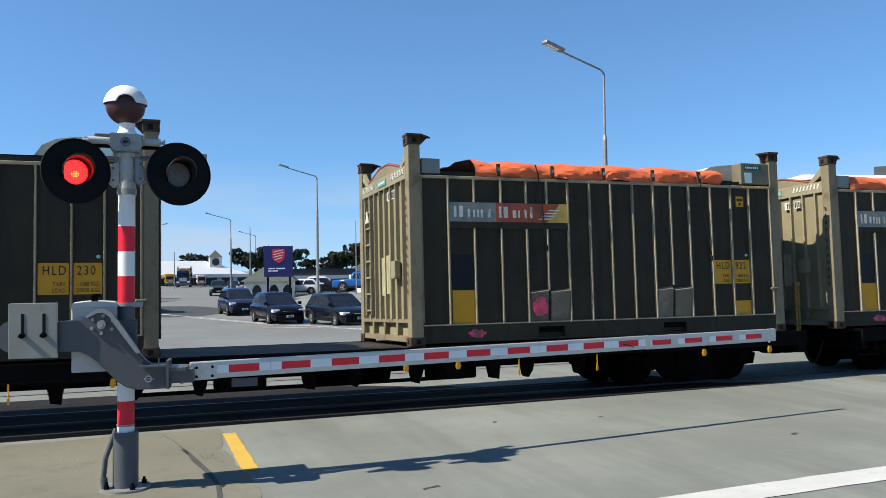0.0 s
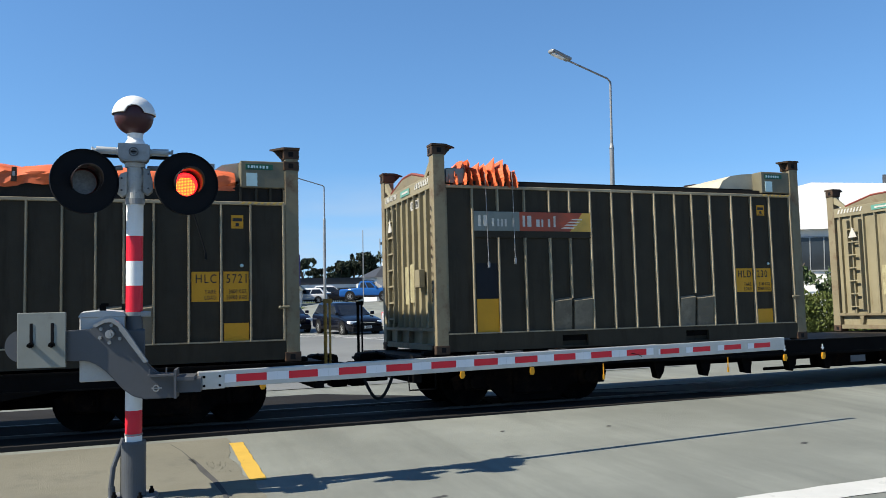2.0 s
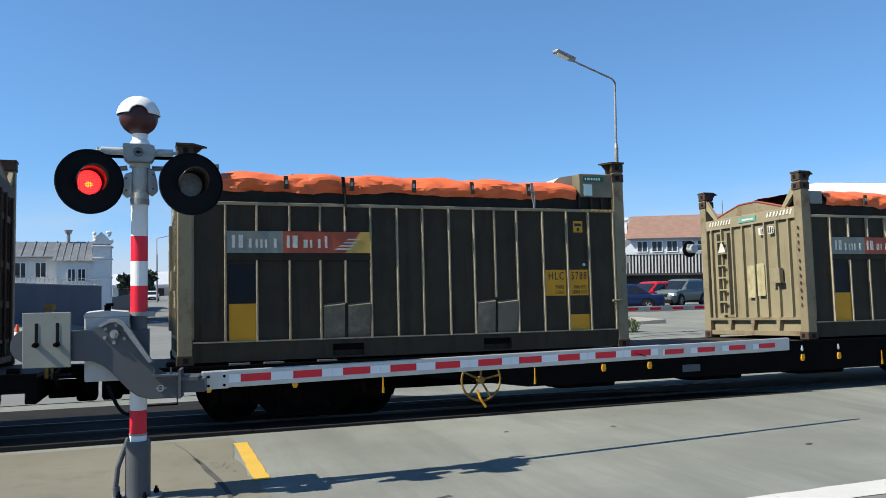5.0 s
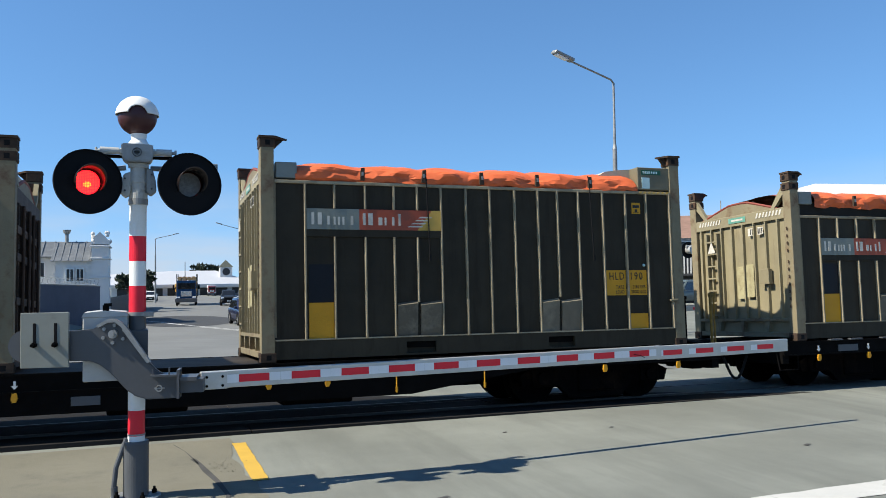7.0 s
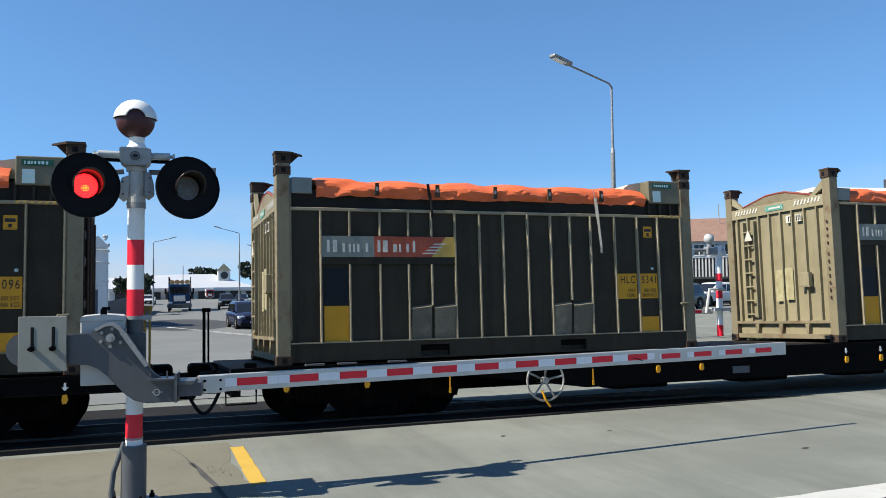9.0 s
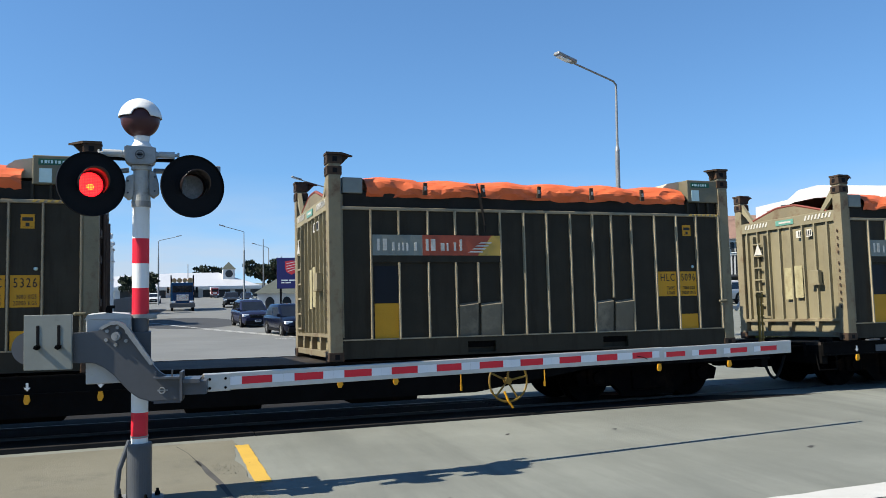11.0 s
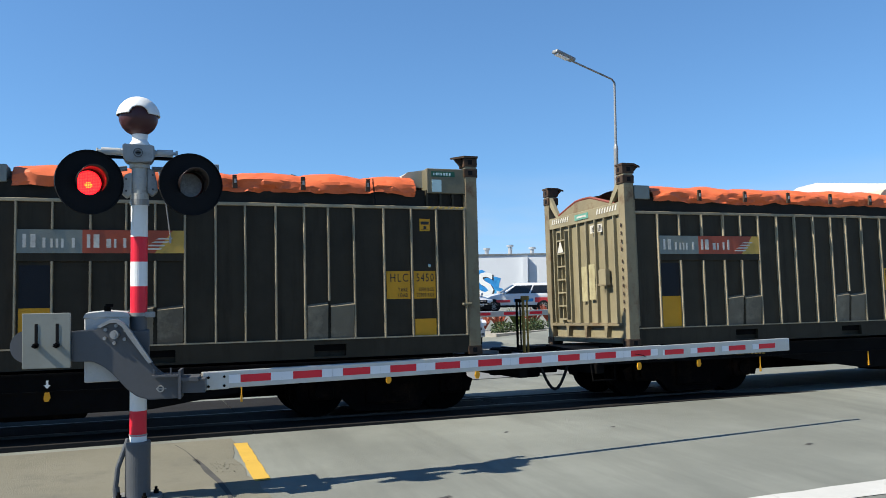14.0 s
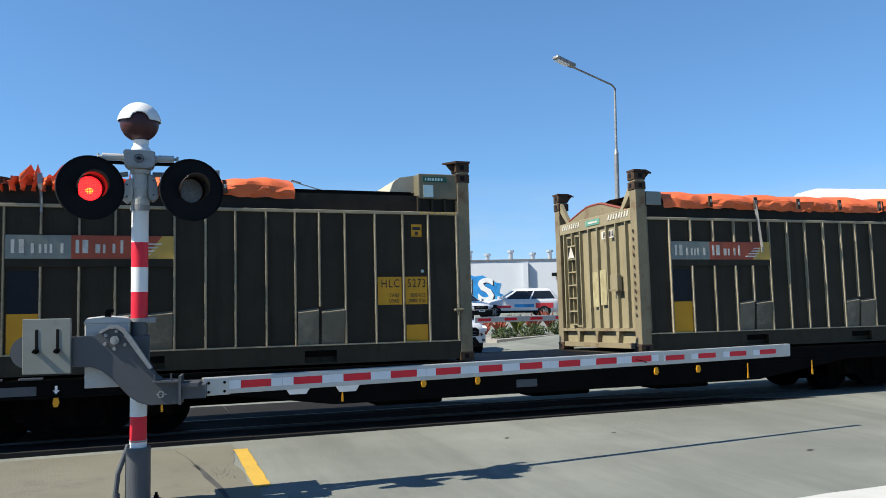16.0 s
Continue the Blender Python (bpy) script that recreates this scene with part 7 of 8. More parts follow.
def build_offices():
    g = thing("office_building", "two-storey offices with white slatted balcony and brown roof", "building")
    m, n = wall_frame((32.6, 56.3), (44.4, 47.9))
    bm = bmesh.new()
    box(bm, (0, 0.1, -0.8), (n, 0.4, 4.6), m=m)
    part("wall", bm, PLASTERG, g)
    bm = bmesh.new()
    box(bm, (0.9, -0.1, -0.7), (n, 0.08, 1.75), m=m)
    part("shopfront", bm, DARKWALL, g, "dark glazed shopfront")
    bm = bmesh.new()
    box(bm, (0.8, -0.9, 1.75), (n, 0.1, 1.9), m=m)
    part("balcony_floor", bm, DARKWALL, g)
    boxm = bmesh.new()
    box(boxm, (0.8, -0.78, 1.9), (n, -0.74, 3.3), m=m)
    part("balcony_back", boxm, DARKWALL, g)
    bm = bmesh.new()
    box(bm, (-0.055, -0.03, 0), (0.055, 0.03, 1.4))
    slat = mesh_of("slat", bm, CASEGREY)
    k = 0.9
    while k < n:
        o = new("slat", slat)
        o.parent, o.matrix_basis = g, m @ pose(k, -0.82, 1.9)
        k += 0.24
    bm = bmesh.new()
    box(bm, (0.8, -0.9, 3.3), (n, -0.74, 3.38), m=m)
    part("balcony_rail", bm, ALU, g)
    for k in range(7):
        x = 3.4 + k * 1.1
        w = new("window", None)
        w.parent, w.matrix_basis = g, m
        window(w, x, x + 0.7, 3.55, 4.3, 0.08)
    bm = bmesh.new()
    v = [bm.verts.new(m @ Vector(p)) for p in ((2.6, -0.4, 4.55), (n + 0.3, -0.4, 4.55), (n + 0.3, 5, 6.6), (2.6, 5, 6.6), (n + 0.3, 10, 4.55), (2.6, 10, 4.55))]
    for f in ((0, 1, 2, 3), (3, 2, 4, 5)):
        bm.faces.new([v[i] for i in f])
    bm.faces.new((v[0], v[3], v[5]))
    part("roof", bm, ROOFBROWN, g, "brown tiled roof")
    bm = bmesh.new()
    tube(bm, [m @ Vector((9.8, 3.5, 6.2)), m @ Vector((9.8, 3.5, 7.6))], 0.04, 6)
    part("aerial", bm, GALV, g)
    g = thing("old_house", "white house with hipped red-brown roof and tall chimney", "house")
    c = pose(43.5, 63.5, -0.5, 0, 0, -35)
    bm = bmesh.new()
    box(bm, (-5, -3.5, 0), (5, 3.5, 5.0), m=c)
    part("wall", bm, PLASTERW, g)
    bm = bmesh.new()
    v = [bm.verts.new(c @ Vector(p)) for p in ((-5.4, -3.9, 5), (5.4, -3.9, 5), (5.4, 3.9, 5), (-5.4, 3.9, 5), (-2, 0, 7.4), (2, 0, 7.4))]
    for f in ((0, 1, 5, 4), (1, 2, 5), (2, 3, 4, 5), (3, 0, 4)):
        bm.faces.new([v[i] for i in f])
    part("roof", bm, ROOFBROWN, g)
    bm = bmesh.new()
    box(bm, (-3.4, -2.4, 5), (-2.6, -1.7, 7.3), m=c)
    box(bm, (-3.5, -2.5, 7.1), (-2.5, -1.6, 7.35), m=c)
    part("chimney", bm, PLASTERW, g)
    # modern white building
    g = thing("white_showroom", "modern white building with a raked roof and dark glazing", "building")
    m, n = wall_frame((29.3, 34.2), (41, 21.8))
    bm = bmesh.new()
    slab(bm, [(0, 4.35), (0, 5.25), (1.5, 5.55), (2.0, 6.0), (2.9, 6.2), (7, 5.9), (n, 5.2), (n, 3.9), (1.9, 3.9), (1.9, 4.35)], -0.4, 0.3)
    f = part("fascia", bm, PLASTERW, g, "white raked fascia")
    f.matrix_basis = m
    bm = bmesh.new()
    box(bm, (1.62, 0.1, -0.6), (n, 0.6, 3.9), m=m)
    part("wall", bm, PLASTERW, g)
    bm = bmesh.new()
    box(bm, (1.62, 0.6, 3.7), (n, 9, 3.9), m=m)
    part("canopy", bm, PLASTERW, g)
    for x in (1.35,):
        boxp = bmesh.new()
        box(boxp, (x, -0.3, -0.6), (x + 0.35, 0.1, 3.9), m=m)
        part("pillar", boxp, PLASTERW, g)
    boxp = bmesh.new()
    box(boxp, (1.2, -0.5, 4.1), (1.75, -0.38, 5.3), m=m)
    part("vent_box", boxp, GREYPAINT, g)
    boxp = bmesh.new()
    box(boxp, (6.0, -0.2, 5.85), (6.7, 0.2, 6.4), m=m)
    part("vent_box", boxp, GREYPAINT, g)
    for k in range(4):
        x = 2.1 + k * 2.4
        w = new("window", None)
        w.parent, w.matrix_basis = g, m
        window(w, x, x + 1.9, 1.9, 3.5, 0.08, 2, GALV)
    bm = bmesh.new()
    for k in range(3):
        rod(bm, m @ Vector((0.2, -0.6, 1.2 + k * 0.25)), m @ Vector((n, -0.6, 1.2 + k * 0.25)), 0.025, n=6)
    part("handrail", bm, GALV, g)


def build_left():
    g = thing("boundary_wall", "long grey-blue wall topped with coiled razor wire", "wall")
    m, n = wall_frame((-9.5, 37.6), (-2.45, 52.5))
    bm = bmesh.new()
    slab(bm, [(0, -1.1), (n, -1.1), (n, 1.52), (0, 1.98)], 0, 0.2)
    part("panel", bm, BLUEWALL, g).matrix_basis = m
    bm = bmesh.new()
    slab(bm, [(-0.02, 1.98), (n + 0.02, 1.52), (n + 0.02, 1.58), (-0.02, 2.04)], -0.03, 0.23)
    part("coping", bm, ROOFGREY, g).matrix_basis = m
    bm = bmesh.new()
    random.seed(8)
    prev = None
    for k in range(420):
        a = k * 0.62
        p = m @ Vector((k * n / 420, 0.1 + 0.22 * math.cos(a) + random.uniform(-0.05, 0.05), 2.24 - 0.46 * k / 420 + 0.17 * math.sin(a) + random.uniform(-0.05, 0.05)))
        if prev is not None:
            rod(bm, prev, p, 0.008, n=3)
        prev = p
    part("razor_wire", bm, ROOFGREY, g)
    g = thing("white_villa", "old white plastered building with grey iron roof and parapet tower", "building")
    x0, x1, y = -20.0, -3.2, 60.0
    bm = bmesh.new()
    box(bm, (x0, y, -1.4), (x1, y + 8, 3.65))
    box(bm, (-5.4, y - 1.2, -1.4), (x1, y, 3.2))
    part("wall", bm, PLASTERW, g)
    bm = bmesh.new()
    v = [bm.verts.new(p) for p in ((x0, y - 0.3, 3.55), (x1, y - 0.3, 3.55), (x1, y + 2.2, 4.6), (x0, y + 2.2, 4.6), (x1, y + 8, 3.6), (x0, y + 8, 3.6))]
    for f in ((0, 1, 2, 3), (3, 2, 4, 5)):
        bm.faces.new([v[i] for i in f])
    v = [bm.verts.new(p) for p in ((-5.7, y - 1.5, 3.2), (x1, y - 1.5, 3.2), (x1, y + 1.8, 4.5), (-5.7, y + 1.8, 4.5))]
    bm.faces.new(v)
    part("roof", bm, ROOFGREY, g, "grey corrugated iron roof")
    k = x0
    while k < x1:
        bm = bmesh.new()
        rod(bm, (k, y - 0.3, 3.58), (k, y + 2.2, 4.63), 0.03, n=5)
        part("roof_batten", bm, ROOFGREY, g)
        k += 0.65
    bm = bmesh.new()
    box(bm, (-3.25, y - 1.4, -1.4), (-2.2, y + 1.5, 4.3))
    part("tower", bm, PLASTERW, g)
    random.seed(3)
    for k in range(14):
        bm = bmesh.new()
        bmesh.ops.create_icosphere(bm, subdivisions=2, radius=random.uniform(0.07, 0.17), matrix=Matrix.Translation((-3.25 + random.uniform(0, 1.1), y - 1.35 + random.uniform(0, 0.4), 4.35 + random.uniform(0, 0.75))))
        part("ornament", bm, PLASTERW, g)
    bm = bmesh.new()
    slab(bm, [(-3.3, 4.25), (-2.15, 4.25), (-2.15, 4.45), (-2.4, 4.75), (-2.75, 5.1), (-3.1, 4.75), (-3.3, 4.45)], y - 1.4, y - 1.1)
    part("parapet", bm, PLASTERW, g)
    for a, b, z0, z1 in ((-8.0, -7.4, 2.15, 3.1), (-6.8, -6.2, 2.15, 3.1), (-4.75, -4.35, 1.9, 2.65), (-4.15, -3.75, 1.9, 2.65), (-11.5, -10.9, 2.15, 3.1), (-10.3, -9.7, 2.15, 3.1)):
        window(g, a, b, z0, z1, y - 0.02 if a < -5.4 else y - 1.22)
    bm = bmesh.new()
    rod(bm, (-5.0, y + 2.0, 4.5), (-5.0, y + 2.0, 5.3), 0.12, n=12)
    rod(bm, (-5.0, y + 2.0, 5.15), (-5.0, y + 2.0, 5.4), 0.2, 0.27, n=12)
    part("flue", bm, GALV, g)
    for zz, d in ((2.05, 0.06), (3.3, 0.08), (4.1, 0.1)):
        bm = bmesh.new()
        box(bm, (-3.25 - d, y - 1.4 - d, zz), (-2.2 + d, y + 1.5, zz + 0.09), 0.02)
        part("cornice", bm, PLASTERW, g)
    bm = bmesh.new()
    rod(bm, (x0, y - 0.34, 3.5), (-5.4, y - 0.34, 3.5), 0.07, n=8)
    part("gutter", bm, GALV, g)
    for k in range(6):
        bm = bmesh.new()
        zk = 3.2 + 0.0 * k
        rod(bm, (-5.5 + k * 0.42, y - 1.5, zk), (-5.5 + k * 0.42, y + 1.8, 4.53), 0.03, n=5)
        part("roof_batten", bm, ROOFGREY, g)
    g = thing("dark_fence", "dark boundary fence beside the far road", "fence")
    m, n = wall_frame((-2.3, 61), (0.2, 98))
    bm = bmesh.new()
    box(bm, (0, 0, -1.3), (n, 0.1, 0.7), m=m)
    part("panel", bm, DARKWALL, g)


def build_far():
    g = thing("station_building", "long white-roofed building far along the street", "building")
    y = 172
    bm = bmesh.new()
    box(bm, (-6, y, -1.4), (23, y + 10, 0.9))
    part("wall", bm, PLASTERG, g)
    bm = bmesh.new()
    v = [bm.verts.new(p) for p in ((-6.5, y - 1, 1.1), (22, y - 1, 1.1), (14, y + 6, 3.9), (6, y + 6, 3.9), (-12, y + 6, 3.0), (-14, y + 6, 1.1))]
    bm.faces.new((v[0], v[1], v[2], v[3]))
    bm.faces.new((v[0], v[3], v[4], v[5]))
    part("roof", bm, ROOFWHITE, g, "broad white roof")
    bm = bmesh.new()
    box(bm, (-6.5, y - 1.2, 0.55), (23, y - 0.9, 1.15))
    part("fascia", bm, PLASTERW, g)
    bm = bmesh.new()
    for k in range(9):
        box(bm, (-5 + k * 3.1, y - 0.05, -1.1), (-2.8 + k * 3.1, y, 0.4))
    part("openings", bm, DARKWALL, g)
    g = thing("clock_tower", "small white clock tower with a dark pyramid cap", "tower")
    bm = bmesh.new()
    box(bm, (14.0, 174, -1.4), (17.6, 177.5, 2.3))
    box(bm, (14.6, 174.5, 2.3), (17.0, 177, 4.6))
    part("shaft", bm, PLASTERW, g)
    bm = bmesh.new()
    rod(bm, (15.8, 174.4, 3.6), (15.8, 174.5, 3.6), 0.75, n=24)
    part("clock_face", bm, DARKWALL, g)
    bm = bmesh.new()
    bmesh.ops.create_cone(bm, cap_ends=True, segments=4, radius1=2.0, radius2=0.05, depth=1.5, matrix=Matrix.Translation((15.8, 175.7, 5.3)) @ Matrix.Rotation(math.pi / 4, 4, "Z"))
    part("cap", bm, ROOFGREEN, g)
    g = thing("grey_hall", "low hall with grey-green roof and arched windows", "building")
    c = pose(12.2, 76.5, -1.1, 0, 0, -12)
    bm = bmesh.new()
    box(bm, (-2.6, -2, 0), (1.7, 4, 1.95), m=c)
    part("wall", bm, PLASTERW, g)
    bm = bmesh.new()
    v = [bm.verts.new(c @ Vector(p)) for p in ((-2.9, -2.4, 1.9), (2.0, -2.4, 1.9), (0.6, 1, 3.25), (-1.0, 1, 3.25), (2.0, 4.4, 1.9), (-2.9, 4.4, 1.9))]
    for f in ((0, 1, 2, 3), (3, 2, 4, 5), (0, 3, 5), (1, 4, 2)):
        bm.faces.new([v[i] for i in f])
    part("roof", bm, ROOFGREEN, g)
    for x in (-1.9, -0.4, 0.8):
        bm = bmesh.new()
        slab(bm, [(x, 0.5), (x + 0.8, 0.5), (x + 0.8, 1.2), (x + 0.62, 1.5), (x + 0.4, 1.6), (x + 0.18, 1.5), (x, 1.2)], -2.04, -2.0)
        o = part("arched_window", bm, WINDOW, g)
        o.matrix_basis = c
    g = thing("dark_store", "long low store with dark roof and white fascia", "building")
    bm = bmesh.new()
    box(bm, (17, 98, -1.3), (34, 106, 1.1))
    part("wall", bm, DARKWALL, g)
    bm = bmesh.new()
    box(bm, (16.6, 97.6, 1.1), (34.4, 106.4, 1.9))
    part("roof", bm, DARKWALL, g)
    bm = bmesh.new()
    box(bm, (16.6, 97.3, 0.7), (34.4, 97.7, 1.1))
    box(bm, (26, 97.2, -1.2), (30, 97.5, 0.7))
    part("fascia", bm, PLASTERW, g)
    g = thing("picket_fence", "white paled fence before the low store", "fence")
    boxpart("rail", (16, 95.9, -0.1), (27, 95.95, 0.0), PLASTERW, g)
    bm = bmesh.new()
    box(bm, (-0.06, -0.02, 0), (0.06, 0.02, 1.25))
    pale = mesh_of("pale", bm, PLASTERW)
    for k in range(44):
        same("pale", pale, g, (16 + k * 0.25, 95.88, -1.05))
    bm = bmesh.new()
    box(bm, (24.1, 95.6, -1.1), (24.6, 96.1, 1.15), 0.05)
    part("gate_pier", bm, PLASTERW, g)
    g = thing("terracotta_house", "small house with terracotta wall and dark hipped roof", "house")
    bm = bmesh.new()
    box(bm, (20.5, 74, -1.2), (23.0, 79, 1.9))
    part("wall", bm, PLASTERG, g)
    bm = bmesh.new()
    box(bm, (21.6, 73.8, -1.2), (22.8, 74.2, 1.7))
    part("porch_wall", bm, BRICKRED, g)
    bm = bmesh.new()
    v = [bm.verts.new(p) for p in ((20.1, 73.4, 1.85), (23.4, 73.4, 1.85), (23.4, 79.5, 1.85), (20.1, 79.5, 1.85), (21.8, 76.4, 3.0))]
    for f in ((0, 1, 4), (1, 2, 4), (2, 3, 4), (3, 0, 4)):
        bm.faces.new([v[i] for i in f])
    part("roof", bm, DARKWALL, g)
    for x, y, h, r in ((17.6, 67.8, 6.0, 0.05), (15.5, 119, 9.0, 0.09), (6.2, 140, 6.0, 0.09), (29.0, 103, 8, 0.08)):
        g = thing("pole", "thin bare pole beyond the street", "pole", "far poles", pose(x, y, lie(x, y)))
        bm = bmesh.new()
        rod(bm, (0, 0, -0.2), (0, 0, h), r, r * 0.7, 8)
        part("shaft", bm, GALV, g)
    g = thing("floodlight_mast", "floodlight mast with a crossbar of lamps", "floodlight", m=pose(30.9, 105.6, -1.1))
    bm = bmesh.new()
    rod(bm, (0, 0, 0), (0, 0, 7.4), 0.1, 0.07, 8)
    part("shaft", bm, GALV, g)
    for x in (-0.8, 0, 0.8):
        boxpart("lamp", (x - 0.3, -0.2, 7.3), (x + 0.3, 0.2, 7.65), GREYPAINT, g, 0.03)


# ---- plants ----
def leaves(bm, centre, size, n, leaf, seed, gap=0.0):
    rnd = random.Random(seed)
    for _ in range(n):
        while True:
            p = Vector((rnd.uniform(-1, 1), rnd.uniform(-1, 1), rnd.uniform(-1, 1)))
            if p.length < 1 and p.length > rnd.random() * 0.75:
                break
        q = Vector((p.x * size[0], p.y * size[1], p.z * size[2])) + Vector(centre)
        if gap and noise.noise(q * gap) < -0.12:
            continue
        e = Euler((rnd.uniform(0, 6.3), rnd.uniform(0, 6.3), rnd.uniform(0, 6.3))).to_matrix()
        s = leaf * rnd.uniform(0.6, 1.4)
        bm.faces.new([bm.verts.new(q + e @ Vector(c)) for c in ((-s, 0, 0), (0, -s * 0.5, s * 0.1), (s, 0, 0), (0, s * 0.5, s * 0.1))])


def build_tree(label, x, y, height, spread, material, n, leaf, seed, group="far trees"):
    g = thing("tree", label, "tree", group, pose(x, y, lie(x, y)))
    rnd = random.Random(seed)
    bm = bmesh.new()
    rod(bm, (0, 0, -0.3), (0.1, 0, height * 0.55), height * 0.035, height * 0.02, 8)
    for k in range(6):
        a, z = rnd.uniform(0, 6.3), height * rnd.uniform(0.3, 0.55)
        rod(bm, (0.05, 0, z), (spread * 0.6 * math.cos(a), spread * 0.6 * math.sin(a), z + height * 0.25), height * 0.014, height * 0.006, 6)
    part("trunk", bm, BARK, g)
    bm = bmesh.new()
    for k in range(9):
        a, r = rnd.uniform(0, 6.3), spread * rnd.uniform(0.1, 0.75)
        s = spread * rnd.uniform(0.3, 0.5)
        leaves(bm, (r * math.cos(a), r * math.sin(a), height * rnd.uniform(0.5, 0.86)), (s, s, s * 0.6), n // 9, leaf, seed * 31 + k, 1.3 / leaf / 4)
    part("crown", bm, material, g)


def build_plants():
    for i, (x, y, h, s) in enumerate(((10.5, 205, 5.6, 3.6), (13.6, 208, 7.0, 4.0), (16.8, 206, 6.0, 3.4), (7.8, 207, 4.8, 2.4))):
        build_tree("dark spreading pine behind the far roofs", x, y, h, s, LEAF_DARK, 1500, 0.5, i + 1)
    for i, (x, y, h, s) in enumerate(((16.9, 130, 7.6, 3.0), (19.4, 131, 6.2, 2.6), (23.6, 129, 6.9, 2.3), (30.4, 132, 5.9, 2.8), (32.6, 132, 7.6, 3.2), (35.2, 131, 6.6, 3.0), (26.9, 134, 4.8, 1.6), (39.8, 132, 5.6, 2.6))):
        build_tree("dark evergreen tree beyond the low buildings", x, y, h, s, LEAF_DARK, 3000, 0.3, i + 11)
    for i, (x, y, h, s) in enumerate(((25.5, 84, 5.4, 3.0), (28.6, 86, 4.9, 2.6))):
        build_tree("bushy evergreen behind the white hall", x, y, h, s, LEAF_DARK, 1300, 0.3, i + 31)
    for i, (x, y, h, s) in enumerate(((-1.2, 84, 4.2, 2.0), (-0.4, 92, 4.6, 2.2))):
        build_tree("small dark tree behind the fence", x, y, h, s, LEAF_DARK, 900, 0.26, i + 41)
    g = thing("hedge", "clipped yellow-green hedge beside the far track", "hedge", m=on(18.1, 18.2, -42))
    bm = bmesh.new()
    for k in range(7):
        leaves(bm, (-1.9 + k * 0.62, 0.1 * math.sin(k * 2.1), 0.62 + 0.08 * math.sin(k)), (0.55, 0.5, 0.68), 2600, 0.05, 60 + k)
    part("foliage", bm, LEAF_HEDGE, g)
    bm = bmesh.new()
    for k in range(12):
        rod(bm, (-2 + k * 0.34, 0, -0.05), (-2 + k * 0.34 + 0.08, 0.05, 0.7), 0.02, n=5)
    part("stems", bm, BARK, g)
    for i, (x, y, h, s) in enumerate(((18.7, 20.2, 2.9, 0.9), (19.9, 19.7, 2.4, 0.9), (19.4, 18.9, 1.6, 0.6))):
        build_tree("loose grey-green shrub behind the hedge", x, y, h, s, LEAF, 1500, 0.07, i + 51, "shrubs")
    random.seed(21)
    for k in range(9):
        x, y = 12.4 + k * 0.62, 31.6 - k * 0.25
        g = thing("flax_bush", "copper-coloured flax bush in the planted strip", "shrub", "flax bushes", on(x, y, k * 40))
        bm = bmesh.new()
        for _ in range(40):
            a, l = random.uniform(0, 6.3), random.uniform(0.45, 0.85)
            o, w = random.uniform(0.15, 0.5), 0.025
            c, s = math.cos(a), math.sin(a)
            v = [bm.verts.new(p) for p in ((-s * w, c * w, 0), (s * w, -c * w, 0), (c * o * 0.5 + s * w, s * o * 0.5 - c * w, l * 0.7), (c * o, s * o, l), (c * o * 0.5 - s * w, s * o * 0.5 + c * w, l * 0.7))]
            bm.faces.new(v)
        part("foliage", bm, FLAX if k % 3 else LEAF_HEDGE, g)
    for k, (x, y) in enumerate(((13.0, 29.2), (14.0, 28.9), (15.0, 28.4), (14.3, 24.6), (15.2, 24.3), (13.2, 23.6))):
        g = thing("low_shrub", "low dull brown-green shrub by the kerb", "shrub", "low shrubs", on(x, y, 0))
        bm = bmesh.new()
        leaves(bm, (0, 0, 0.2), (0.6, 0.45, 0.3), 700, 0.05, 80 + k)
        part("foliage", bm, LEAF, g)
        bm = bmesh.new()
        for i in range(5):
            rod(bm, (0, 0, -0.03), (0.3 * math.cos(i * 1.3), 0.3 * math.sin(i * 1.3), 0.3), 0.015, n=5)
        part("stems", bm, BARK, g)


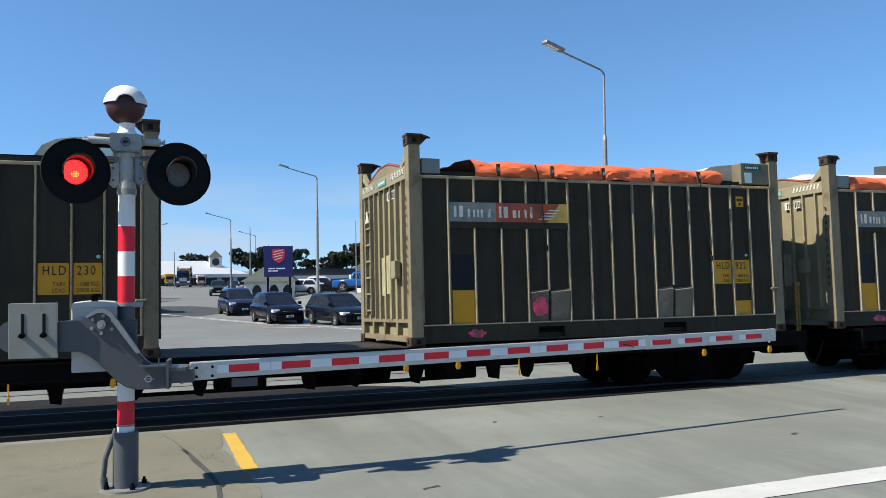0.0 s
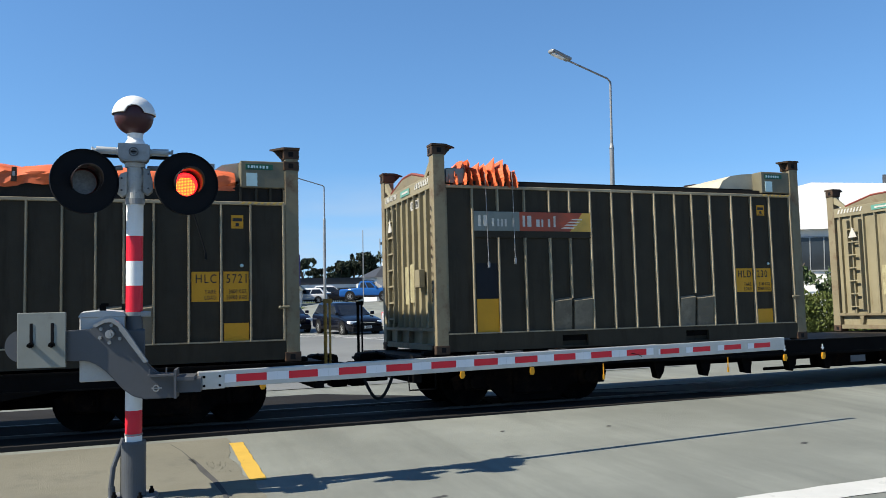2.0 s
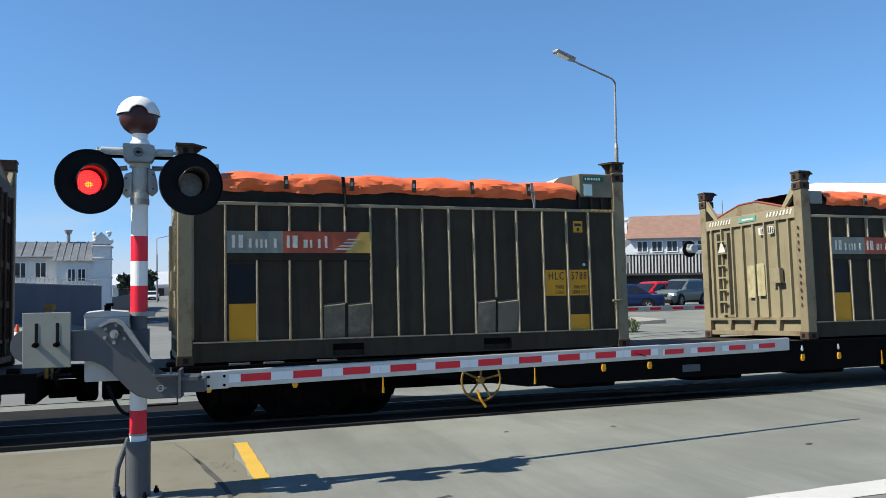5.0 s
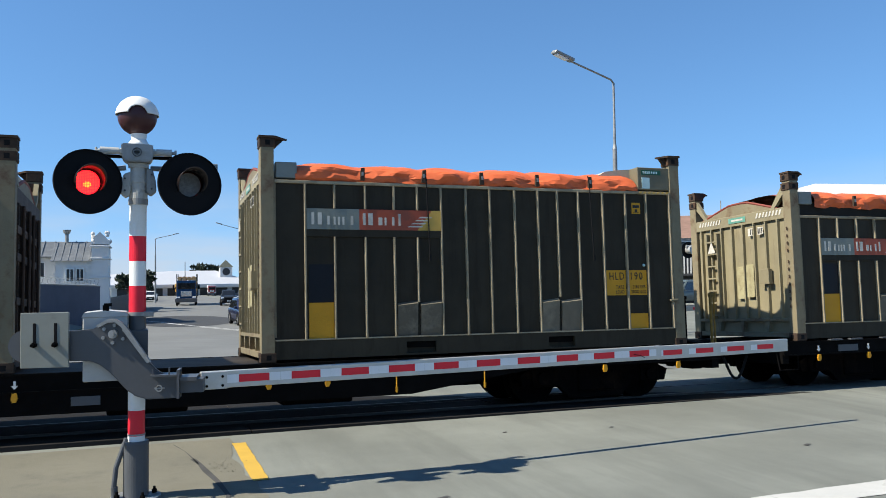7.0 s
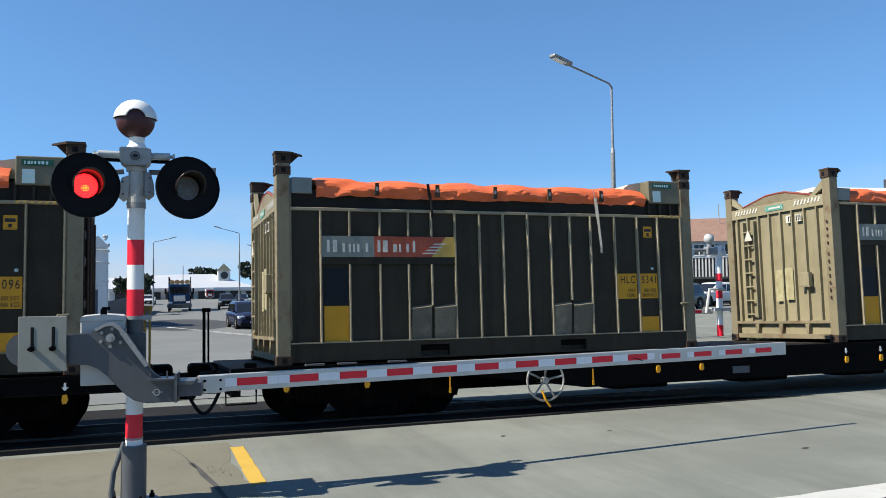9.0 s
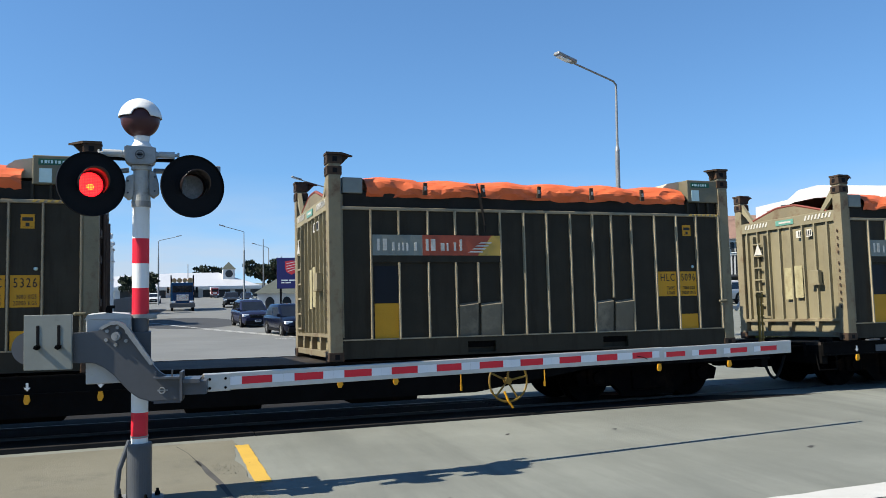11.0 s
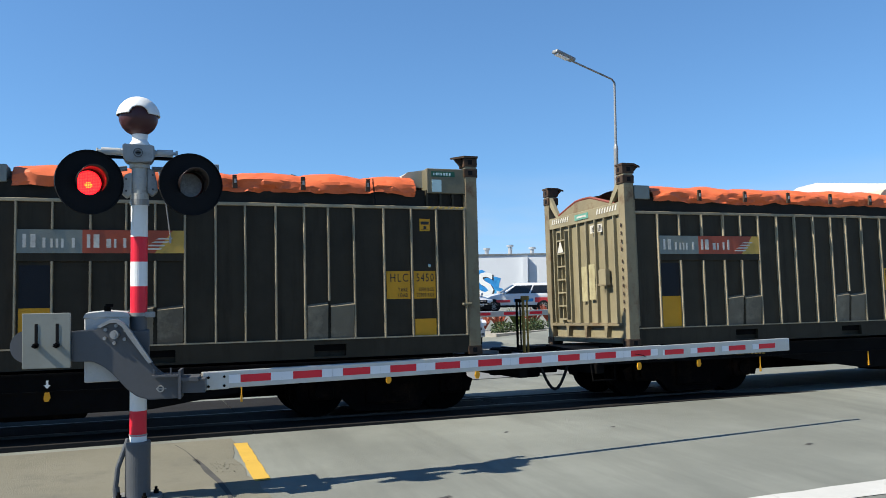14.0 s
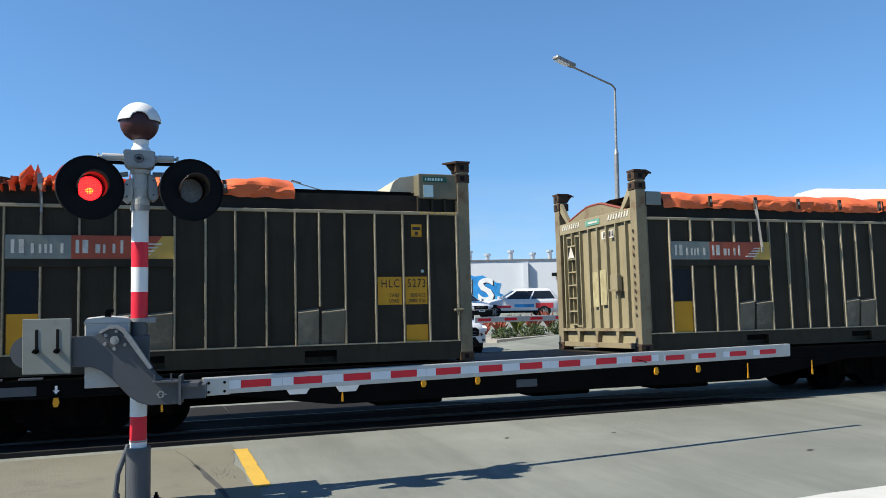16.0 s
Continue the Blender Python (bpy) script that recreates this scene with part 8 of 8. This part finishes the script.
def build_verges():
    for name, pts, material, label, h in (
            ("verge_left", [(-14, 27), (-3.2, 27), (-2.9, 36), (-3.0, 50), (-9, 37)], GRASS, "grass verge by the boundary wall", 0.06),
            ("verge_far", [(12.8, 70), (34, 66), (36, 96), (14, 96)], GRASS, "grass before the low buildings", 0.08),
            ("kerb_island", [(11.6, 33.4), (19.5, 30.2), (19.2, 27.6), (12.3, 28.4)], CONCRETE, "concrete-kerbed planted strip", 0.12)):
        bm = bmesh.new()
        lo = [bm.verts.new((x, y, lie(x, y) - 0.3)) for x, y in pts]
        hi = [bm.verts.new((x, y, lie(x, y) + h)) for x, y in pts]
        bm.faces.new(hi)
        for i in range(len(pts)):
            j = (i + 1) % len(pts)
            bm.faces.new((lo[i], lo[j], hi[j], hi[i]))
        bmesh.ops.recalc_face_normals(bm, faces=bm.faces)
        structure(name, bm, material, label)


build_mural_hall()
build_offices()
build_left()
build_far()
build_plants()
build_verges()


# ---- what moves ----
def motions():
    ticks = [k * 0.5 for k in range(33)]
    for c, x in CONTAINERS:
        walk(c, [(t, TRACK @ pose(x + ride(t), FACE, FLOOR)) for t in ticks])
    for g, x in WAGONS:
        walk(g, [(t, TRACK @ pose(x + ride(t), 0, 0)) for t in ticks])
    fine = [k * 0.1 for k in range(161)]
    for ob, at in WHEELS:
        walk(ob, [(t, pose(*at, 0, math.degrees(ride(t) / 0.36) % 360, 0)) for t in fine])
    # lenses swing half round at each change, one showing its lit face while the other turns away
    changes = [0.295 + 0.345 * k for k in range(46)]
    for n, (ob, m) in enumerate(LENSES):
        angle = 0 if n == 0 else 180
        rows = [(0.0, m @ pose(0, 0, 0, 0, 0, angle))]
        for s in changes:
            f0 = round(s * 30) - 1
            for rest in (f0 + 1, f0 + 2):
                if rest % 15 == 0:
                    f0 = rest if rest < s * 30 else rest - 3
                    break
            for j in range(4):
                rows.append(((f0 + j) / 30, m @ pose(0, 0, 0, 0, 0, angle + 60 * j)))
            angle += 180
        rows.append((16.0, m @ pose(0, 0, 0, 0, 0, angle))) if rows[-1][0] < 15.99 else None
        walk(ob, rows)
    for ob, rows in TRAFFIC:
        walk(ob, rows)


motions()
